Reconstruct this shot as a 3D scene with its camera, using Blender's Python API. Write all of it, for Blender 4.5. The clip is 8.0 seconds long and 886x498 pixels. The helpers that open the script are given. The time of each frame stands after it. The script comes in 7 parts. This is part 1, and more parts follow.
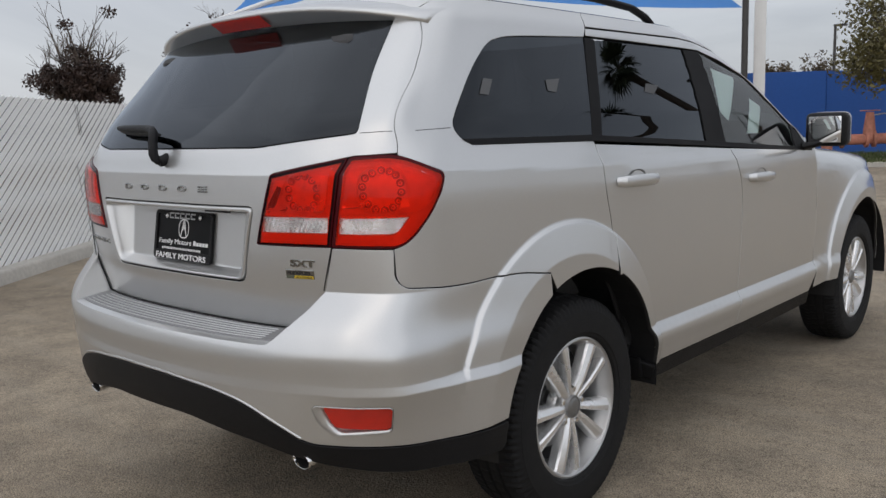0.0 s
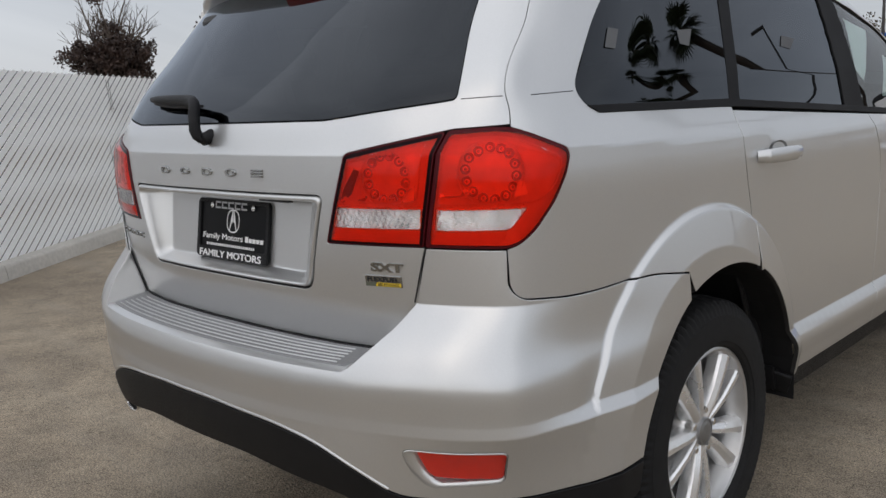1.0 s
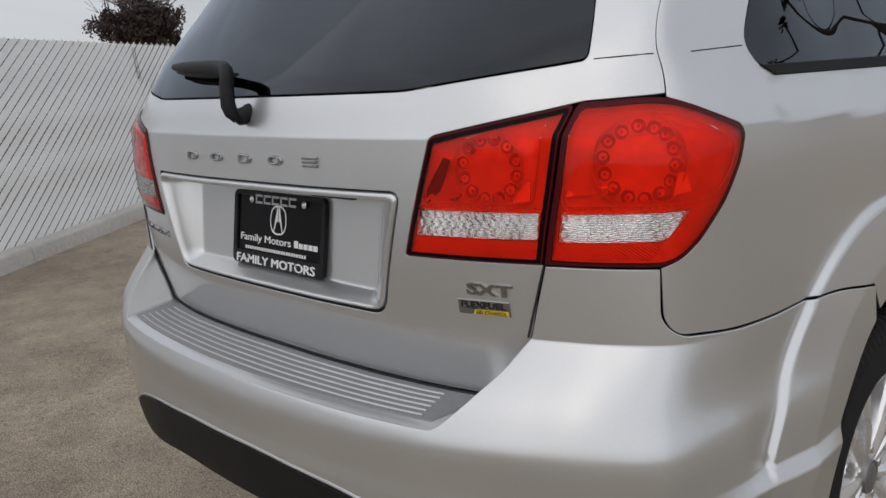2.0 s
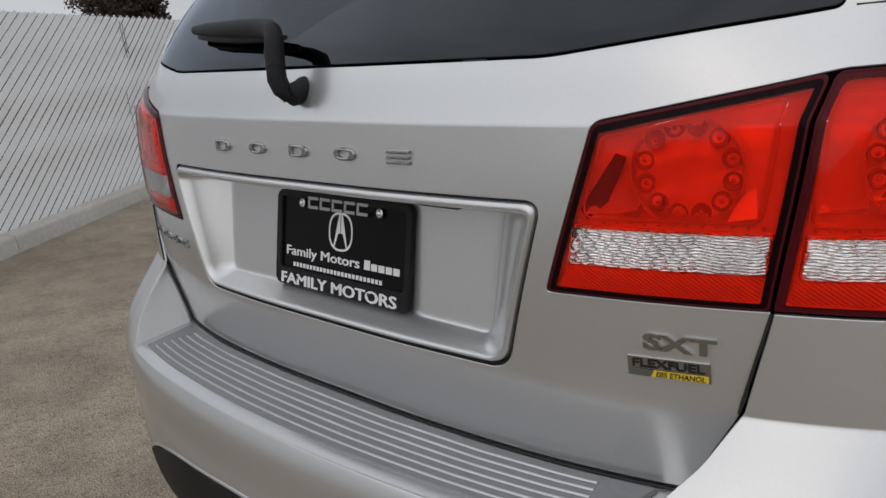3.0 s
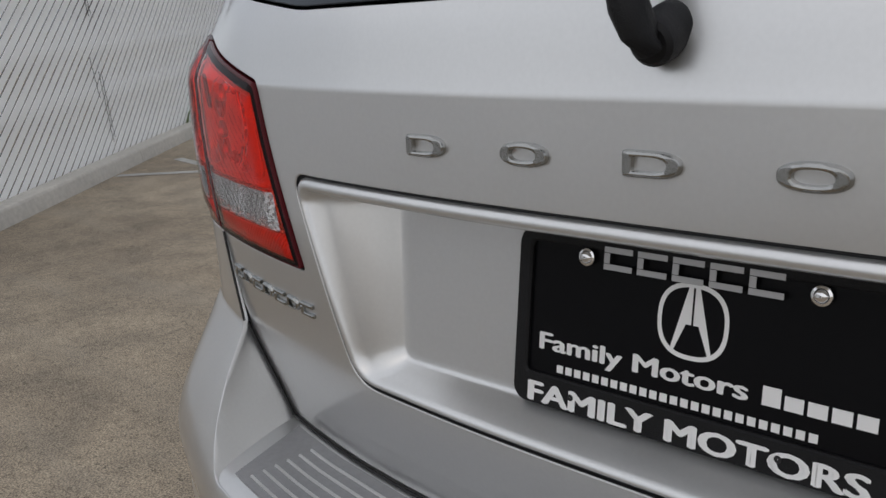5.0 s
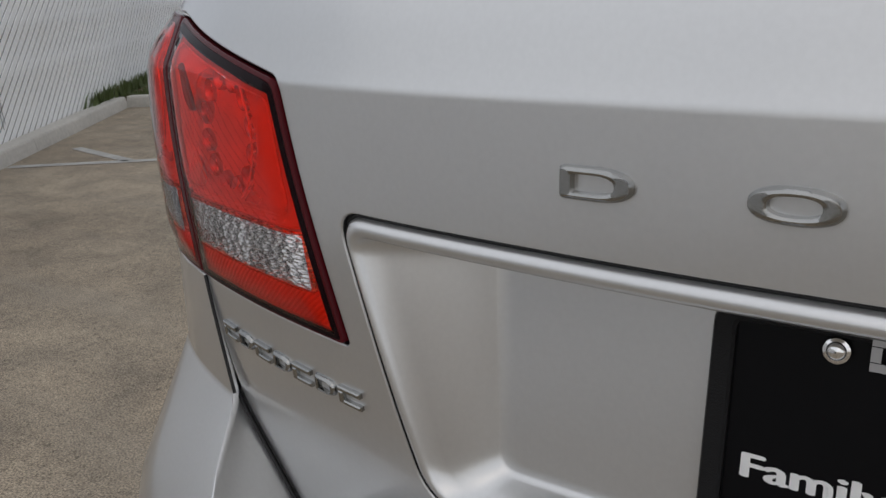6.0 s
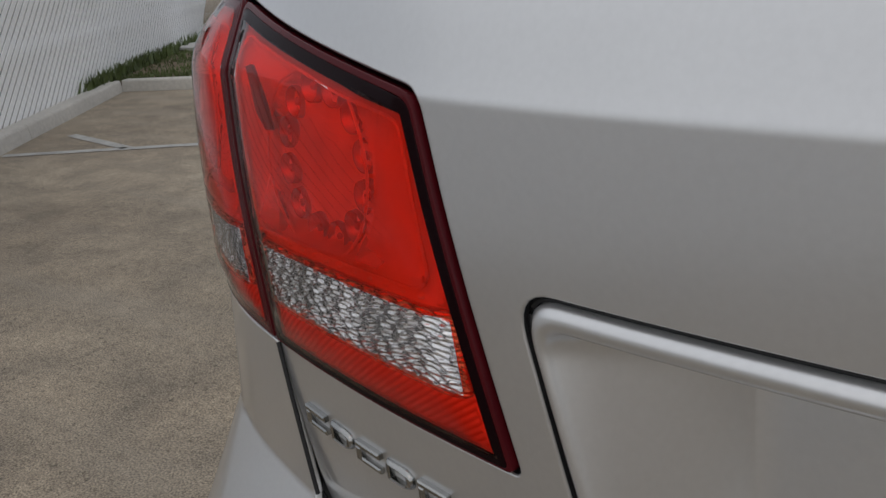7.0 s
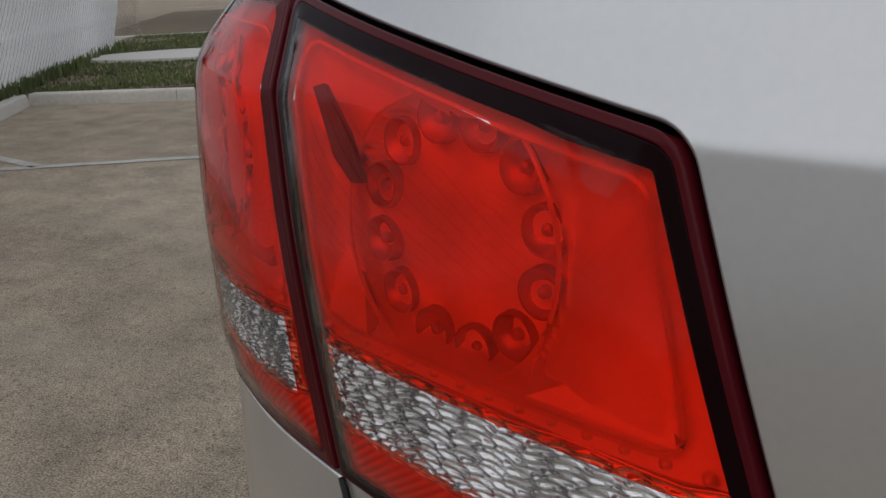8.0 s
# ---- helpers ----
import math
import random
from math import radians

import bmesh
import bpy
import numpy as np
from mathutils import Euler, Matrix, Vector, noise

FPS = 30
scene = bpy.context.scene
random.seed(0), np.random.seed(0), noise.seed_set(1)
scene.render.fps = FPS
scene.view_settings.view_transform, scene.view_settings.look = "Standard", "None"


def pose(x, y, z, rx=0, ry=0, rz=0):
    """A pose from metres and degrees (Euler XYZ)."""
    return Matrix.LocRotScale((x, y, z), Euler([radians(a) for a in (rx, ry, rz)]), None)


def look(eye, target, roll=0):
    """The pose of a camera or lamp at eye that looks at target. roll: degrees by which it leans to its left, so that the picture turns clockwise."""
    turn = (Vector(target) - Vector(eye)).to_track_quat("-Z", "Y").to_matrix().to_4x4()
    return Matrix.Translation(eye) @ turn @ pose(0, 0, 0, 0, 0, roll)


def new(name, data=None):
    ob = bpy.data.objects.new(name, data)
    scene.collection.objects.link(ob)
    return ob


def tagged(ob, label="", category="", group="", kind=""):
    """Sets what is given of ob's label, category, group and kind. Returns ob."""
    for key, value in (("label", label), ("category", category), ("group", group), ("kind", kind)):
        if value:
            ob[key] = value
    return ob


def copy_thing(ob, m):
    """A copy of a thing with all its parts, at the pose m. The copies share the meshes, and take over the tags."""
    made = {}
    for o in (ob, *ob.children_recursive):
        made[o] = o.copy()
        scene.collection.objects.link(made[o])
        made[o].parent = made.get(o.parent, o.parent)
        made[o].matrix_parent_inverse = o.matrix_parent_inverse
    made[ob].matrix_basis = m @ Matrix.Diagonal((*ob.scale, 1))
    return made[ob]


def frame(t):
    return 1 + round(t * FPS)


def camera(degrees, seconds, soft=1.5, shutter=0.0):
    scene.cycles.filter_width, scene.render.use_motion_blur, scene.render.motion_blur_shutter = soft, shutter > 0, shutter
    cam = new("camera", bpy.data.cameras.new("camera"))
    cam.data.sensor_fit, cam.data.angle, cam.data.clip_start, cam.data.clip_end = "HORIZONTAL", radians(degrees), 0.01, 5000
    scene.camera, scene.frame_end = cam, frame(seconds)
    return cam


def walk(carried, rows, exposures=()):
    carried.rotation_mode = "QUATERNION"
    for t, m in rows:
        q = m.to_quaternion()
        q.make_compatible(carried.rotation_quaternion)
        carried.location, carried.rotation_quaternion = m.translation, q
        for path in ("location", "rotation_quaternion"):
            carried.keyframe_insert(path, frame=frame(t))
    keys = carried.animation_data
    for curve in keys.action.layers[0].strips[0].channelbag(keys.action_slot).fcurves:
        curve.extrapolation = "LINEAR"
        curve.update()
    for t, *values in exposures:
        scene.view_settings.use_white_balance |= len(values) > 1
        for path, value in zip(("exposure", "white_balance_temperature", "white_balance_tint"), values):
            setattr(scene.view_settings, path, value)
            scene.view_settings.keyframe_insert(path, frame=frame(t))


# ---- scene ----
cam = camera(54.6, 8.0)
PATH = [
    (0, (2.297, -1.357, 1.259), (0.977, 0.12, 0.981), -1.6),
    (0.5, (2.083, -1.224, 1.267), (0.698, 0.187, 0.967), -2.3),
    (1, (1.832, -1.114, 1.25), (0.464, 0.304, 0.912), -2.5),
    (1.2, (1.736, -1.076, 1.259), (0.38, 0.348, 0.896), -2.6),
    (2.3, (1.293, -0.8, 1.246), (-0.133, 0.535, 0.817), -3.6),
    (2.5, (1.205, -0.762, 1.236), (-0.221, 0.57, 0.796), -3.7),
    (3, (0.987, -0.719, 1.243), (-0.399, 0.645, 0.776), -3.7),
    (3.5, (0.797, -0.661, 1.236), (-0.54, 0.742, 0.742), -3.7),
    (4, (0.6, -0.58, 1.242), (-0.745, 0.806, 0.723), -4.4),
    (4.5, (0.447, -0.533, 1.227), (-0.931, 0.818, 0.702), -4.7),
    (5, (0.267, -0.506, 1.219), (-1.042, 0.902, 0.665), -4.1),
    (5.2, (0.213, -0.493, 1.216), (-1.071, 0.935, 0.656), -3.9),
    (6.3, (-0.08, -0.369, 1.211), (-1.188, 1.182, 0.606), -2.8),
    (6.5, (-0.116, -0.346, 1.206), (-1.247, 1.184, 0.591), -3.1),
    (7, (-0.215, -0.306, 1.213), (-1.333, 1.222, 0.57), -3.5),
    (7.3, (-0.274, -0.282, 1.211), (-1.342, 1.283, 0.572), -3.3),
    (7.5, (-0.31, -0.262, 1.206), (-1.35, 1.333, 0.593), -2.8),
    (8, (-0.405, -0.219, 1.2), (-1.368, 1.419, 0.579), -2.5),
]
walk(cam, [(t, look(eye, target, roll)) for t, eye, target, roll in PATH], exposures=[(0, 0.36), (1.2, 0.38), (2.5, 0.26), (5.0, 0.20), (6.4, 0.10), (7.2, 0.03), (8.0, 0.03)])

# ---- world, sun, exposure ----
world = bpy.data.worlds.new("overcast_sky")
scene.world = world
world.use_nodes = True
wn, wl = world.node_tree.nodes, world.node_tree.links
wn.clear()
w_out = wn.new("ShaderNodeOutputWorld")
w_sky = wn.new("ShaderNodeTexSky")
w_sky.sky_type = "NISHITA"
w_sky.sun_disc = False
w_sky.sun_elevation = radians(44)
w_sky.sun_rotation = radians(164)
w_sky.air_density, w_sky.dust_density = 1.0, 3.0
w_bg = wn.new("ShaderNodeBackground")
w_bg.inputs["Strength"].default_value = 0.10
wl.new(w_sky.outputs[0], w_bg.inputs["Color"])
w_co = wn.new("ShaderNodeTexCoord")
w_map = wn.new("ShaderNodeMapping")
w_map.inputs["Scale"].default_value = (1.0, 1.0, 2.6)
wl.new(w_co.outputs["Generated"], w_map.inputs["Vector"])
w_noise = wn.new("ShaderNodeTexNoise")
w_noise.inputs["Scale"].default_value = 2.1
w_noise.inputs["Detail"].default_value = 6.0
w_noise.inputs["Roughness"].default_value = 0.55
w_noise.inputs["Distortion"].default_value = 0.6
wl.new(w_map.outputs[0], w_noise.inputs["Vector"])
w_ramp = wn.new("ShaderNodeValToRGB")
w_ramp.color_ramp.elements[0].position, w_ramp.color_ramp.elements[0].color = 0.28, (0.43, 0.45, 0.495, 1)
w_ramp.color_ramp.elements[1].position, w_ramp.color_ramp.elements[1].color = 0.72, (0.66, 0.68, 0.72, 1)
wl.new(w_noise.outputs["Fac"], w_ramp.inputs["Fac"])
w_cloud = wn.new("ShaderNodeBackground")
w_cloud.inputs["Strength"].default_value = 0.95
# overcast sky: brighter overhead as at the horizon
w_sep = wn.new("ShaderNodeSeparateXYZ")
wl.new(w_co.outputs["Generated"], w_sep.inputs[0])
w_rise = wn.new("ShaderNodeMapRange")
w_rise.inputs["From Min"].default_value, w_rise.inputs["From Max"].default_value = 0.0, 1.0
w_rise.inputs["To Min"].default_value, w_rise.inputs["To Max"].default_value = 0.92, 1.24
wl.new(w_sep.outputs["Z"], w_rise.inputs["Value"])
w_mul = wn.new("ShaderNodeVectorMath")
w_mul.operation = "SCALE"
wl.new(w_ramp.outputs["Color"], w_mul.inputs[0])
wl.new(w_rise.outputs[0], w_mul.inputs["Scale"])
# the cloud is brighter towards the hidden sun
SUN_WAY = Vector((2, -7, 7)).normalized()
w_dot = wn.new("ShaderNodeVectorMath")
w_dot.operation = "DOT_PRODUCT"
w_dot.inputs[1].default_value = SUN_WAY
wl.new(w_co.outputs["Generated"], w_dot.inputs[0])
w_side = wn.new("ShaderNodeMapRange")
w_side.inputs["From Min"].default_value, w_side.inputs["From Max"].default_value = -0.6, 1.0
w_side.inputs["To Min"].default_value, w_side.inputs["To Max"].default_value = 0.90, 1.12
wl.new(w_dot.outputs["Value"], w_side.inputs["Value"])
w_mul2 = wn.new("ShaderNodeVectorMath")
w_mul2.operation = "SCALE"
wl.new(w_mul.outputs[0], w_mul2.inputs[0])
wl.new(w_side.outputs[0], w_mul2.inputs["Scale"])
wl.new(w_mul2.outputs[0], w_cloud.inputs["Color"])
w_mix = wn.new("ShaderNodeMixShader")
w_mix.inputs["Fac"].default_value = 0.85
wl.new(w_bg.outputs[0], w_mix.inputs[1])
wl.new(w_cloud.outputs[0], w_mix.inputs[2])
wl.new(w_mix.outputs[0], w_out.inputs["Surface"])

sun = new("sun", bpy.data.lights.new("sun", "SUN"))
sun.data.energy, sun.data.angle, sun.data.color = 0.5, radians(140), (1.0, 0.98, 0.96)
sun.matrix_world = look((2, -7, 7), (0, 0, 0))


# ---- materials ----
def node_mat(name):
    m = bpy.data.materials.new(name)
    m.use_nodes = True
    return m, m.node_tree.nodes, m.node_tree.links, m.node_tree.nodes["Principled BSDF"]


def surf(name, color, rough=0.5, metal=0.0, vary=0.12, scale=30.0, bump=0.0, bump_scale=200.0, big=3.0, coat=0.0,
         coat_rough=0.05, spec=0.5, piece=0.0, rough_vary=0.1, space="Object"):
    """Procedural surface: colour varied at two scales, roughness wear and fine relief."""
    m, n, l, b = node_mat(name)
    co = n.new("ShaderNodeTexCoord")
    n1 = n.new("ShaderNodeTexNoise")
    n1.inputs["Scale"].default_value, n1.inputs["Detail"].default_value = scale, 5.0
    n2 = n.new("ShaderNodeTexNoise")
    n2.inputs["Scale"].default_value, n2.inputs["Detail"].default_value = big, 4.0
    for k in (n1, n2):
        l.new(co.outputs[space], k.inputs["Vector"])
    add = n.new("ShaderNodeMath")
    add.operation = "ADD"
    l.new(n1.outputs["Fac"], add.inputs[0])
    l.new(n2.outputs["Fac"], add.inputs[1])
    last = add.outputs[0]
    if piece:
        info = n.new("ShaderNodeObjectInfo")
        pm = n.new("ShaderNodeMath")
        pm.operation = "MULTIPLY_ADD"
        pm.inputs[1].default_value = piece
        l.new(info.outputs["Random"], pm.inputs[0])
        l.new(last, pm.inputs[2])
        last = pm.outputs[0]
    rng = n.new("ShaderNodeMapRange")
    rng.inputs["From Min"].default_value, rng.inputs["From Max"].default_value = 0.6, 1.4 + piece
    rng.inputs["To Min"].default_value, rng.inputs["To Max"].default_value = 1 - vary, 1 + vary
    l.new(last, rng.inputs["Value"])
    mul = n.new("ShaderNodeVectorMath")
    mul.operation = "SCALE"
    mul.inputs[0].default_value = color
    l.new(rng.outputs[0], mul.inputs["Scale"])
    l.new(mul.outputs[0], b.inputs["Base Color"])
    rr = n.new("ShaderNodeMapRange")
    rr.inputs["From Min"].default_value, rr.inputs["From Max"].default_value = 0.3, 0.7
    rr.inputs["To Min"].default_value = max(0.02, rough * (1 - rough_vary))
    rr.inputs["To Max"].default_value = min(1.0, rough * (1 + rough_vary))
    l.new(n2.outputs["Fac"], rr.inputs["Value"])
    l.new(rr.outputs[0], b.inputs["Roughness"])
    b.inputs["Metallic"].default_value = metal
    b.inputs["Specular IOR Level"].default_value = spec
    b.inputs["Coat Weight"].default_value = coat
    b.inputs["Coat Roughness"].default_value = coat_rough
    if bump:
        nb = n.new("ShaderNodeTexNoise")
        nb.inputs["Scale"].default_value, nb.inputs["Detail"].default_value = bump_scale, 3.0
        l.new(co.outputs[space], nb.inputs["Vector"])
        bp = n.new("ShaderNodeBump")
        bp.inputs["Strength"].default_value, bp.inputs["Distance"].default_value = bump, 0.004
        l.new(nb.outputs["Fac"], bp.inputs["Height"])
        l.new(bp.outputs[0], b.inputs["Normal"])
    return m


def glazing(name, tint, ior=1.5, rough=0.0, gloss=(1.0, 1.0, 1.0)):
    """Thin tinted pane: coloured transmission with a Fresnel reflection on top."""
    m, n, l, b = node_mat(name)
    n.remove(b)
    out = n["Material Output"]
    tr = n.new("ShaderNodeBsdfTransparent")
    tr.inputs["Color"].default_value = (*tint, 1)
    gl = n.new("ShaderNodeBsdfGlossy")
    gl.inputs["Roughness"].default_value = rough
    gl.inputs["Color"].default_value = (*gloss, 1)
    fr = n.new("ShaderNodeFresnel")
    fr.inputs["IOR"].default_value = ior
    mix = n.new("ShaderNodeMixShader")
    l.new(fr.outputs[0], mix.inputs["Fac"])
    l.new(tr.outputs[0], mix.inputs[1])
    l.new(gl.outputs[0], mix.inputs[2])
    l.new(mix.outputs[0], out.inputs["Surface"])
    return m


def paint_mat():
    """Silver metallic paint: fine flake under a clear coat, with a film of dust."""
    m, n, l, b = node_mat("silver_paint")
    co = n.new("ShaderNodeTexCoord")
    fl = n.new("ShaderNodeTexNoise")
    fl.inputs["Scale"].default_value, fl.inputs["Detail"].default_value = 260.0, 2.0
    du = n.new("ShaderNodeTexNoise")
    du.inputs["Scale"].default_value, du.inputs["Detail"].default_value = 5.0, 6.0
    l.new(co.outputs["Object"], fl.inputs["Vector"])
    l.new(co.outputs["Object"], du.inputs["Vector"])
    r1 = n.new("ShaderNodeMapRange")
    r1.inputs["From Min"].default_value, r1.inputs["From Max"].default_value = 0.3, 0.7
    r1.inputs["To Min"].default_value, r1.inputs["To Max"].default_value = 0.985, 1.015
    l.new(fl.outputs["Fac"], r1.inputs["Value"])
    mul = n.new("ShaderNodeVectorMath")
    mul.operation = "SCALE"
    mul.inputs[0].default_value = (0.605, 0.608, 0.606)
    l.new(r1.outputs[0], mul.inputs["Scale"])
    l.new(mul.outputs[0], b.inputs["Base Color"])
    r2 = n.new("ShaderNodeMapRange")
    r2.inputs["From Min"].default_value, r2.inputs["From Max"].default_value = 0.35, 0.7
    r2.inputs["To Min"].default_value, r2.inputs["To Max"].default_value = 0.29, 0.33
    l.new(du.outputs["Fac"], r2.inputs["Value"])
    l.new(r2.outputs[0], b.inputs["Roughness"])
    b.inputs["Metallic"].default_value = 0.76
    b.inputs["Coat Weight"].default_value = 0.9
    b.inputs["Coat Roughness"].default_value = 0.04
    return m


M_PAINT = paint_mat()
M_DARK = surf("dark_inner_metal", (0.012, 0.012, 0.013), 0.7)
M_GAP = surf("black_rubber_seal", (0.010, 0.010, 0.011), 0.6)
M_PLASTIC = surf("black_grained_plastic", (0.009, 0.009, 0.010), 0.5, spec=0.2, bump=0.25, bump_scale=900.0, vary=0.2)
M_GLOSSBLACK = surf("gloss_black_trim", (0.012, 0.012, 0.013), 0.22, coat=0.3)
M_PILLAR = surf("satin_black_pillar", (0.012, 0.012, 0.013), 0.55, spec=0.08)
M_PAD = surf("grey_step_pad", (0.27, 0.27, 0.275), 0.42, metal=0.4, bump=0.1, bump_scale=700.0, scale=120.0)
M_TREAD = surf("silver_pad_rib", (0.62, 0.62, 0.62), 0.35, metal=0.7)
M_CHROME = surf("chrome", (0.78, 0.78, 0.78), 0.12, metal=1.0, vary=0.03)
M_BADGE = surf("brushed_chrome_badge", (0.34, 0.34, 0.33), 0.14, metal=1.0, vary=0.05)
M_ALLOY = surf("machined_alloy", (0.86, 0.86, 0.86), 0.27, metal=0.75, vary=0.05, scale=60.0)
M_ALLOYRIM = surf("alloy_rim", (0.50, 0.50, 0.50), 0.32, metal=0.75, vary=0.08)
M_ALLOYDARK = surf("brake_iron", (0.26, 0.26, 0.26), 0.4, metal=0.7)
M_RUBBER = surf("tyre_rubber", (0.011, 0.011, 0.0115), 0.75, spec=0.25, bump=0.3, bump_scale=500.0, vary=0.3)
M_REARGLASS = glazing("privacy_glass", (0.020, 0.023, 0.026), 1.52, gloss=(0.86, 0.92, 1.0))
M_FRONTGLASS = glazing("green_tinted_glass", (0.80, 0.90, 0.87), 1.45)
M_REDLENS = glazing("red_lamp_lens", (1.0, 0.130, 0.055), 1.30)
M_CLEARLENS = glazing("clear_lamp_lens", (0.95, 0.95, 0.95), 1.4)
M_REDREFL = surf("red_reflector", (0.62, 0.018, 0.006), 0.25, bump=0.5, bump_scale=420.0, coat=0.6)
M_LAMPBLACK = surf("maroon_lamp_border", (0.070, 0.005, 0.008), 0.14, spec=0.12)
M_LAMPFRAME = surf("dark_lamp_frame", (0.008, 0.002, 0.003), 0.14, spec=0.06)
M_LAMPRED = surf("satin_lamp_reflector", (0.97, 0.93, 0.91), 0.30, metal=0.25, vary=0.14, scale=40.0, bump=0.12, bump_scale=260.0)
M_CUP = surf("light_cup_metal", (0.74, 0.60, 0.56), 0.25, metal=0.55, vary=0.2)
M_GLINT = surf("bright_lamp_facet", (0.95, 0.95, 0.95), 0.28, metal=0.6, vary=0.08, scale=40.0)
M_SHADEPATCH = surf("brown_lamp_shade", (0.20, 0.10, 0.09), 0.4, vary=0.2)
M_PRISM = surf("clear_prism", (0.88, 0.87, 0.87), 0.06, metal=0.9, vary=0.30, scale=30.0)
M_REDREFL2 = surf("ribbed_red_reflex", (0.85, 0.70, 0.65), 0.35, metal=0.1, vary=0.1)
M_CABIN = surf("dark_grey_cabin_cloth", (0.03, 0.03, 0.032), 0.9)
M_SEAT = surf("grey_seat_cloth", (0.06, 0.06, 0.062), 0.9)
M_PLATE = surf("black_plate", (0.004, 0.004, 0.005), 0.3, spec=0.12)
M_WHITE = surf("white_print", (0.80, 0.80, 0.80), 0.5, vary=0.03)
M_SILVERPRINT = surf("silver_print", (0.45, 0.45, 0.46), 0.4, metal=0.4, vary=0.03)
M_YELLOW = surf("yellow_print", (0.75, 0.52, 0.03), 0.4, vary=0.05)
M_OLIVE = surf("dark_green_print", (0.10, 0.11, 0.08), 0.4, vary=0.05)
M_MIRROR = surf("mirror_silver", (0.85, 0.85, 0.85), 0.03, metal=1.0, vary=0.01)
M_PALEPATCH = surf("faded_sticker", (0.09, 0.093, 0.097), 0.6, vary=0.1)
M_FAINTPATCH = surf("faint_sticker", (0.07, 0.072, 0.076), 0.6, vary=0.1)
M_PAPER = surf("white_paper", (0.78, 0.80, 0.80), 0.8, vary=0.04)


# ---- mesh helpers ----
import mathutils

def mesh_object(name, verts, faces, material, parent=None, label="", normals=None, smooth=True):
    me = bpy.data.meshes.new(name)
    me.from_pydata([tuple(map(float, v)) for v in verts], [], faces)
    me.validate()
    if smooth:
        me.polygons.foreach_set("use_smooth", [True] * len(me.polygons))
    if normals is not None and len(me.vertices) == len(normals):
        me.normals_split_custom_set_from_vertices([tuple(map(float, v)) for v in normals])
    for m in material if isinstance(material, (list, tuple)) else (material,):
        me.materials.append(m)
    ob = new(name, me)
    if parent is not None:
        ob.parent = parent
    return tagged(ob, label)


def part(name, bm, material, parent=None, label="", angle=35.0):
    """Links a bmesh as one mesh object, shaded smooth but for edges sharper than angle."""
    bmesh.ops.recalc_face_normals(bm, faces=bm.faces)
    for e in bm.edges:
        e.smooth = len(e.link_faces) == 2 and e.calc_face_angle(0.0) < radians(angle)
    for f in bm.faces:
        f.smooth = True
    me = bpy.data.meshes.new(name)
    bm.to_mesh(me)
    bm.free()
    for m in material if isinstance(material, (list, tuple)) else (material,):
        me.materials.append(m)
    ob = new(name, me)
    if parent is not None:
        ob.parent = parent
    return tagged(ob, label)


def empty(name, loc=(0, 0, 0), parent=None, label="", category="", group=""):
    ob = new(name)
    ob.empty_display_size = 0.1
    ob.location = loc
    if parent is not None:
        ob.parent = parent
    return tagged(ob, label, category, group)


def add_box(bm, size, m=Matrix(), bevel=0.0, segs=2):
    r = bmesh.ops.create_cube(bm, size=1.0, matrix=m @ Matrix.Diagonal((*size, 1)))
    if bevel:
        es = list({e for v in r["verts"] for e in v.link_edges})
        bmesh.ops.bevel(bm, geom=es, offset=bevel, segments=segs, affect="EDGES", profile=0.6)


def add_tube(bm, pts, radii, sides=8, caps=True):
    """A tapered tube along points."""
    rings = []
    pts = [Vector(p) for p in pts]
    for i, p in enumerate(pts):
        d = (pts[min(i + 1, len(pts) - 1)] - pts[max(i - 1, 0)]).normalized()
        a = d.cross(Vector((0, 0, 1)) if abs(d.z) < 0.9 else Vector((1, 0, 0))).normalized()
        b = d.cross(a)
        r = radii[i] if isinstance(radii, (list, tuple)) else radii
        ra, rb = r if isinstance(r, tuple) else (r, r)
        rings.append([bm.verts.new(p + a * ra * math.cos(t) + b * rb * math.sin(t))
                      for t in (2 * math.pi * k / sides for k in range(sides))])
    for r0, r1 in zip(rings, rings[1:]):
        for k in range(sides):
            bm.faces.new((r0[k], r0[(k + 1) % sides], r1[(k + 1) % sides], r1[k]))
    if caps:
        bm.faces.new(rings[0][::-1])
        bm.faces.new(rings[-1])


def add_revolve(bm, profile, segs=48, m=Matrix(), close=False, radial=None):
    """Turns (radius, height) pairs round the local z axis. radial(i, k) may add to a radius."""
    rings = []
    for i, (r, h) in enumerate(profile):
        ring = []
        for k in range(segs):
            t = 2 * math.pi * k / segs
            q = r + (radial(i, k) if radial else 0)
            ring.append(bm.verts.new(m @ Vector((q * math.cos(t), q * math.sin(t), h))))
        rings.append(ring)
    pairs = list(zip(rings, rings[1:])) + ([(rings[-1], rings[0])] if close else [])
    for r0, r1 in pairs:
        for k in range(segs):
            bm.faces.new((r0[k], r0[(k + 1) % segs], r1[(k + 1) % segs], r1[k]))
    return rings


def add_prism(bm, pts, depth, place, bevel=0.0):
    """A flat outline, thickened by depth. place maps (a, b, height) to space."""
    lo = [bm.verts.new(place(a, b, 0.0)) for a, b in pts]
    hi = [bm.verts.new(place(a, b, depth)) for a, b in pts]
    f = bm.faces.new(hi)
    bm.faces.new(lo[::-1])
    n = len(pts)
    for i in range(n):
        bm.faces.new((lo[i], lo[(i + 1) % n], hi[(i + 1) % n], hi[i]))
    if bevel:
        bmesh.ops.bevel(bm, geom=list(f.edges), offset=bevel, segments=2, affect="EDGES")


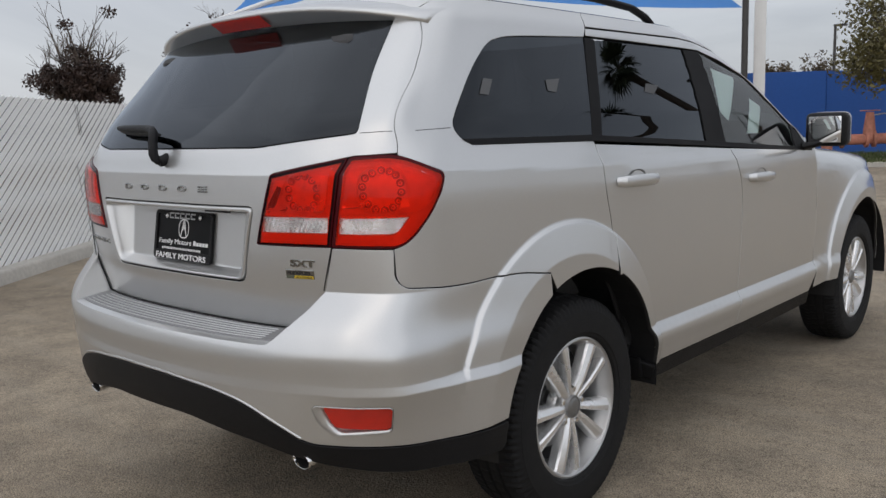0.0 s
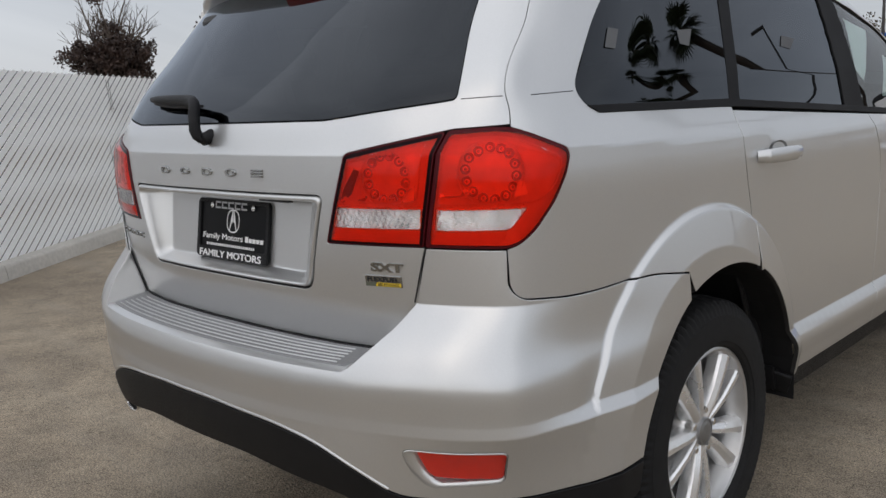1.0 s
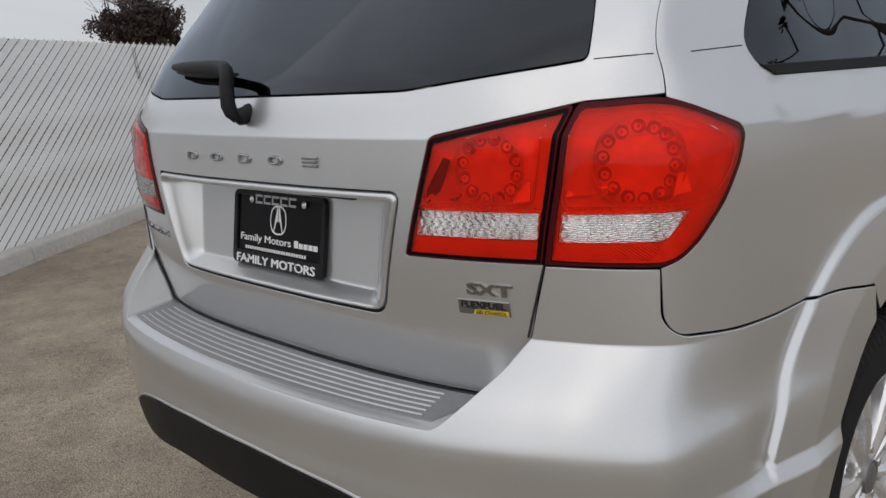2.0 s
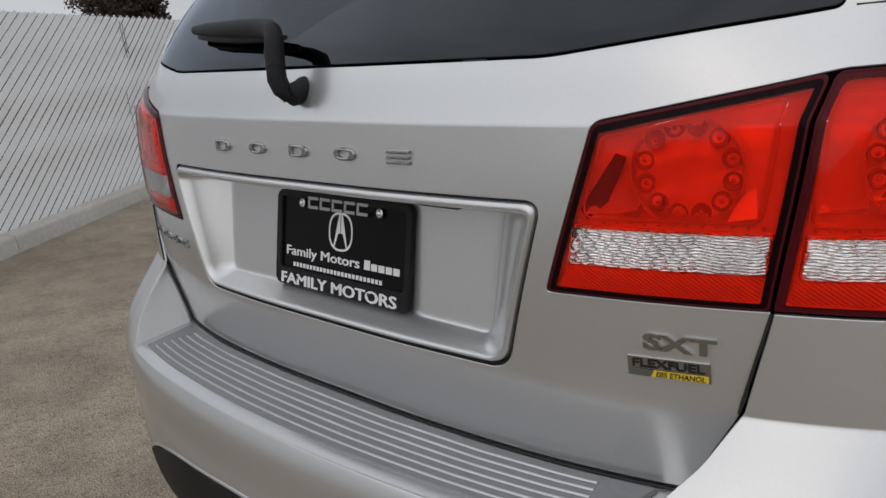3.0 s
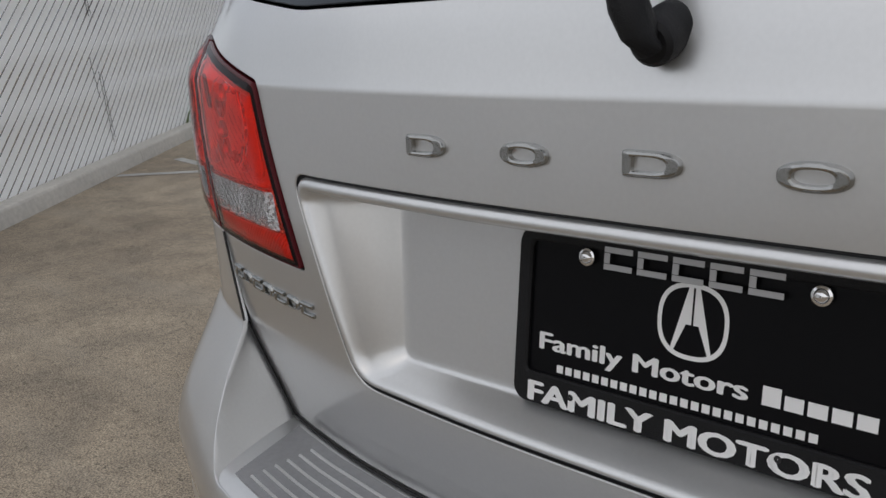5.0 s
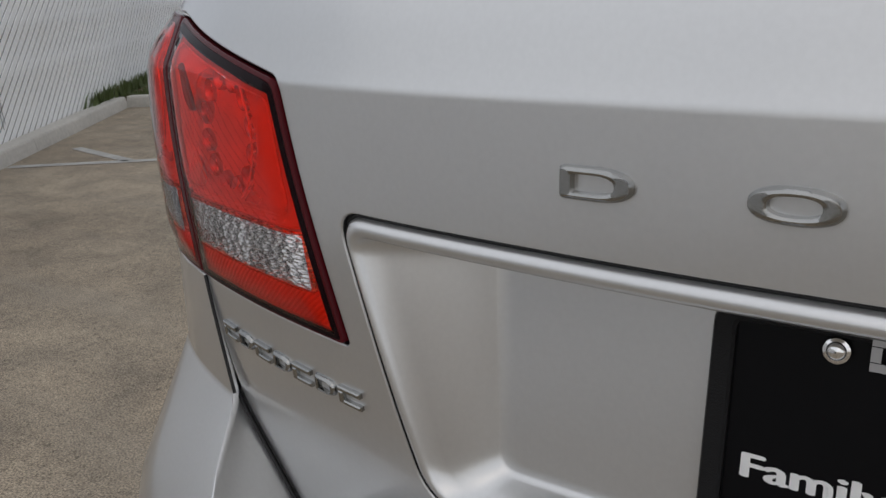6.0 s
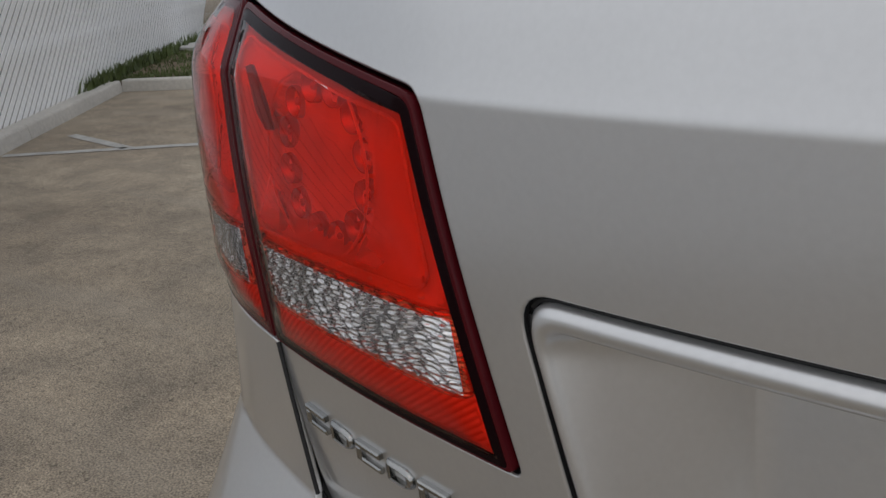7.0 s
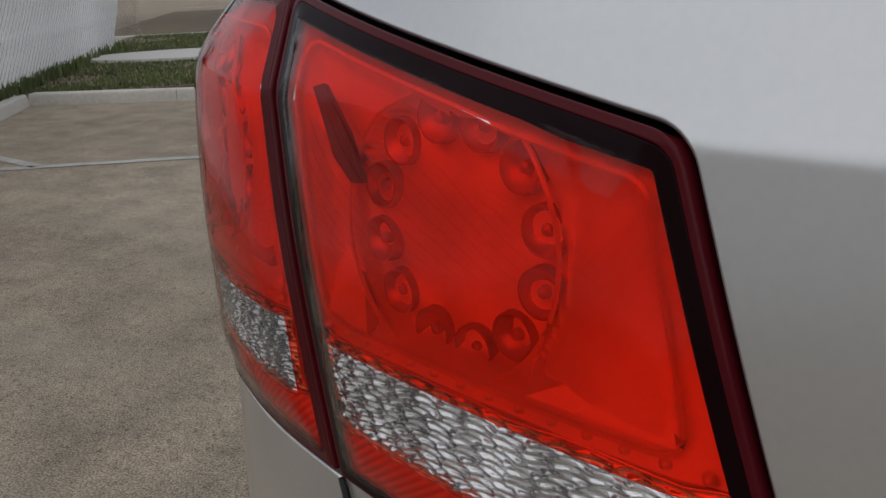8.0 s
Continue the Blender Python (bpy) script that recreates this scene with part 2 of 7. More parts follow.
def add_lettering(bm, text, size, place, depth=0.0, width=None, bold=0.0, shear=0.0):
    """Block lettering in the built-in font, laid by place(a, b, height) with its middle at a = 0, base at b = 0."""
    cu = bpy.data.curves.new("lettering", "FONT")
    cu.body, cu.size, cu.align_x, cu.offset, cu.resolution_u, cu.shear = text, size, "CENTER", bold, 3, shear
    ob = bpy.data.objects.new("lettering", cu)
    scene.collection.objects.link(ob)
    dg = bpy.context.evaluated_depsgraph_get()
    me = bpy.data.meshes.new_from_object(ob.evaluated_get(dg))
    bpy.data.objects.remove(ob)
    bpy.data.curves.remove(cu)
    xs = [v.co.x for v in me.vertices]
    k = width / (max(xs) - min(xs)) if width else 1.0
    mid = (max(xs) + min(xs)) / 2
    tmp = bmesh.new()
    tmp.from_mesh(me)
    bpy.data.meshes.remove(me)
    if depth:
        r = bmesh.ops.extrude_face_region(tmp, geom=tmp.faces[:])
        for v in r["geom"]:
            if isinstance(v, bmesh.types.BMVert):
                v.co.z += depth
    idx = {}
    for v in tmp.verts:
        idx[v.index] = bm.verts.new(place((v.co.x - mid) * k, v.co.y, v.co.z))
    for f in tmp.faces:
        try:
            bm.faces.new([idx[v.index] for v in f.verts])
        except ValueError:
            pass
    tmp.free()


# ---- the skin of the car: outlines at several heights, blended ----
class Skin:
    """Half outlines (x, y) from the middle of the tail round the corner to the front, at rising heights. A point is
    (u, z): u metres along the outline (negative on the left side), z the height."""

    def __init__(self, keys, ref, creases=(), extra=None, fall=None):
        self.z = np.array([k[0] for k in keys])
        self.P = np.array([k[1] for k in keys], float)
        r = self.P[ref]
        self.un = np.concatenate([[0], np.cumsum(np.hypot(*np.diff(r, axis=0).T))])
        self.extra, self.fall, self.y_ref = extra, fall, r[:, 1]
        un, P = self.un, self.P
        T = np.zeros_like(P)
        h = np.diff(un)
        s = np.diff(P, axis=1) / h[None, :, None]
        T[:, 1:-1] = (s[:, :-1] * h[None, 1:, None] + s[:, 1:] * h[None, :-1, None]) / (h[:-1] + h[1:])[None, :, None]
        T[:, 0, 0] = s[:, 0, 0]
        T[:, -1] = s[:, -1]
        self.T = T
        self.crease = set(creases)

    def at(self, u, z):
        u, z = np.atleast_1d(np.asarray(u, float)), np.atleast_1d(np.asarray(z, float))
        sg = np.where(u < 0, -1.0, 1.0)
        a = np.clip(np.abs(u), 0, self.un[-1] - 1e-6)
        z_true = z
        if self.fall is not None:
            # the shoulder line falls towards the front
            y_ref = np.interp(a, self.un, self.y_ref)
            z = z + np.interp(y_ref, *self.fall) * np.interp(z, (0.90, 1.09, 1.16, 1.30), (0.0, 1.0, 1.0, 0.0))
        i = np.clip(np.searchsorted(self.un, a, "right") - 1, 0, len(self.un) - 2)
        h = self.un[i + 1] - self.un[i]
        t = ((a - self.un[i]) / h)[None, :, None]
        h = h[None, :, None]
        V = ((2 * t**3 - 3 * t**2 + 1) * self.P[:, i] + (t**3 - 2 * t**2 + t) * h * self.T[:, i]
             + (-2 * t**3 + 3 * t**2) * self.P[:, i + 1] + (t**3 - t**2) * h * self.T[:, i + 1])
        zk = self.z
        hz = np.diff(zk)
        s = np.diff(V, axis=0) / hz[:, None, None]
        L, R = np.empty_like(V), np.empty_like(V)
        L[1:], R[:-1] = s, s
        L[0], R[-1] = s[0], s[-1]
        for k in range(1, len(zk) - 1):
            if k not in self.crease:
                m = (s[k - 1] * hz[k] + s[k] * hz[k - 1]) / (hz[k - 1] + hz[k])
                L[k], R[k] = m, m
        q = np.clip(z, zk[0], zk[-1])
        j = np.clip(np.searchsorted(zk, q, "right") - 1, 0, len(zk) - 2)
        n = np.arange(len(u))
        H = hz[j][:, None]
        w = ((q - zk[j]) / hz[j])[:, None]
        xy = ((2 * w**3 - 3 * w**2 + 1) * V[j, n] + (w**3 - 2 * w**2 + w) * H * R[j, n]
              + (-2 * w**3 + 3 * w**2) * V[j + 1, n] + (w**3 - w**2) * H * L[j + 1, n])
        x, y = xy[:, 0].copy(), xy[:, 1].copy()
        if self.extra is not None:
            dx, dy = self.extra(x, y, z_true)
            x, y = x + dx, y + dy
        return np.stack([x * sg, y, z_true], 1)

    def normal(self, u, z, h=0.0016):
        u, z = np.atleast_1d(np.asarray(u, float)), np.atleast_1d(np.asarray(z, float))
        du = self.at(u + h, z) - self.at(u - h, z)
        dz = self.at(u, z + h) - self.at(u, z - h)
        n = np.cross(du, dz)
        return n / np.maximum(np.linalg.norm(n, axis=1), 1e-9)[:, None]

    def find(self, value, z, axis, lo, hi):
        """u between lo and hi at which one coordinate, which rises with u, takes a value."""
        for _ in range(4):
            us = np.linspace(lo, hi, 25)
            k = int(np.sum(self.at(us[1:-1], np.full(23, z))[:, axis] < value))
            lo, hi = us[k], us[k + 1]
        return float((lo + hi) / 2)

    def rear(self, x, z):
        """u at which the outline at height z passes x."""
        return math.copysign(self.find(abs(x), z, 0, 0.0, self.un[6]), x)

    def side(self, y, z):
        """u at which the right side's outline at height z passes y."""
        return self.find(y, z, 1, self.un[3], self.un[-1])

    def flat(self, pts):
        """('r', x, z[, radius]) on the tail, ('s', y, z[, radius]) on the side -> (u, z, radius)."""
        out = []
        for k, a, z, *r in pts:
            out.append(((self.rear if k == "r" else self.side)(a, z), z, r[0] if r else 0.0))
        return out


def rounded(poly, step=0.012):
    """Rounds the corners that carry a radius, and divides the sides into short steps."""
    n, pts = len(poly), []
    for i in range(n):
        p, q, r = (np.array(poly[(i + k) % n][:2]) for k in (-1, 0, 1))
        rad = poly[i][2] if len(poly[i]) > 2 else 0.0
        if rad <= 0:
            pts.append(q)
            continue
        a, b = p - q, r - q
        la, lb = np.linalg.norm(a), np.linalg.norm(b)
        k = min(rad, 0.48 * la, 0.48 * lb)
        s, e = q + a / la * k, q + b / lb * k
        for t in np.linspace(0, 1, 8):
            pts.append((1 - t) ** 2 * s + 2 * t * (1 - t) * q + t * t * e)
    out = []
    for i, p in enumerate(pts):
        q = pts[(i + 1) % len(pts)]
        m = max(1, int(math.ceil(np.linalg.norm(q - p) / step)))
        if np.linalg.norm(q - p) < 1e-7:
            continue
        out += [p + (q - p) * k / m for k in range(m)]
    return np.array(out)


def area2(p):
    return np.sum(p[:, 0] * np.roll(p[:, 1], -1) - np.roll(p[:, 0], -1) * p[:, 1]) / 2


def inset(p, d):
    """Moves a closed outline inwards by d."""
    if area2(p) < 0:
        p = p[::-1]
    a = p - np.roll(p, 1, 0)
    b = np.roll(p, -1, 0) - p
    na = np.stack([-a[:, 1], a[:, 0]], 1) / np.maximum(np.linalg.norm(a, axis=1), 1e-9)[:, None]
    nb = np.stack([-b[:, 1], b[:, 0]], 1) / np.maximum(np.linalg.norm(b, axis=1), 1e-9)[:, None]
    m = na + nb
    m /= np.maximum(np.linalg.norm(m, axis=1), 1e-9)[:, None]
    c = np.maximum(np.sum(m * na, axis=1), 0.5)
    return p + m * (d / c)[:, None]


def inside(pts, loop):
    """Which points lie inside a closed loop."""
    x, y = pts[:, 0], pts[:, 1]
    r = np.zeros(len(pts), bool)
    for (x0, y0), (x1, y1) in zip(loop, np.roll(loop, -1, 0)):
        if y0 == y1:
            continue
        r ^= ((y0 > y) != (y1 > y)) & (x < (x1 - x0) * (y - y0) / (y1 - y0) + x0)
    return r


def panel(name, skin, outline, material, parent, label="", gap=0.0018, lift=0.0, depth=0.014, cu=0.03, cz=0.02,
          creases=(), holes=(), relief=None, step=0.012, mirror=False, roll=0.0015, rim=True, hole_depth=None, fine=None, tilt=0.0, sealer=True):
    """A sheet cut from the skin along an outline of (u, z, radius), with holes, rolled and returned edges.
    relief(u, z) lifts it further along the normal."""
    side = np.array([-1.0 if mirror else 1.0, 1.0])
    poly = inset(rounded(outline, step) * side, gap)
    loops = [poly]
    for h in holes:
        q = inset(rounded(h, step) * side, -gap)
        loops.append(q[::-1])
    u0, z0 = poly.min(0)
    u1, z1 = poly.max(0)
    us = np.linspace(u0, u1, max(3, int((u1 - u0) / cu) + 2))
    zs = list(np.linspace(z0, z1, max(3, int((z1 - z0) / cz) + 2)))
    for c in creases:
        zs = [z for z in zs if abs(z - c) > 0.005] + [c - 0.003, c, c + 0.003]
    U, Z = np.meshgrid(us, np.array(sorted(zs)))
    grid = np.stack([U.ravel(), Z.ravel()], 1)
    keep = inside(grid, poly)
    for q in loops[1:]:
        keep &= ~inside(grid, q)
    edge = np.vstack(loops)
    grid = grid[keep]
    if fine is not None:
        # extra points that follow a shape in the sheet
        fp = np.asarray(fine) * side
        ok = inside(fp, poly)
        for q in loops[1:]:
            ok &= ~inside(fp, q)
        fp = fp[ok]
        if len(fp):
            d2 = np.array([np.min(np.sum((fp - g) ** 2, axis=1)) for g in grid])
            grid = np.vstack([grid[d2 > 0.012 ** 2], fp])
    near = np.array([np.min(np.sum((edge - g) ** 2, axis=1)) for g in grid]) if len(grid) else np.zeros(0)
    grid = grid[near > (0.3 * min(cu, cz) if fine is None else 0.003) ** 2] if len(grid) else grid
    if creases:
        cr = np.array([(u, c + d) for c in creases for d in (-0.003, 0.0, 0.003) for u in np.arange(u0, u1, 0.006)])
        ok = inside(cr, poly)
        for q in loops[1:]:
            ok &= ~inside(cr, q)
        cr = cr[ok]
        far = np.array([np.min(np.sum((edge - g) ** 2, axis=1)) for g in cr]) > 0.0018 ** 2
        cr = cr[far]
        if len(cr) and len(grid):
            clash = np.array([np.min(np.sum((cr - g) ** 2, axis=1)) for g in grid])
            grid = np.vstack([grid[clash > 0.0015 ** 2], cr])
    pts = np.vstack([edge, grid]) if len(grid) else edge
    es, k = [], 0
    for q in loops:
        m = len(q)
        es += [(k + i, k + (i + 1) % m) for i in range(m)]
        k += m
    cv, _, cf, *_ = mathutils.geometry.delaunay_2d_cdt([Vector(p) for p in pts], es, [], 0, 1e-6)
    uv = np.array([tuple(v) for v in cv])
    tri = np.array(cf)
    cen = uv[tri].mean(1)
    ok = inside(cen, poly)
    for q in loops[1:]:
        ok &= ~inside(cen, q)
    tri = tri[ok]
    a, b, c = uv[tri[:, 0]], uv[tri[:, 1]], uv[tri[:, 2]]
    cw = (b[:, 0] - a[:, 0]) * (c[:, 1] - a[:, 1]) - (b[:, 1] - a[:, 1]) * (c[:, 0] - a[:, 0]) < 0
    tri[cw] = tri[cw][:, ::-1]
    faces = [list(map(int, f)) for f in tri]

    def place(a):
        N = skin.normal(a[:, 0], a[:, 1])
        h = np.full(len(a), float(lift))
        if relief is not None:
            h = h + relief(a[:, 0] * side[0], a[:, 1])
        return skin.at(a[:, 0], a[:, 1]) + N * h[:, None], N

    def facing(a):
        if relief is None:
            return skin.normal(a[:, 0], a[:, 1])
        e = 0.0008
        A = place(a + [e, 0])[0] - place(a - [e, 0])[0]
        B = place(a + [0, e])[0] - place(a - [0, e])[0]
        N = np.cross(A, B)
        return N / np.maximum(np.linalg.norm(N, axis=1), 1e-9)[:, None]

    P, _ = place(uv)
    FN = facing(uv)
    if tilt:
        # leans the shading normals upwards, so that the sheet looks brighter, lit by sky
        FN = FN + np.array([0.0, 0.0, tilt])
        FN /= np.linalg.norm(FN, axis=1)[:, None]
    verts, norms, dark = list(P), list(FN), []
    for nq, q in enumerate(loops if rim else ()):
        deep = hole_depth if nq and hole_depth is not None else depth
        R, RN = place(q)
        T = np.roll(R, -1, 0) - np.roll(R, 1, 0)
        T /= np.maximum(np.linalg.norm(T, axis=1), 1e-9)[:, None]
        O = np.cross(T, RN)
        base, m = len(verts), len(q)
        for o, d, nn in ((0, 0, RN), (roll * 0.7, roll * 0.3, RN + O), (roll, roll, O + RN * 0.2), (roll, deep, O)):
            verts += list(R + O * o - RN * d)
            norms += list(nn / np.maximum(np.linalg.norm(nn, axis=1), 1e-9)[:, None])
        for i in range(m):
            j = (i + 1) % m
            for r in range(3):
                a, b = base + r * m, base + (r + 1) * m
                if r == 2:
                    dark.append(len(faces))
                faces.append([a + i, b + i, b + j, a + j])
    if material is not M_PAINT or not sealer:
        return mesh_object(name, verts, faces, material, parent, label, norms)
    # the returned edges of painted sheets are coloured black, to darken the gaps
    ob = mesh_object(name, verts, faces, [material, M_GAP], parent, label, norms)
    if len(ob.data.polygons) == len(faces):
        for f in dark:
            ob.data.polygons[f].material_index = 1
    return ob


def smooth01(t):
    t = np.clip(t, 0, 1)
    return t * t * (3 - 2 * t)


WHEEL_Z, REAR_AXLE, FRONT_AXLE = 0.356, 0.912, 3.802
ARCH_R = 0.458


def flare(x, y, z):
    """Widening of the body round the wheel arches, with a soft shoulder on its outer edge."""
    dx = np.zeros_like(x)
    for c in (REAR_AXLE, FRONT_AXLE):
        back = 0.07 if c == REAR_AXLE else -0.03
        d = 0.572 - np.hypot(y - (c - back), z - 0.40)
        dx = np.maximum(dx, 0.011 * smooth01(d / 0.012) + 0.021 * np.clip(d / 0.105, 0, 1))
    return dx * smooth01((x - 0.72) / 0.09), np.zeros_like(x)


def bumper_flare(x, y, z):
    """The same above the bumper's fold; below it the bumper widens evenly into the arch."""
    dx, dy = flare(x, y, z)
    d = 0.572 - np.hypot(y - (REAR_AXLE - 0.07), z - 0.40)
    low = (0.011 * smooth01((y - 0.20) / 0.14) + 0.021 * np.clip(d / 0.105, 0, 1)) * smooth01((x - 0.72) / 0.09)
    w = smooth01((z - 0.598) / 0.024)
    return low * (1 - w) + dx * w, dy


def grow(row, dy=0.0, sx=1.0, upto=99, dx=0.0):
    return [(x * sx + (dx if i > 6 else dx * i / 7), y + (dy if i < upto else 0.0)) for i, (x, y) in enumerate(row)]


BASE = [(0, -.014), (.22, -.010), (.42, .011), (.55, .041), (.645, .073), (.73, .114), (.788, .160), (.822, .238),
        (.838, .35), (.848, .75), (.852, 1.2), (.852, 2.0), (.842, 3.1)]
BODY = Skin([
    (0.30, grow(BASE, 0.05, dx=-0.03, upto=6)),
    (0.435, grow(BASE, 0.05, dx=0.004, upto=6)),
    (0.510, grow(BASE, 0.05, dx=0.012, upto=6)),
    (0.545, grow(BASE, 0.05, dx=-0.006, upto=6)),
    (0.735, grow(BASE, 0.038, dx=0.0, upto=6)),
    (0.862, grow(BASE, 0.011, upto=6)),
    (1.00, BASE),
    (1.09, grow(BASE, -0.001)),
    (1.150, grow(BASE, 0.0012, dx=-0.004)),
    (1.235, [(0, .014), (.22, .020), (.42, .046), (.55, .080), (.645, .127), (.715, .166), (.757, .207), (.782, .285),
             (.795, .39), (.808, .75), (.814, 1.2), (.815, 2.0), (.80, 2.88)]),
    (1.270, [(0, .038), (.22, .044), (.42, .072), (.55, .104), (.645, .148), (.706, .180), (.744, .212), (.764, .285),
             (.7843, .40), (.7974, .75), (.8035, 1.2), (.8042, 2.0), (.7888, 2.78)]),
    (1.42, [(0, .170), (.21, .177), (.39, .202), (.51, .232), (.605, .264), (.660, .296), (.695, .332), (.720, .40),
            (.7386, .49), (.7522, .78), (.7587, 1.2), (.7581, 2.0), (.7409, 2.50)]),
    (1.540, [(0, .2876), (.202, .293), (.3665, .3118), (.4943, .3371), (.5854, .3675), (.6349, .3948), (.6652, .4261), (.6886, .4863),
             (.7021, .5684), (.7160, .7957), (.7229, 1.2), (.7212, 1.843), (.7025, 2.186)]),
    (1.573, [(0, .320), (.2, .325), (.36, .342), (.49, .366), (.580, .396), (.628, .422), (.657, .452), (.680, .51),
             (.692, .59), (.706, .8), (.713, 1.2), (.711, 1.8), (.692, 2.10)]),
    (1.635, [(0, .385), (.19, .390), (.34, .405), (.46, .425), (.550, .450), (.595, .478), (.622, .512), (.640, .56),
             (.650, .63), (.664, .8), (.670, 1.2), (.668, 1.7), (.650, 1.90)]),
], 6, creases=(3, 8), extra=flare, fall=((0.35, 1.9, 3.05), (0.0, 0.052, 0.030)))

# the bumper flares out from the body below its upper fold
BUMPER = Skin([
    (0.36, [(0, -.050), (.22, -.043), (.42, -.018), (.55, .020), (.65, .068), (.735, .130), (.80, .195), (.835, .27),
            (.850, .36), (.852, .75), (.852, 1.2), (.852, 2.0), (.842, 3.1)]),
    (0.44, [(0, -.098), (.22, -.090), (.42, -.064), (.55, -.028), (.65, .022), (.735, .088), (.803, .165), (.843, .255),
            (.858, .35), (.853, .75), (.852, 1.2), (.852, 2.0), (.842, 3.1)]),
    (0.52, [(0, -.120), (.22, -.111), (.42, -.084), (.55, -.048), (.65, .004), (.738, .062), (.812, .137), (.852, .240),
            (.864, .34), (.853, .75), (.852, 1.2), (.852, 2.0), (.842, 3.1)]),
    (0.60, [(0, -.128), (.22, -.119), (.42, -.091), (.55, -.056), (.655, -.014), (.755, .036), (.830, .104), (.866, .216),
            (.874, .34), (.853, .75), (.852, 1.2), (.852, 2.0), (.842, 3.1)]),
    (0.624, [(0, -.126), (.22, -.117), (.42, -.090), (.55, -.056), (.655, -.013), (.754, .037), (.827, .105), (.858, .220),
             (.860, .34), (.853, .75), (.852, 1.2), (.852, 2.0), (.842, 3.1)]),
    (0.710, [(0, -.124), (.22, -.115), (.42, -.090), (.55, -.058), (.655, -.017), (.753, .034), (.824, .104), (.852, .220),
             (.857, .34), (.853, .75), (.852, 1.2), (.852, 2.0), (.842, 3.1)]),
    (0.742, [(0, -.104), (.22, -.096), (.42, -.072), (.55, -.043), (.648, -.006), (.744, .042), (.812, .112), (.841, .223),
             (.849, .345), (.853, .75), (.852, 1.2), (.852, 2.0), (.842, 3.1)]),
    (0.848, [(0, -.010), (.22, -.006), (.42, .016), (.55, .047), (.646, .076), (.734, .115), (.793, .157), (.826, .238),
             (.840, .35), (.849, .75), (.852, 1.2), (.852, 2.0), (.842, 3.1)]),
    (0.98, BASE),
], 8, creases=(3, 4, 7), extra=bumper_flare)


def flare_points(skin, axle, find, top_y=9.0):
    """Points (u, z) in rows that follow the outer edge of a wheel arch's flare."""
    c = axle - (0.07 if axle == REAR_AXLE else -0.03)
    out = []
    for d in (-0.006, 0.0, 0.003, 0.006, 0.009, 0.012, 0.018, 0.040, 0.070, 0.100, 0.105, 0.11):
        r = 0.572 - d
        for a in np.arange(-2, 182, 1.6):
            y, z = c + r * math.cos(radians(a)), 0.40 + r * math.sin(radians(a))
            if z > 0.40 and y > 0.26 and y < top_y:
                out.append((find(y, z), z))
    return out


REAR_FLARE = flare_points(BODY, REAR_AXLE, BODY.side)
BUMPER_FLARE = flare_points(BUMPER, REAR_AXLE, BUMPER.side, 0.75)
BUMPER_FLARE = [p for p in BUMPER_FLARE if p[1] > 0.632]
BUMPER_FLARE += [(BUMPER.side(y, z), z) for z in (0.586, 0.594, 0.600, 0.604, 0.608, 0.612, 0.616, 0.620, 0.624, 0.630) for y in np.arange(0.27, 0.56, 0.007)]


# ---- the car ----
car = empty("car", (0, 1.9, 0), label="silver metallic family SUV parked on grey asphalt", category="car")
CAR_INV = Matrix.Translation((0, -1.9, 0))


def on_car(ob):
    """Parents an object built in world place to the car."""
    ob.parent = car
    ob.matrix_parent_inverse = CAR_INV
    return ob


def body_panel(name, skin, outline, material=M_PAINT, label="", **kw):
    return on_car(panel(name, skin, outline, material, None, label, **kw))


def arch(axle, r, a0, a1, n=28):
    """Points (y, z) of a wheel opening, from angle a0 to a1, degrees from the front."""
    return [(axle + r * math.cos(radians(a)), WHEEL_Z + r * math.sin(radians(a))) for a in np.linspace(a0, a1, n)]


GATE_CREASES = (1.150,)
both = (False, True)

# tailgate: lower sheet with the number recess cut out, and the frame of the window
GLASS_R = [("r", 0.40, 1.222, 0.02), ("r", 0.668, 1.254, 0.012), ("r", 0.582, 1.556, 0.02)]
gate_right = [("r", 0.545, 0.737, 0.012), ("r", 0.612, 0.850, 0.02), ("r", 0.640, 0.966), ("r", 0.684, 1.1955), ("r", 0.772, 1.200),
              ("r", 0.747, 1.256, 0.01), ("s", 0.326, 1.402, 0.03), ("s", 0.405, 1.509, 0.04), ("s", 0.440, 1.592)]
lamp_in = [("r", 0.408, 0.966), ("r", 0.4665, 1.1525), ("r", 0.672, 1.1935), ("r", 0.637, 0.966)]


def u_of(pts):
    return BODY.flat(pts)


def u_sub(pts, step=0.07):
    """The same, with long straight sides divided first, so that they stay straight on the curved side."""
    out = []
    n = len(pts)
    for i, p in enumerate(pts):
        q = pts[(i + 1) % n]
        out.append(p)
        m = int(math.hypot(q[1] - p[1], q[2] - p[2]) / step)
        for k in range(1, m + 1):
            t = k / (m + 1)
            out.append(("s", p[1] + (q[1] - p[1]) * t, p[2] + (q[2] - p[2]) * t))
    return BODY.flat(out)


def left(pts):
    return [(-u, z, r) for u, z, r in pts][::-1]


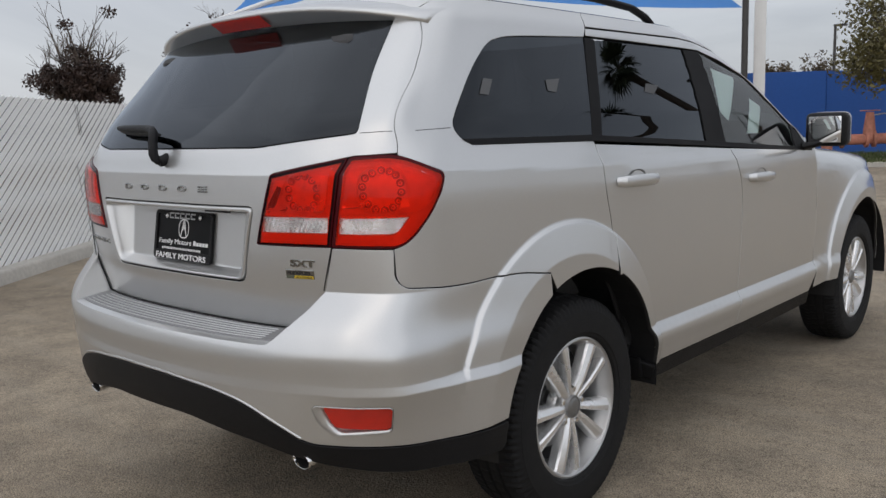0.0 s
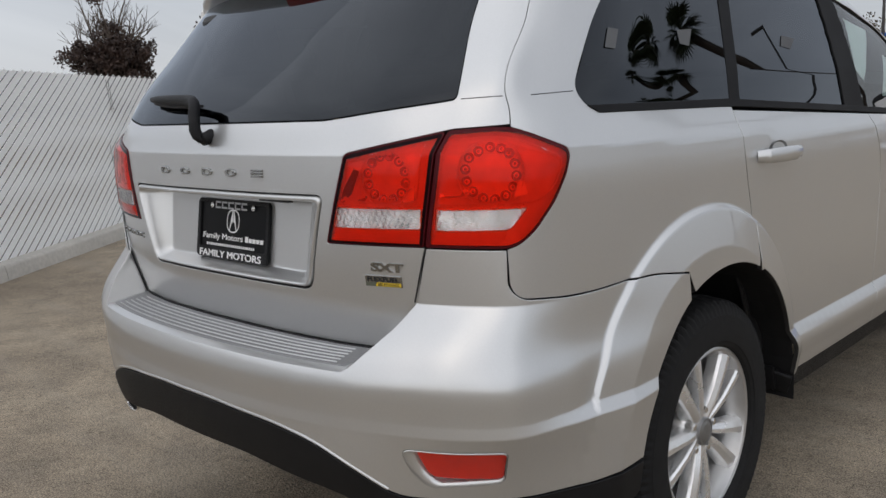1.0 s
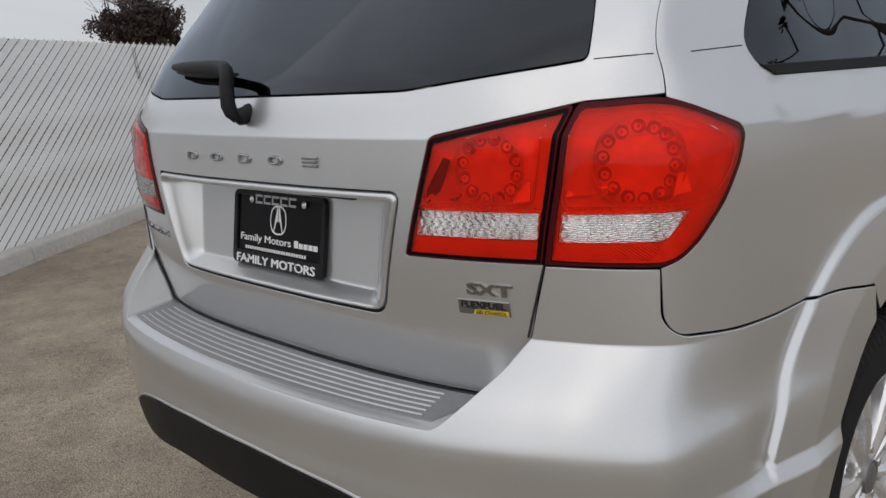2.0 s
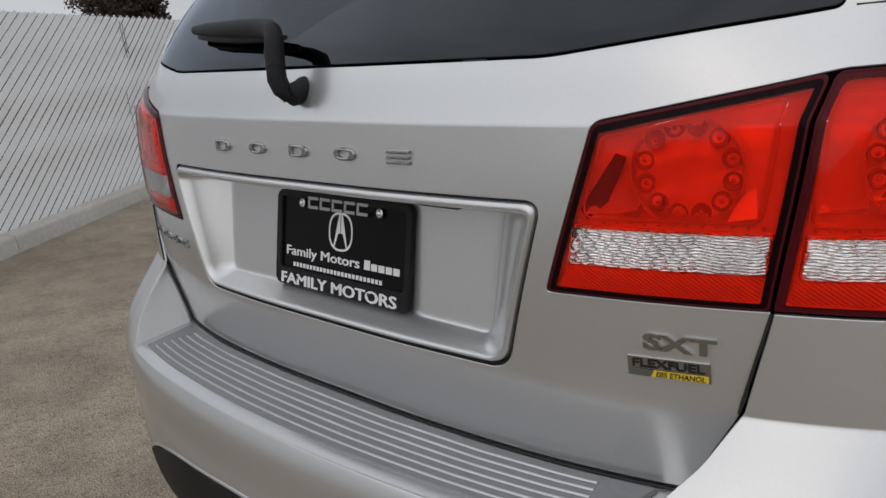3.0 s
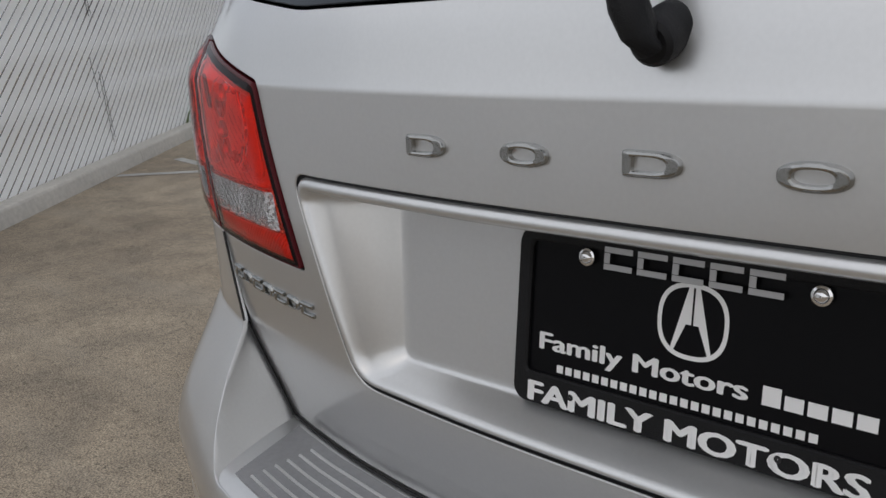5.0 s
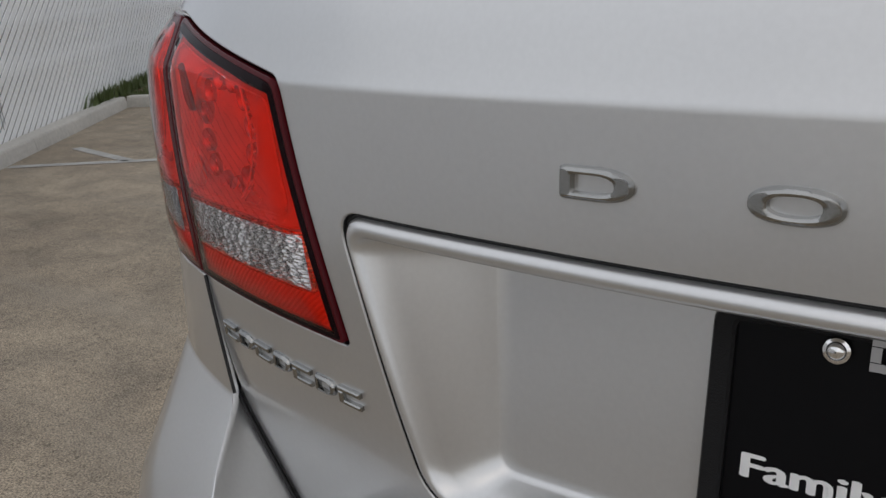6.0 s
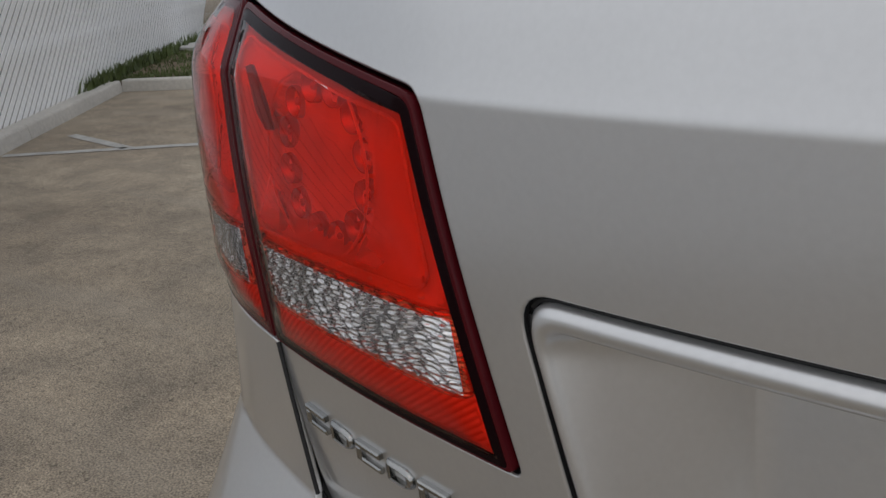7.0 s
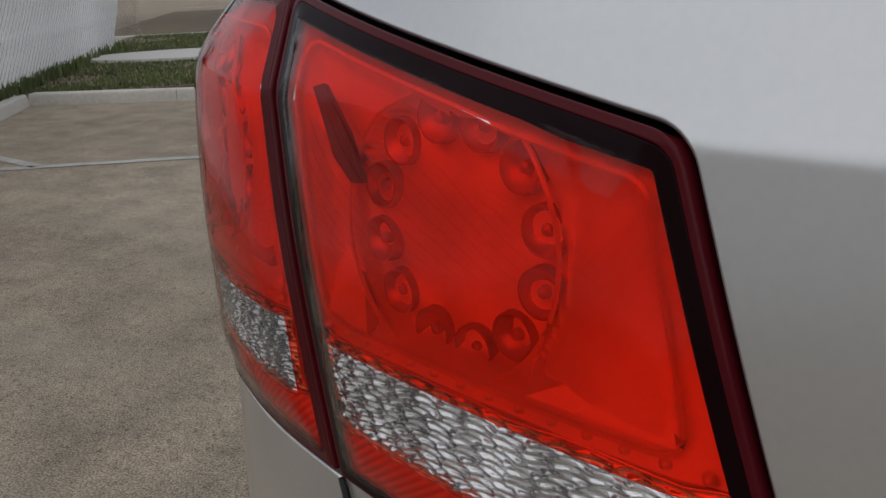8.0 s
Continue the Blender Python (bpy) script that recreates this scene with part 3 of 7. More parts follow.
R = u_of(gate_right)
G = u_of(GLASS_R)
LI = u_of(lamp_in)
REC = [(0.4055, 1.0660, 0.022), (0.3440, 0.8565, 0.030)]
rec_loop = [(REC[0][0], REC[0][1], 0.022), (REC[1][0], REC[1][1], 0.030), (-REC[1][0], REC[1][1], 0.030), (-REC[0][0], REC[0][1], 0.022)]
gate_poly = (
    [R[0], R[1], R[2]]
    + [LI[3], (LI[0][0], LI[0][1], 0.004), (LI[1][0], LI[1][1], 0.010), LI[2]]
    + R[3:] + [(G[2][0], 1.592, 0.0), G[2], G[1], G[0]]
    + [(-u, z, r) for u, z, r in G[:3]] + [(-G[2][0], 1.592, 0.0)] + left(R[3:])
    + [(-LI[2][0], LI[2][1], 0), (-LI[1][0], LI[1][1], 0.010), (-LI[0][0], LI[0][1], 0.004), (-LI[3][0], LI[3][1], 0)]
    + [(-R[2][0], R[2][1], 0), (-R[1][0], R[1][1], R[1][2]), (-R[0][0], R[0][1], R[0][2])]
)
liftgate = body_panel("liftgate", BODY, gate_poly, label="silver tailgate, closed, with a black gap all round", creases=GATE_CREASES,
                      holes=[rec_loop], cu=0.025, cz=0.018, gap=0.0030)

# rear window, set in the tailgate
glass_poly = [G[0], G[1], G[2], (G[2][0] - 0.012, 1.600, 0), (-G[2][0] + 0.012, 1.600, 0)] + left(G)
rear_window = panel("rear_window", BODY, glass_poly, M_REARGLASS, None, "dark tinted rear window", gap=0.003, lift=-0.001, depth=0.004, cu=0.05, cz=0.04)
rear_window.parent = liftgate

def band(name, skin, outline, width, material, parent, label="", lift=0.0, gap=0.0):
    """A narrow strip that follows an outline on the skin, width inwards."""
    p = inset(rounded(outline, 0.015), gap)
    q = inset(rounded(outline, 0.015), gap + width)
    n = len(p)
    V, N = [], []
    for ring in (p, q):
        nn = skin.normal(ring[:, 0], ring[:, 1])
        V += list(skin.at(ring[:, 0], ring[:, 1]) + nn * lift)
        N += list(nn)
    F = [[i, (i + 1) % n, n + (i + 1) % n, n + i] for i in range(n)]
    ob = mesh_object(name, V, F, material, None, label, N)
    ob.parent = parent
    return ob


band("window_seal", BODY, glass_poly, 0.016, M_GLOSSBLACK, liftgate, "black window edge", lift=-0.0022, gap=0.0026)

# number recess: a tray with a rolled rim
def ring_at(k):
    """One closed loop of the tray: half widths and heights of its top and bottom, depth y, how far it follows the skin."""
    xt, zt, xb, zb, y0, follow, lean, rt, rb = k
    cs = [np.array(p) for p in ((xt, zt), (xb, zb), (-xb, zb), (-xt, zt))]
    P = []
    for i in range(4):
        p, q, r = cs[i - 1], cs[i], cs[(i + 1) % 4]
        rad = rt if i in (0, 3) else rb
        s, e = q + (p - q) / np.linalg.norm(p - q) * rad, q + (r - q) / np.linalg.norm(r - q) * rad
        nxt = r + (q - r) / np.linalg.norm(q - r) * (rb if (i + 1) % 4 in (1, 2) else rt)
        P += [(1 - t) ** 2 * s + 2 * t * (1 - t) * q + t * t * e for t in np.linspace(0, 1, 9)]
        P += [e + (nxt - e) * t for t in np.linspace(0, 1, 22)[1:-1]]
    P = np.array(P)
    Y = BODY.at(P[:, 0], P[:, 1])[:, 1] * follow + y0 + (P[:, 1] - 0.96) * lean
    return np.stack([P[:, 0], Y, P[:, 1]], 1)


tray_rings = [
    (0.4020, 1.0645, 0.3410, 0.8600, 0.0120, 1.0000, 0.0000, 0.0200, 0.0280),
    (0.4015, 1.0640, 0.3405, 0.8605, 0.0020, 1.0000, 0.0000, 0.0200, 0.0280),
    (0.3985, 1.0605, 0.3385, 0.8625, -0.0025, 1.0000, 0.0000, 0.0190, 0.0270),
    (0.3945, 1.0555, 0.3360, 0.8655, -0.0030, 1.0000, 0.0000, 0.0180, 0.0260),
    (0.3915, 1.0520, 0.3340, 0.8680, 0.0005, 1.0000, 0.0000, 0.0170, 0.0250),
    (0.3890, 1.0515, 0.3320, 0.8700, 0.0045, 1.0000, 0.0000, 0.0160, 0.0250),
    (0.3700, 1.0512, 0.3245, 0.8725, 0.0120, 0.8500, 0.0250, 0.0155, 0.0240),
    (0.3500, 1.0508, 0.3165, 0.8755, 0.0205, 0.6500, 0.0550, 0.0145, 0.0220),
    (0.3300, 1.0500, 0.3075, 0.8792, 0.0315, 0.3500, 0.0950, 0.0130, 0.0190),
    (0.3150, 1.0492, 0.3005, 0.8830, 0.0420, 0.0900, 0.1280, 0.0120, 0.0160),
    (0.3105, 1.0487, 0.2985, 0.8850, 0.0456, 0.0100, 0.1390, 0.0110, 0.0150),
    (0.3088, 1.0484, 0.2970, 0.8872, 0.0468, 0.0000, 0.1400, 0.0100, 0.0140),
    (0.2950, 1.0470, 0.2870, 0.8930, 0.0468, 0.0000, 0.1400, 0.0100, 0.0140),
    (0.1500, 1.0100, 0.1400, 0.9300, 0.0468, 0.0000, 0.1400, 0.0100, 0.0140),
]
loops = [ring_at(k) for k in tray_rings]
n = len(loops[0])
tv = [v for lp in loops for v in lp]
tf = [[a * n + i, (a + 1) * n + i, (a + 1) * n + (i + 1) % n, a * n + (i + 1) % n] for a in range(len(loops) - 1) for i in range(n)]
tf.append([(len(loops) - 1) * n + i for i in range(n)][::-1])
tray = mesh_object("number_recess", tv, [f[::-1] for f in tf], M_PAINT, None, "silver recessed tray with a rolled rim")
tray.parent = liftgate
cb = bmesh.new()
add_box(cb, (0.115, 0.012, 0.006), Matrix.Translation((0.205, 0.030, 1.0445)) , 0.001)
part("lamp_slot", cb, M_GAP, liftgate, "narrow black slot under the rim")

# black strips added to draw the tailgate gap's dark line, and the tray's seal
def strip_along(name, pts, radius, lift, label, skin=None):
    bm = bmesh.new()
    P = []
    for u, z in pts:
        c, nn = BODY.at(u, z)[0], BODY.normal(u, z)[0]
        P.append(Vector(c + nn * lift))
    add_tube(bm, P, radius, 6)
    ob = part(name, bm, M_GAP, None, label)
    ob.parent = liftgate


for sg in (1, -1):
    strip_along("weatherstrip", [(sg * (R[i][0] + (R[i + 1][0] - R[i][0]) * t) + sg * 0.002, R[i][1] + (R[i + 1][1] - R[i][1]) * t - 0.002) for i in (0,) for t in np.linspace(0, 1, 9)],
                0.0022, 0.003, "black rubber weatherstrip")
strip_along("weatherstrip", [(u, 0.7352) for u in np.linspace(-R[0][0], R[0][0], 41)], 0.0016, 0.002, "black rubber weatherstrip")
ring = rounded(rec_loop, 0.02)
strip_along("tray_seal", [tuple(p) for p in ring] + [tuple(ring[0])], 0.0020, -0.0055, "black seal round the number recess")

# near-black backing sheets added behind the lower body, so that its gaps show dark
shell = u_of([("r", 0.0, 0.56), ("r", 0.60, 0.56), ("s", 0.40, 0.50), ("s", 0.47, 0.62), ("s", 0.60, 0.78), ("s", 0.90, 0.86), ("s", 1.2, 0.78),
              ("s", 1.37, 0.5), ("s", 1.37, 0.36), ("s", 3.05, 0.36), ("s", 3.05, 1.08), ("s", 2.2, 1.14), ("s", 0.42, 1.20), ("r", 0.745, 1.205),
              ("r", 0.60, 1.205), ("r", 0.0, 1.205)])
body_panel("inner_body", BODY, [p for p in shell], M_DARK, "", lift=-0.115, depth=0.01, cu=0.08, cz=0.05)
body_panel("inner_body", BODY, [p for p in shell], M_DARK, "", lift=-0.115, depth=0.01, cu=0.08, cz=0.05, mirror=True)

for mir in both:
    sgn = -1 if mir else 1
    # quarter panel with the window cut as its upper edge
    qpts = u_of([("r", 0.782, 0.962), ("r", 0.784, 0.884, 0.018), ("s", 0.172, 0.861, 0.02), ("s", 0.330, 0.846, 0.1), ("s", 0.560, 0.852, 0.05), ("s", 0.700, 0.832)]
                + [("s", y, z) for y, z in arch(REAR_AXLE, ARCH_R, 113, 68, 14)]
                + [("s", 1.094, 0.860), ("s", 1.097, 0.925, 0.05), ("s", 1.054, 1.057, 0.1), ("s", 1.040, 1.206)]
                + [("s", 0.408, 1.228, 0.02), ("s", 0.384, 1.262, 0.03), ("s", 0.515, 1.420, 0.06), ("s", 0.616, 1.503, 0.06), ("s", 0.702, 1.522, 0.05), ("s", 1.135, 1.546),
                   ("s", 1.160, 1.580), ("s", 1.190, 1.634), ("s", 0.52, 1.634)]
                + [("s", 0.440, 1.592), ("s", 0.405, 1.509, 0.04), ("s", 0.326, 1.402, 0.03), ("r", 0.747, 1.256, 0.01), ("r", 0.772, 1.196),
                   ("s", 0.303, 1.148, 0.02), ("s", 0.286, 1.102, 0.02), ("s", 0.251, 1.047, 0.03), ("s", 0.206, 0.994, 0.03), ("s", 0.177, 0.971, 0.02)])
    body_panel("quarter_panel", BODY, qpts, label="silver rear wing panel with a flared wheel arch", mirror=mir, creases=(1.150,), cu=0.018, cz=0.015, fine=REAR_FLARE, gap=0.0024)

    # fine seam at the foot of the roof pillar, and the strip of roof over the tailgate
    seam = [(BODY.rear(x, z), z) for x, z in ((0.676, 1.2535), (0.70, 1.2545), (0.722, 1.2555), (0.743, 1.2560))]
    strip_along("pillar_seam", [(sgn * u, z) for u, z in seam], 0.0013, -0.0004, "thin dark body seam")
    seam = [(BODY.side(y, z), z) for y, z in ((0.262, 1.2560), (0.30, 1.2575), (0.34, 1.2590), (0.378, 1.2605))]
    strip_along("pillar_seam", [(sgn * u, z) for u, z in seam], 0.0013, -0.0004, "thin dark body seam")
    body_panel("roof_edge", BODY, u_of([("r", 0.001, 1.5945), ("r", 0.55, 1.5945), ("s", 0.441, 1.5945), ("s", 0.521, 1.634), ("r", 0.55, 1.634), ("r", 0.001, 1.634)]),
               label="silver rear edge of the roof", mirror=mir, gap=0.0, cz=0.01)

    # doors
    rd = u_of([("s", 1.097, 0.925, 0.05), ("s", 1.094, 0.86), ("s", 1.094, 0.765)]
              + [("s", y, z) for y, z in arch(REAR_AXLE, ARCH_R, 64, 8, 16)]
              + [("s", 1.366, 0.400), ("s", 2.101, 0.400, 0.01), ("s", 2.127, 0.532, 0.02), ("s", 2.156, 0.982, 0.1), ("s", 2.060, 1.149), ("s", 1.040, 1.199), ("s", 1.054, 1.057, 0.1)])
    door = body_panel("rear_door", BODY, rd, label="silver rear door, closed", mirror=mir, creases=(0.51, 0.545), cu=0.05, cz=0.025, fine=REAR_FLARE, gap=0.0040)
    fd = u_of([("s", 2.101, 0.400, 0.01), ("s", 3.02, 0.400, 0.02), ("s", 3.075, 0.489, 0.03), ("s", 3.09, 0.720, 0.03), ("s", 3.09, 1.001, 0.03), ("s", 3.05, 1.105),
               ("s", 2.060, 1.149), ("s", 2.156, 0.982, 0.1), ("s", 2.127, 0.532, 0.02)])
    body_panel("front_door", BODY, fd, label="silver front door, closed", mirror=mir, creases=(0.51, 0.545), cu=0.06, cz=0.03, gap=0.0030)

    # side windows and the black pillars between them
    qw = u_sub([("s", 1.040, 1.226), ("s", 0.408, 1.230, 0.02), ("s", 0.384, 1.262, 0.03), ("s", 0.515, 1.420, 0.06), ("s", 0.616, 1.503, 0.06), ("s", 0.702, 1.522, 0.05), ("s", 1.133, 1.546)])
    body_panel("quarter_window", BODY, qw, M_REARGLASS, "dark tinted fixed rear side window", mirror=mir, lift=-0.002, depth=0.004, cu=0.022, cz=0.02, gap=0.001)
    rw = u_sub([("s", 1.100, 1.222, 0.01), ("s", 1.867, 1.183, 0.01), ("s", 1.852, 1.540, 0.02), ("s", 1.200, 1.541, 0.03)])
    body_panel("rear_door_window", BODY, rw, M_REARGLASS, "dark tinted rear door window, closed", mirror=mir, lift=-0.006, depth=0.004, cu=0.022, cz=0.02, gap=0.0)
    fw = u_sub([("s", 2.050, 1.172, 0.01), ("s", 2.79, 1.128, 0.02), ("s", 2.815, 1.228, 0.05), ("s", 2.420, 1.446, 0.1), ("s", 2.00, 1.538, 0.03)])
    body_panel("front_door_window", BODY, fw, M_FRONTGLASS, "clear green tinted front door window, closed", mirror=mir, lift=-0.006, depth=0.004, cu=0.022, cz=0.02, gap=0.0)
    cp = u_sub([("s", 1.040, 1.226), ("s", 1.100, 1.222), ("s", 1.200, 1.541), ("s", 1.140, 1.546)])
    body_panel("door_pillar", BODY, cp, M_PILLAR, "satin black pillar trim", mirror=mir, lift=-0.001, depth=0.01, gap=0.0012)
    bp = u_sub([("s", 1.867, 1.183), ("s", 2.045, 1.172), ("s", 1.997, 1.538), ("s", 1.852, 1.540)])
    body_panel("door_pillar", BODY, bp, M_PILLAR, "satin black pillar trim", mirror=mir, lift=-0.001, depth=0.01, gap=0.0012)
    ap = u_sub([("s", 2.80, 1.128), ("s", 2.99, 1.122), ("s", 2.87, 1.205), ("s", 2.815, 1.228)])
    body_panel("mirror_sail", BODY, ap, M_PLASTIC, "black mirror corner trim", mirror=mir, lift=-0.001, depth=0.01, gap=0.0012)
    # black belt moulding below the windows, and frame above
    bl = u_of([("s", 0.408, 1.229), ("s", 1.040, 1.225), ("s", 2.060, 1.171), ("s", 2.99, 1.120), ("s", 3.0, 1.104), ("s", 2.060, 1.152), ("s", 1.040, 1.206), ("s", 0.44, 1.213)])
    body_panel("belt_moulding", BODY, bl, M_PILLAR, "black rubber belt moulding under the windows", mirror=mir, lift=0.003, depth=0.012, cu=0.1, gap=0.001)
    fr = u_sub([("s", 1.160, 1.577), ("s", 1.145, 1.550), ("s", 1.852, 1.545), ("s", 1.997, 1.543), ("s", 2.20, 1.513, 0.05), ("s", 2.43, 1.451, 0.05), ("s", 2.82, 1.234, 0.02),
               ("s", 2.87, 1.212), ("s", 2.455, 1.464, 0.05), ("s", 2.23, 1.540, 0.08), ("s", 1.98, 1.575, 0.1), ("s", 1.838, 1.582)])
    body_panel("door_frame", BODY, fr, M_PAINT, "silver upper door frame", mirror=mir, depth=0.02, cu=0.04, cz=0.015, gap=0.0028)
    rf = u_sub([("s", 1.165, 1.582), ("s", 1.838, 1.586), ("s", 1.98, 1.579, 0.1), ("s", 2.235, 1.544, 0.08), ("s", 2.46, 1.468, 0.05), ("s", 2.875, 1.214), ("s", 2.95, 1.14), ("s", 3.0, 1.12),
               ("s", 2.90, 1.215), ("s", 2.50, 1.475, 0.05), ("s", 2.20, 1.573, 0.05), ("s", 1.89, 1.634), ("s", 1.192, 1.634)])
    body_panel("roof_side", BODY, rf, M_PAINT, "silver roof side and windscreen pillar", mirror=mir, depth=0.03, cu=0.04, cz=0.02, gap=0.0022)

    # sill
    sl = u_of([("s", 1.36, 0.396), ("s", 1.372, 0.33, 0.02), ("s", 3.06, 0.33, 0.02), ("s", 3.04, 0.396)])
    body_panel("sill", BODY, sl, M_PLASTIC, "black plastic sill", mirror=mir, cu=0.1, lift=-0.004, depth=0.05)


# ---- bumper ----
ridge = [("r", 0.518, 0.7210, 0.02), ("r", 0.536, 0.7360, 0.01), ("r", 0.560, 0.764, 0.01), ("r", 0.592, 0.805, 0.01), ("r", 0.607, 0.838, 0.01), ("r", 0.6155, 0.853)]
bump_r = BUMPER.flat(ridge + [("r", 0.641, 0.963), ("r", 0.782, 0.960), ("r", 0.784, 0.884, 0.018), ("s", 0.172, 0.859, 0.02), ("s", 0.330, 0.844, 0.1), ("s", 0.560, 0.850, 0.05), ("s", 0.700, 0.829)]
                     + [("s", y, z) for y, z in arch(REAR_AXLE, ARCH_R, 117, 167, 14)]
                     + [("s", 0.30, 0.452, 0.05), ("r", 0.766, 0.452, 0.03), ("r", 0.606, 0.461, 0.03), ("r", 0.530, 0.514, 0.05), ("r", 0.440, 0.558, 0.06), ("r", 0.33, 0.581, 0.06), ("r", 0.12, 0.596, 0.05)])
pocket = [(0.633, 0.570, 0.02), (0.645, 0.518, 0.02), (0.677, 0.485, 0.015), (0.798, 0.491, 0.015), (0.810, 0.569, 0.012)]
bump_poly = bump_r + [(-u, z, r) for u, z, r in bump_r[::-1]]
bumper = body_panel("bumper", BUMPER, bump_poly, label="silver rear bumper cover with a step ledge", creases=(0.60, 0.624, 0.848),
                    holes=[pocket, [(-u, z, r) for u, z, r in pocket]], cu=0.02, cz=0.015, gap=0.0016, fine=BUMPER_FLARE + [(-u, z) for u, z in BUMPER_FLARE], sealer=False, depth=0.006)
# black tube up the bumper's inner edge, painting in the dark of the gap
for sgn in (1, -1):
    bm = bmesh.new()
    P = []
    for t in np.linspace(0, 1, 14):
        x, z = 0.6115 + 0.0285 * t, 0.852 + 0.111 * t
        u = BUMPER.rear(x - 0.001, z)
        P.append(Vector(BUMPER.at(sgn * u, z)[0] + BUMPER.normal(sgn * u, z)[0] * 0.0002))
    add_tube(bm, P, 0.0018, 6)
    ob = part("weatherstrip", bm, M_GAP, None, "black rubber weatherstrip")
    ob.parent = bumper

# rolled lower lip of the bumper over the valance
lip = sorted((p for p in rounded(bump_poly, 0.006) if abs(p[0]) < 0.60 and p[1] < 0.63), key=lambda p: p[0])
bm = bmesh.new()
add_tube(bm, [Vector(BUMPER.at(u, z + 0.003)[0] - BUMPER.normal(u, z + 0.003)[0] * 0.0022) for u, z in lip], 0.0045, 8)
ob = part("lower_lip", bm, M_PAINT, None, "rolled silver lower edge")
ob.parent = bumper

# pocket walls, reflector lens
for sgn in (1, -1):
    P = rounded([(sgn * u, z, r) for u, z, r in pocket], 0.01)
    if area2(P) < 0:
        P = P[::-1]
    c = P.mean(0)
    rings = []
    for k, (s, d) in enumerate(((1.0, 0.0), (0.985, -0.003), (0.90, 0.016), (0.86, 0.024), (0.3, 0.024))):
        q = c + (P - c) * s + ([sgn * (1 - s) * 0.10, 0.0] if k > 1 else [0, 0])
        N = BUMPER.normal(q[:, 0], q[:, 1])
        rings.append(BUMPER.at(q[:, 0], q[:, 1]) - N * d)
    m = len(P)
    V = [v for r in rings for v in r]
    F = [[a * m + i, a * m + (i + 1) % m, (a + 1) * m + (i + 1) % m, (a + 1) * m + i] for a in range(len(rings) - 1) for i in range(m)]
    F.append([(len(rings) - 1) * m + i for i in range(m)])
    pk = mesh_object("reflector_pocket", V, F, M_PAINT, None, "")
    pk.parent = bumper
    lens = [(sgn * u, z, r) for u, z, r in ((0.660, 0.563, 0.012), (0.681, 0.506, 0.015), (0.797, 0.497, 0.010), (0.809, 0.564, 0.010))]
    rf = panel("reflector", BUMPER, lens, M_REDREFL, None, "red plastic bumper reflector", lift=-0.008, depth=0.015, gap=0.0)
    rf.parent = bumper

# ledge on top of the bumper, its cheeks, the ribbed pad
def gate_edge(x):
    return float(np.interp(abs(x), [0, 0.12, 0.3, 0.42, 0.50, 0.56], BODY.at([0, 0.12, 0.3, 0.42, 0.502, 0.566], [0.738] * 6)[:, 1]))


def bump_edge(x, z=0.7210):
    return BUMPER.at(BUMPER.rear(x, z), z)[0, 1] if abs(x) > 1e-6 else BUMPER.at(0.0, z)[0, 1]


XS = np.linspace(-0.546, 0.546, 43)
TS = [0.0, 0.03, 0.07, 0.15, 0.3, 0.5, 0.7, 0.85, 0.93, 0.97, 1.0]
V = []
for x in XS:
    yb, yg = bump_edge(x), gate_edge(x) + 0.03
    for t in TS:
        y = yb + (yg - yb) * t
        z = 0.7195 + 0.005 * smooth01(np.array(t / 0.10)) + 0.010 * t
        V.append((x, y, float(z)))
nt = len(TS)
F = [[i * nt + k, (i + 1) * nt + k, (i + 1) * nt + k + 1, i * nt + k + 1] for i in range(len(XS) - 1) for k in range(nt - 1)]
led = mesh_object("bumper_ledge", V, F, M_PAINT, None, "silver ledge on top of the bumper")
led.parent = bumper
for sgn in (1, -1):
    # cheek: from the ridge of the bumper in to the slanting edge of the tailgate
    rk = [(0.519, 0.7215), (0.528, 0.7290), (0.538, 0.7375), (0.561, 0.7650), (0.593, 0.8060), (0.608, 0.8390), (0.6150, 0.8520)]
    gk = [(0.544, 0.7335), (0.550, 0.742), (0.558, 0.757), (0.573, 0.782), (0.588, 0.808), (0.603, 0.832), (0.615, 0.850)]
    V = []
    for (xa, za), (xb, zb) in zip(rk, gk):
        A = BUMPER.at(BUMPER.rear(xa, za), za)[0]
        B = BODY.at(BODY.rear(xb, zb), zb)[0] + [0.006, 0.006, -0.001]
        for t in np.linspace(0, 1, 9):
            p = A + (B - A) * t
            p[2] -= 0.004 * math.sin(math.pi * t)
            V.append((sgn * p[0], p[1], p[2]))
    F = [[i * 9 + k, i * 9 + k + 1, (i + 1) * 9 + k + 1, (i + 1) * 9 + k] for i in range(len(rk) - 1) for k in range(8)]
    if sgn > 0:
        F = [f[::-1] for f in F]
    ch = mesh_object("bumper_cheek", V, F, M_PAINT, None, "")
    ch.parent = bumper

# pad and ribs
def pad_point(s, t, lift=0.0):
    """s across the car from -1 to 1, t from the rear edge (0) to the tailgate (1)."""
    w = 0.502 + 0.014 * t
    x = s * w
    yb, yg = bump_edge(x) + 0.022, gate_edge(x) - 0.012
    y = yb + (yg - yb) * t
    return (x, y, 0.7255 + 0.0090 * t + lift)


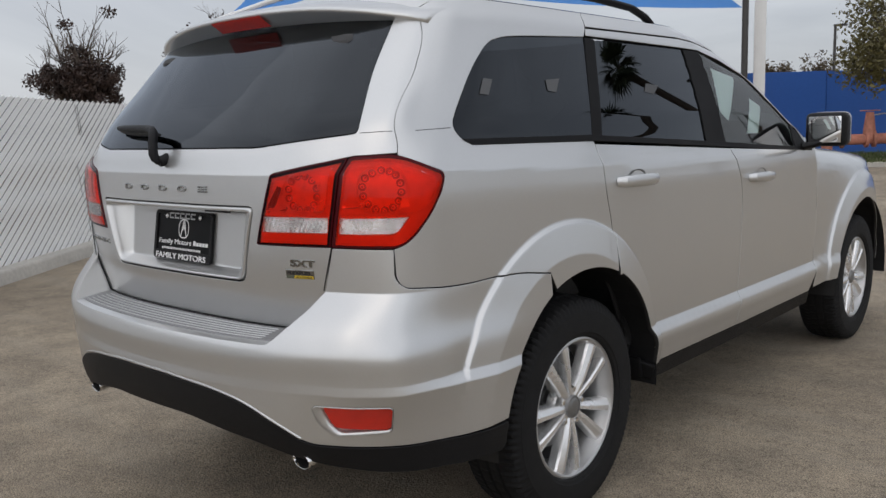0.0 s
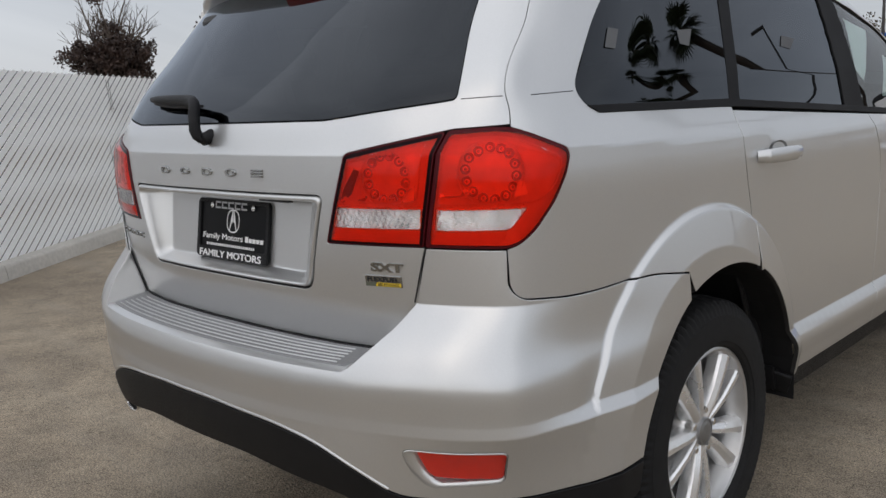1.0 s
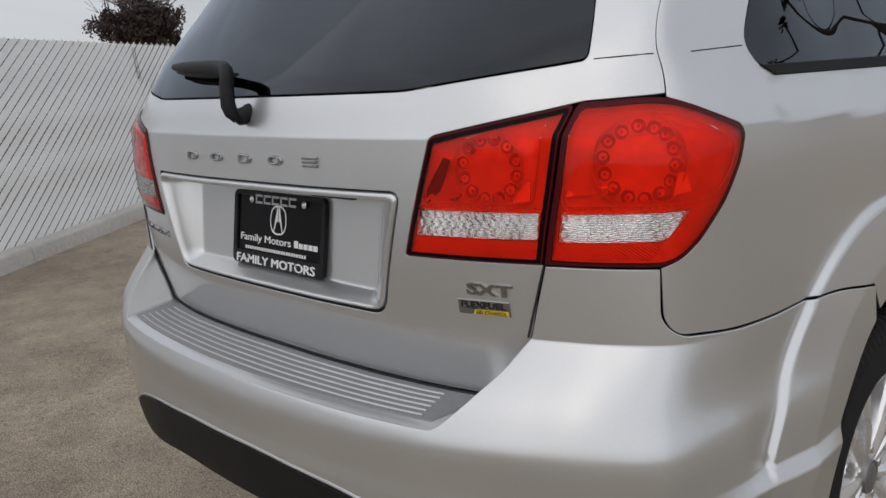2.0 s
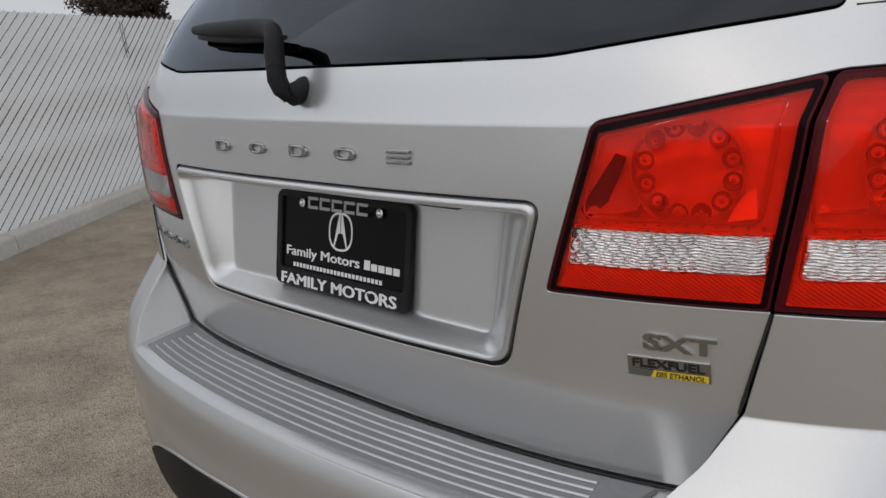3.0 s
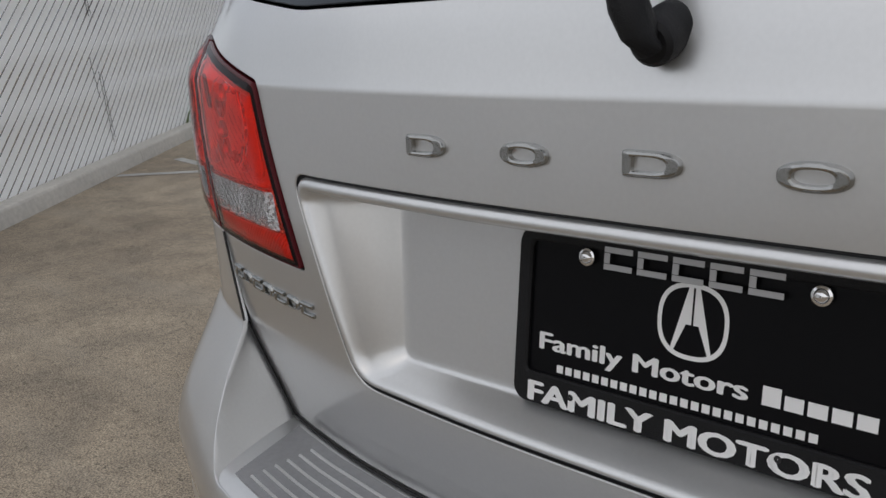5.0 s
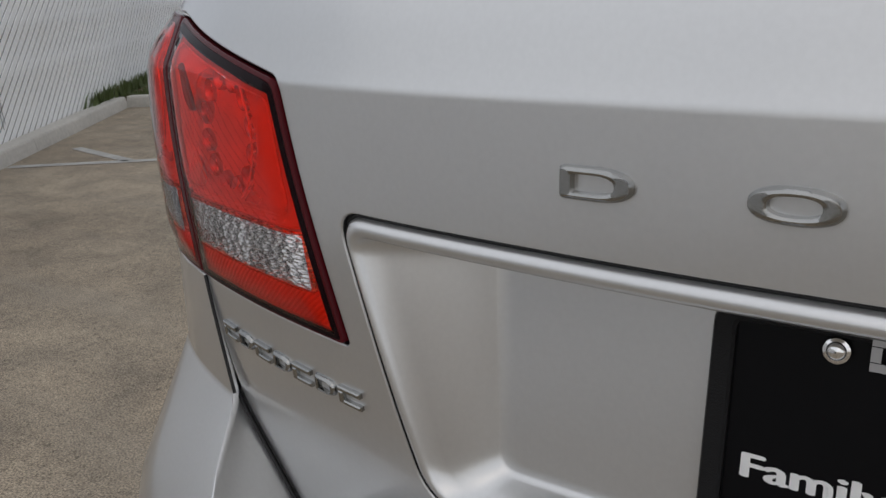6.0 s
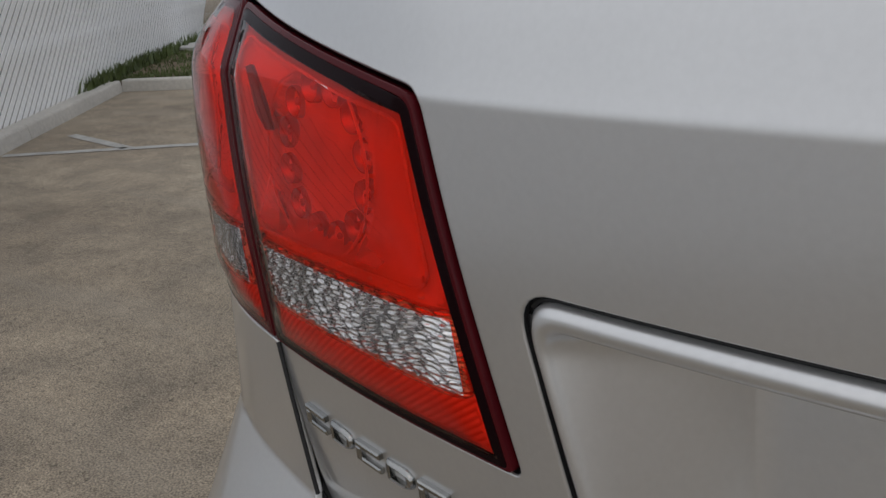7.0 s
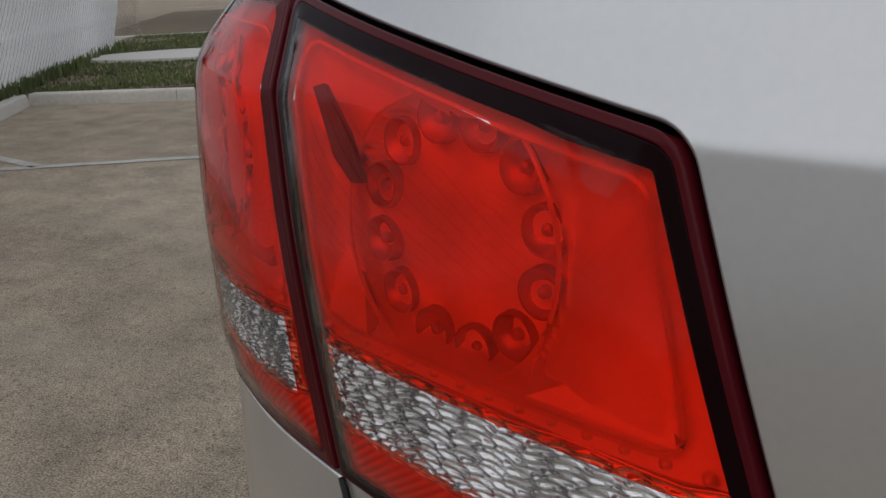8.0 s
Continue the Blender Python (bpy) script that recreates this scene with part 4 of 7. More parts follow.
S = np.linspace(-1, 1, 49)
T = np.linspace(0, 1, 7)
V = [pad_point(s, t, 0.0025) for s in S for t in T]
nt = len(T)
F = [[i * nt + k, (i + 1) * nt + k, (i + 1) * nt + k + 1, i * nt + k + 1] for i in range(len(S) - 1) for k in range(nt - 1)]
border = [(s, 0.0) for s in S] + [(1.0, t) for t in T[1:]] + [(s, 1.0) for s in S[-2::-1]] + [(-1.0, t) for t in T[-2:0:-1]]
b0 = len(V)
V += [pad_point(s, t, 0.0025) for s, t in border] + [pad_point(s * 1.006, t * 1.03 - 0.015, -0.001) for s, t in border]
m = len(border)
F += [[b0 + i, b0 + m + i, b0 + m + (i + 1) % m, b0 + (i + 1) % m] for i in range(m)]
pad = mesh_object("step_pad", V, F, M_PAD, None, "grey ribbed plastic step pad", smooth=False)
pad.parent = bumper
for k in range(6):
    t = 0.10 + 0.148 * k
    e = 0.95 - 0.012 * k
    bm = bmesh.new()
    add_tube(bm, [pad_point(s, t, 0.0030) for s in np.linspace(-e, e, 41)], 0.0019, 6)
    part("pad_rib", bm, M_TREAD, bumper)

# black lower valance
val_r = BUMPER.flat([("r", 0.12, 0.594, 0.05), ("r", 0.33, 0.579, 0.06), ("r", 0.440, 0.556, 0.06), ("r", 0.530, 0.512, 0.05), ("r", 0.606, 0.459, 0.03), ("r", 0.766, 0.450, 0.03), ("s", 0.30, 0.450, 0.05)]
                    + [("s", y, z) for y, z in arch(REAR_AXLE, ARCH_R, 168, 176, 3)] + [("s", 0.44, 0.375, 0.03), ("r", 0.75, 0.372, 0.05), ("r", 0.62, 0.398, 0.03), ("r", 0.46, 0.448, 0.03), ("r", 0.2, 0.486, 0.05)])
val = val_r + [(-u, z, r) for u, z, r in val_r[::-1]]
body_panel("valance", BUMPER, val, M_PLASTIC, "black plastic lower bumper valance", cu=0.04, cz=0.02, lift=0.003, depth=0.05)

# exhaust tips
for sgn in (1, -1):
    bm = bmesh.new()
    mm = Matrix.Translation((sgn * 0.563, -0.002, 0.402)) @ Matrix.Rotation(radians(-90), 4, "X") @ Matrix.Rotation(radians(8), 4, "X") @ Matrix.Diagonal((1.05, 0.74, 1, 1))
    add_revolve(bm, [(0.0285, 0.004), (0.030, 0.0), (0.032, -0.001), (0.034, 0.002), (0.034, 0.012), (0.033, 0.20)], 36, mm)
    ex = on_car(part("exhaust_tip", bm, M_CHROME, None, "oval chrome exhaust tip"))
    bm = bmesh.new()
    add_revolve(bm, [(0.0285, 0.004), (0.0275, 0.03), (0.027, 0.19), (0.001, 0.195)], 36, mm)
    part("bore", bm, M_DARK, ex)

# underbody and wheel wells
bm = bmesh.new()
add_box(bm, (1.05, 3.9, 0.12), Matrix.Translation((0, 2.35, 0.36)), 0.03)
add_box(bm, (1.15, 0.9, 0.16), Matrix.Translation((0, 0.62, 0.44)), 0.03)
on_car(part("underbody", bm, M_DARK))
for sgn in (1, -1):
    for ax in (REAR_AXLE, FRONT_AXLE):
        V, F = [], []
        rows = 24
        for i in range(rows + 1):
            a = radians(-4 + 188 * i / rows)
            for x, r in ((0.868, ARCH_R + 0.004), (0.80, ARCH_R + 0.012), (0.50, ARCH_R + 0.012), (0.50, 0.05)):
                V.append((sgn * x, ax + r * math.cos(a), WHEEL_Z + r * math.sin(a)))
        for i in range(rows):
            for k in range(3):
                f = [i * 4 + k, i * 4 + k + 1, (i + 1) * 4 + k + 1, (i + 1) * 4 + k]
                F.append(f if sgn > 0 else f[::-1])
        on_car(mesh_object("wheel_well", V, F, M_GAP, None, "black wheel well liner", smooth=False))
    bm = bmesh.new()
    add_box(bm, (0.12, 0.02, 0.08), Matrix.Translation((sgn * 0.76, REAR_AXLE + 0.440, 0.385)) @ Matrix.Rotation(radians(12), 4, "X"), 0.012)
    on_car(part("mud_flap", bm, M_PLASTIC))


# ---- wheels ----
def make_wheel():
    """Built on its own axis: local z points out of the car."""
    w = empty("wheel")
    # tyre
    prof = [(0.226, -0.100), (0.232, -0.112), (0.262, -0.118), (0.305, -0.116), (0.340, -0.106), (0.354, -0.092)]
    prof += [(0.3565, -0.080), (0.359, -0.052), (0.352, -0.050), (0.352, -0.042), (0.3605, -0.040), (0.361, -0.012), (0.353, -0.010), (0.353, -0.002), (0.361, 0.0),
             (0.3605, 0.028), (0.352, 0.030), (0.352, 0.038), (0.359, 0.040), (0.3565, 0.068)]
    prof += [(0.355, 0.082), (0.349, 0.091), (0.336, 0.099), (0.318, 0.104), (0.3165, 0.1055), (0.300, 0.107), (0.262, 0.108), (0.247, 0.106), (0.2455, 0.1035), (0.236, 0.100), (0.2285, 0.090)]
    segs = 288

    def groove(i, k):
        h = prof[i][1]
        r = prof[i][0]
        if r > 0.334 and abs(h) > 0.060 and k % 3 == 0:
            return -0.009
        if r > 0.352 and (k + int(h * 200)) % 6 == 0:
            return -0.004
        return 0.0

    bm = bmesh.new()
    add_revolve(bm, prof, segs, radial=groove)
    part("tyre", bm, M_RUBBER, w, "black all-season tyre", angle=25)
    # rim barrel
    bm = bmesh.new()
    add_revolve(bm, [(0.229, -0.09), (0.205, -0.085), (0.195, 0.0), (0.200, 0.05), (0.212, 0.070), (0.2145, 0.083), (0.2175, 0.0905), (0.2235, 0.0935), (0.2295, 0.091), (0.231, 0.086)], 96)
    part("rim", bm, M_ALLOYRIM, w, "silver alloy rim")
    # five pairs of spokes
    for k in range(5):
        for s in (-1, 1):
            bm = bmesh.new()
            rows = []
            for r, half, top, thick, swing in ((0.036, 0.0130, 0.073, 0.036, 0.012), (0.075, 0.0150, 0.080, 0.036, 0.021), (0.115, 0.0165, 0.084, 0.036, 0.031), (0.160, 0.0185, 0.085, 0.036, 0.042), (0.200, 0.0215, 0.085, 0.034, 0.052), (0.2165, 0.0245, 0.083, 0.032, 0.056)):
                c = s * swing
                row = []
                for e, h in ((-1.12, -thick), (-1.0, -0.009), (-0.80, -0.002), (s * -0.10, 0.0015), (0.80, -0.002), (1.0, -0.009), (1.12, -thick)):
                    tilt = -0.0050 * s * e
                    row.append(bm.verts.new((r, c + half * e, top + h + tilt)))
                rows.append(row)
            for r0, r1 in zip(rows, rows[1:]):
                for q in range(6):
                    bm.faces.new((r0[q], r1[q], r1[q + 1], r0[q + 1]))
            bm.faces.new(rows[-1])
            bm.transform(Matrix.Rotation(radians(72 * k + 90), 4, "Z"))
            part("spoke", bm, M_ALLOY, w, angle=18)
    bm = bmesh.new()
    add_revolve(bm, [(0.001, 0.066), (0.034, 0.066), (0.038, 0.072), (0.052, 0.070), (0.056, 0.060), (0.066, 0.050), (0.072, 0.02)], 48)
    part("hub", bm, M_ALLOY, w)
    bm = bmesh.new()
    add_revolve(bm, [(0.001, 0.0835), (0.020, 0.083), (0.028, 0.081), (0.030, 0.0795), (0.0305, 0.0815), (0.0360, 0.0810), (0.0380, 0.076), (0.039, 0.06)], 40)
    part("centre_cap", bm, M_ALLOYDARK, w, "grey centre cap")
    for k in range(5):
        a = radians(72 * k + 54)
        bm = bmesh.new()
        add_revolve(bm, [(0.001, 0.078), (0.0085, 0.077), (0.0105, 0.073), (0.0108, 0.05)], 6, Matrix.Translation((0.0575 * math.cos(a), 0.0575 * math.sin(a), 0.0)))
        part("lug_nut", bm, M_CHROME, w, "chrome lug nut")
    bm = bmesh.new()
    add_revolve(bm, [(0.001, 0.0), (0.07, 0.002), (0.072, -0.01), (0.150, -0.01), (0.150, -0.03), (0.05, -0.03)], 60)
    part("brake_disc", bm, M_ALLOYDARK, w, "grey brake disc")
    bm = bmesh.new()
    add_box(bm, (0.06, 0.17, 0.07), Matrix.Translation((-0.125, 0.02, -0.01)), 0.012)
    part("brake_caliper", bm, M_ALLOYDARK, w)
    bm = bmesh.new()
    add_revolve(bm, [(0.02, -0.02), (0.196, -0.02), (0.20, -0.08)], 40)
    part("backing_plate", bm, M_DARK, w)
    return w


wheel = make_wheel()
spots = [(s, ax) for ax in (REAR_AXLE, FRONT_AXLE) for s in (1, -1)]
for i, (s, ax) in enumerate(spots):
    m = Matrix.Translation((s * 0.738, ax, WHEEL_Z)) @ Matrix.Rotation(radians(90 * s), 4, "Y") @ Matrix.Rotation(radians(90 + (27 if ax < 2 else 33)), 4, "Z")
    wob = wheel if i == 0 else copy_thing(wheel, m)
    wob.matrix_basis = m
    wob.parent = car
    wob.matrix_parent_inverse = CAR_INV

# ---- roof, spoiler, front of the car ----
def roof_edge(y):
    """Half width of the roof where it meets the side, at y."""
    u = BODY.side(y, 1.634) if y > 0.515 else None
    return BODY.at(u, 1.634)[0, 0] if u else 0.0


V, cols = [], 17
ys = np.concatenate([np.linspace(0.39, 0.62, 8), np.linspace(0.70, 1.88, 14)])
for y in ys:
    W = roof_edge(y) if y > 0.52 else 0.622 * math.sqrt(max(0.05, (y - 0.36) / 0.16))
    crown = 0.056 * min(1.0, 0.35 + 0.65 * (y - 0.38) / 0.5) * (1 - max(0.0, (y - 1.5) / 0.9) ** 2)
    for k in range(cols):
        a = -1 + 2 * k / (cols - 1)
        V.append((W * a, y, 1.6345 + crown * (1 - abs(a) ** 2.6)))
F = [[i * cols + k, i * cols + k + 1, (i + 1) * cols + k + 1, (i + 1) * cols + k] for i in range(len(ys) - 1) for k in range(cols - 1)]
on_car(mesh_object("roof", V, F, M_PAINT, None, "silver roof"))

# windscreen and bonnet
V = []
rows, cols = 10, 13
for i in range(rows + 1):
    z = 1.632 - (1.632 - 1.10) * i / rows
    zz = min(z, 1.634)
    e = BODY.at(BODY.un[-1], max(zz, 1.10))[0]
    for k in range(cols):
        a = -1 + 2 * k / (cols - 1)
        V.append((e[0] * a * 0.985, e[1] + 0.22 * (1 - a * a) * (1 - 0.6 * (1.655 - z) / 0.55) + 0.02 * (1.655 - z) , z))
F = [[i * cols + k, i * cols + k + 1, (i + 1) * cols + k + 1, (i + 1) * cols + k] for i in range(rows) for k in range(cols - 1)]
on_car(mesh_object("windscreen", V, F, M_FRONTGLASS, None, "clear green tinted windscreen"))

FENDER = Skin([
    (0.30, [(.815, 3.08), (.836, 3.3), (.842, 3.8), (.80, 4.2), (.71, 4.42), (.60, 4.58), (.5, 4.70), (0, 4.74)]),
    (0.435, [(.8455, 3.08), (.848, 3.3), (.852, 3.8), (.805, 4.2), (.72, 4.44), (.61, 4.60), (.45, 4.70), (0, 4.78)]),
    (0.51, [(.8535, 3.08), (.852, 3.3), (.852, 3.8), (.805, 4.2), (.72, 4.44), (.61, 4.60), (.45, 4.70), (0, 4.78)]),
    (0.545, [(.8365, 3.08), (.842, 3.3), (.846, 3.8), (.80, 4.2), (.715, 4.43), (.60, 4.59), (.5, 4.73), (0, 4.77)]),
    (0.735, [(.8415, 3.08), (.843, 3.3), (.845, 3.8), (.795, 4.2), (.705, 4.42), (.59, 4.57), (.5, 4.71), (0, 4.75)]),
    (0.95, [(.842, 3.08), (.842, 3.3), (.838, 3.8), (.785, 4.15), (.70, 4.35), (.58, 4.50), (.48, 4.64), (0, 4.69)]),
    (1.03, [(.836, 3.08), (.834, 3.3), (.815, 3.7), (.775, 4.0), (.71, 4.2), (.60, 4.36), (.44, 4.47), (0, 4.54)]),
    (1.09, [(.820, 3.04), (.805, 3.2), (.760, 3.45), (.70, 3.62), (.62, 3.76), (.50, 3.88), (.36, 3.96), (0, 4.02)]),
    (1.13, [(.800, 2.95), (.775, 3.02), (.70, 3.12), (.62, 3.2), (.53, 3.27), (.42, 3.33), (.3, 3.37), (0, 3.41)]),
], 4, creases=(3,), extra=flare)
FENDER.T[:, 0] = (FENDER.P[:, 1] - FENDER.P[:, 0]) / (FENDER.un[1] - FENDER.un[0])
for mir in (False, True):
    def fu(y, z):
        return FENDER.find(y, z, 1, 0.0, FENDER.un[-1])
    pts = [(fu(3.09, 0.720), 0.720, 0.02), (fu(3.09, 1.0), 1.0, 0.02)]
    pts = [(fu(3.045, 0.41), 0.41, 0), (fu(3.08, 0.489), 0.489, 0.02), (fu(3.092, 0.72), 0.72, 0.02), (fu(3.092, 1.0), 1.0, 0.02), (fu(3.05, 1.085), 1.085, 0.0), (fu(3.0, 1.128), 1.128, 0),
           (FENDER.un[-1], 1.128, 0), (FENDER.un[-1], 0.40, 0), (fu(4.28, 0.40), 0.40, 0)]
    pts += [(fu(y, z), z, 0) for y, z in arch(FRONT_AXLE, ARCH_R, 6, 172, 30)]
    # the outline runs the other way round, so the sheet is turned by mirroring
    fen = panel("front_wing", FENDER, pts, M_PAINT, None, "silver front wing and bonnet", cu=0.05, cz=0.025, creases=(), mirror=mir, fine=flare_points(FENDER, FRONT_AXLE, fu))
    on_car(fen)
    if not mir:
        continue
for ob in [o for o in scene.objects if o.name.startswith("front_wing")]:
    me = ob.data
    me.flip_normals()

# roof rails
for sgn in (1, -1):
    bm = bmesh.new()
    xs = [(0.612, 0.66, 1.660), (0.625, 0.74, 1.688), (0.630, 0.95, 1.700), (0.630, 1.35, 1.700), (0.622, 1.62, 1.690), (0.612, 1.74, 1.668), (0.606, 1.80, 1.645)]
    add_tube(bm, [(sgn * x, y, z) for x, y, z in xs], [(0.017, 0.013)] * len(xs), 10)
    on_car(part("roof_rail", bm, M_PILLAR, None, "black roof rail"))

# roof spoiler over the rear window
V, N = [], []
prof = [(0.40, 1.658), (0.32, 1.648), (0.27, 1.635), (0.246, 1.6255), (0.240, 1.6205), (0.2405, 1.614), (0.247, 1.609), (0.262, 1.601), (0.285, 1.588), (0.31, 1.577), (0.36, 1.568)]
cols = 33
for k in range(cols):
    a = -1 + 2 * k / (cols - 1)
    x = 0.665 * a
    bow = 0.030 + 0.100 * abs(a) ** 2.4
    drop = 0.060 * abs(a) ** 2.6
    for y, z in prof:
        w = 1 - 0.35 * abs(a) ** 6
        V.append((x, 0.40 - (0.40 - y) * w + bow, z - drop))
m = len(prof)
F = [[k * m + i, (k + 1) * m + i, (k + 1) * m + i + 1, k * m + i + 1] for k in range(cols - 1) for i in range(m - 1)]
F += [[i for i in range(m)], [(cols - 1) * m + i for i in range(m)][::-1]]
sp = mesh_object("roof_spoiler", V, F, M_PAINT, None, "silver roof spoiler")
sp.parent = liftgate
LV = []
for k in range(15):
    a = -1 + 2 * k / 14
    x = 0.128 * a
    for y, z in ((0.2400, 1.6125), (0.2455, 1.6065), (0.260, 1.5985), (0.272, 1.5910), (0.284, 1.5840)):
        LV.append((x, y + 0.0285 + 0.100 * abs(x / 0.665) ** 2.4, z - 0.002))
LF = [[k * 5 + i, (k + 1) * 5 + i, (k + 1) * 5 + i + 1, k * 5 + i + 1] for k in range(14) for i in range(4)]
bl_ob = mesh_object("brake_lamp", LV, LF, M_REDREFL, None, "red high-mounted brake lamp")
bl_ob.parent = liftgate

# wiper
wip = empty("rear_wiper", (0, 0, 0), None, "black rear wiper arm at rest")
on_car(wip)
bm = bmesh.new()
add_revolve(bm, [(0.001, 0.030), (0.012, 0.030), (0.0150, 0.027), (0.0160, 0.020), (0.0160, 0.008), (0.0180, 0.004), (0.0180, -0.004)], 28,
            Matrix.Translation((0.002, 0.004, 1.192)) @ Matrix.Rotation(radians(104), 4, "X"))
part("pivot", bm, M_PLASTIC, wip)
bm = bmesh.new()
pts = [(0.003, -0.026, 1.181), (0.000, -0.033, 1.194), (-0.005, -0.036, 1.208), (-0.012, -0.032, 1.228)]
add_tube(bm, pts, [(0.010, 0.008), (0.0138, 0.011), (0.0145, 0.012), (0.0140, 0.011)], 14)
part("arm_cap", bm, M_PLASTIC, wip)
bm = bmesh.new()
pts = [(-0.010, -0.033, 1.224), (-0.016, -0.029, 1.243), (-0.024, -0.021, 1.260), (-0.036, -0.014, 1.271), (-0.056, -0.005, 1.276), (-0.10, 0.005, 1.280), (-0.18, 0.014, 1.283), (-0.27, 0.025, 1.286), (-0.332, 0.037, 1.288)]
add_tube(bm, pts, [(0.0143, 0.011), (0.0140, 0.012), (0.0135, 0.013), (0.013, 0.014), (0.012, 0.014), (0.011, 0.014), (0.010, 0.013), (0.009, 0.011), (0.006, 0.007)], 14)
part("arm", bm, M_PLASTIC, wip)
bm = bmesh.new()
pts = [(-0.055, 0.016, 1.264), (-0.12, 0.022, 1.268), (-0.20, 0.030, 1.272), (-0.29, 0.042, 1.276), (-0.345, 0.054, 1.278)]
add_tube(bm, pts, [(0.008, 0.004), (0.011, 0.009), (0.012, 0.011), (0.010, 0.009), (0.006, 0.005)], 8)
part("blade", bm, M_GAP, wip, "black rubber wiper blade")
# door handles
for sgn in (1, -1):
    for y0, y1, z, nm in ((1.128, 1.375, 1.068, "rear_door"), (2.215, 2.450, 1.016, "front_door")):
        ym = (y0 + y1) / 2
        X = BODY.at(BODY.side(ym, z), z)[0, 0]
        bm = bmesh.new()
        pts = [(sgn * (X - 0.004), y0 + 0.004, z), (sgn * (X + 0.020), y0 + 0.020, z + 0.001), (sgn * (X + 0.034), ym - 0.04, z + 0.002), (sgn * (X + 0.034), ym + 0.05, z + 0.001), (sgn * (X + 0.020), y1 - 0.018, z), (sgn * (X - 0.004), y1 - 0.004, z)]
        add_tube(bm, pts, [(0.012, 0.016), (0.011, 0.019), (0.009, 0.0205), (0.009, 0.0205), (0.011, 0.018), (0.012, 0.014)], 14)
        on_car(part("door_handle", bm, M_PAINT, None, "silver pull door handle"))
        bm = bmesh.new()
        add_revolve(bm, [(0.001, -0.010), (0.03, -0.006), (0.040, 0.0005), (0.043, 0.0008)], 28, Matrix.Translation((sgn * (X + 0.001), ym + 0.010, z + 0.014)) @ Matrix.Rotation(radians(90 * sgn), 4, "Y") @ Matrix.Diagonal((0.55, 1.25, 1, 1)))
        on_car(part("handle_cup", bm, M_ALLOYDARK, None))

# door mirrors
for sgn in (1, -1):
    mr = empty("door_mirror", (0, 0, 0), None, "black and silver door mirror")
    on_car(mr)
    bm = bmesh.new()
    add_box(bm, (0.190, 0.09, 0.160), Matrix.Translation((sgn * 0.935, 2.93, 1.205)), 0.036, 4)
    part("housing", bm, M_PLASTIC, mr)
    bm = bmesh.new()
    add_box(bm, (0.180, 0.08, 0.158), Matrix.Translation((sgn * 0.939, 2.955, 1.208)), 0.038, 4)
    part("cap", bm, M_PAINT, mr, "silver mirror cap")
    bm = bmesh.new()
    add_box(bm, (0.150, 0.004, 0.122), Matrix.Translation((sgn * 0.935, 2.884, 1.205)) @ Matrix.Rotation(radians(-3 * sgn), 4, "Z") , 0.0015)
    part("mirror_glass", bm, M_MIRROR, mr, "mirror glass")
    bm = bmesh.new()
    add_tube(bm, [(sgn * 0.835, 2.90, 1.125), (sgn * 0.88, 2.91, 1.135), (sgn * 0.93, 2.93, 1.155)], [(0.05, 0.02), (0.045, 0.018), (0.04, 0.02)], 10)
    part("stalk", bm, M_PLASTIC, mr)

# cabin: floor, seats, headrests, roof lining, seen darkly through the glass
bm = bmesh.new()
add_box(bm, (1.45, 2.7, 0.05), Matrix.Translation((0, 1.75, 0.55)))
add_box(bm, (1.40, 0.10, 0.55), Matrix.Translation((0, 2.95, 0.85)), 0.04)
on_car(part("cabin_floor", bm, M_CABIN))
for sgn in (1, -1):
    for y, z in ((2.15, 0.62), (1.30, 0.66), (0.62, 0.68)):
        st = empty("seat", (0, 0, 0), None, "dark grey cloth seat")
        on_car(st)
        x = sgn * 0.36
        bm = bmesh.new()
        add_box(bm, (0.50, 0.50, 0.16), Matrix.Translation((x, y + 0.1, z + 0.05)), 0.05, 3)
        part("cushion", bm, M_SEAT, st)
        bm = bmesh.new()
        add_box(bm, (0.48, 0.13, 0.60), Matrix.Translation((x, y - 0.17, z + 0.38)) @ Matrix.Rotation(radians(14), 4, "X"), 0.05, 3)
        part("backrest", bm, M_SEAT, st)
        bm = bmesh.new()
        add_box(bm, (0.27, 0.09, 0.17), Matrix.Translation((x, y - 0.27, z + 0.77)) @ Matrix.Rotation(radians(10), 4, "X"), 0.035, 3)
        part("headrest", bm, M_SEAT, st)

# pale grey patches and papers on the side glass
def on_glass(name, pts, material, label, lift):
    ob = body_panel(name, BODY, u_sub([("s", y, z) for y, z in pts], 0.04), material, label, lift=lift, depth=0.0004, gap=0.0, cu=0.05, cz=0.05, roll=0.0002)
    return ob


on_glass("window_sticker", [(0.522, 1.352), (0.558, 1.349), (0.593, 1.393), (0.556, 1.396)], M_PALEPATCH, "faded pale paper sticker", 0.0006)
on_glass("window_sticker", [(0.851, 1.365), (0.893, 1.360), (0.928, 1.403), (0.854, 1.398)], M_PALEPATCH, "faded pale paper sticker", 0.0006)
on_glass("window_sticker", [(1.454, 1.370), (1.520, 1.362), (1.569, 1.394), (1.480, 1.401)], M_FAINTPATCH, "faded pale paper sticker", -0.004)
on_glass("window_paper", [(2.075, 1.300), (2.144, 1.262), (2.335, 1.450), (2.105, 1.482)], M_PAPER, "white price sheet behind the front window", -0.016)
on_glass("window_paper", [(2.315, 1.205), (2.440, 1.205), (2.545, 1.325), (2.440, 1.359)], M_PAPER, "white paper behind the front window", -0.016)

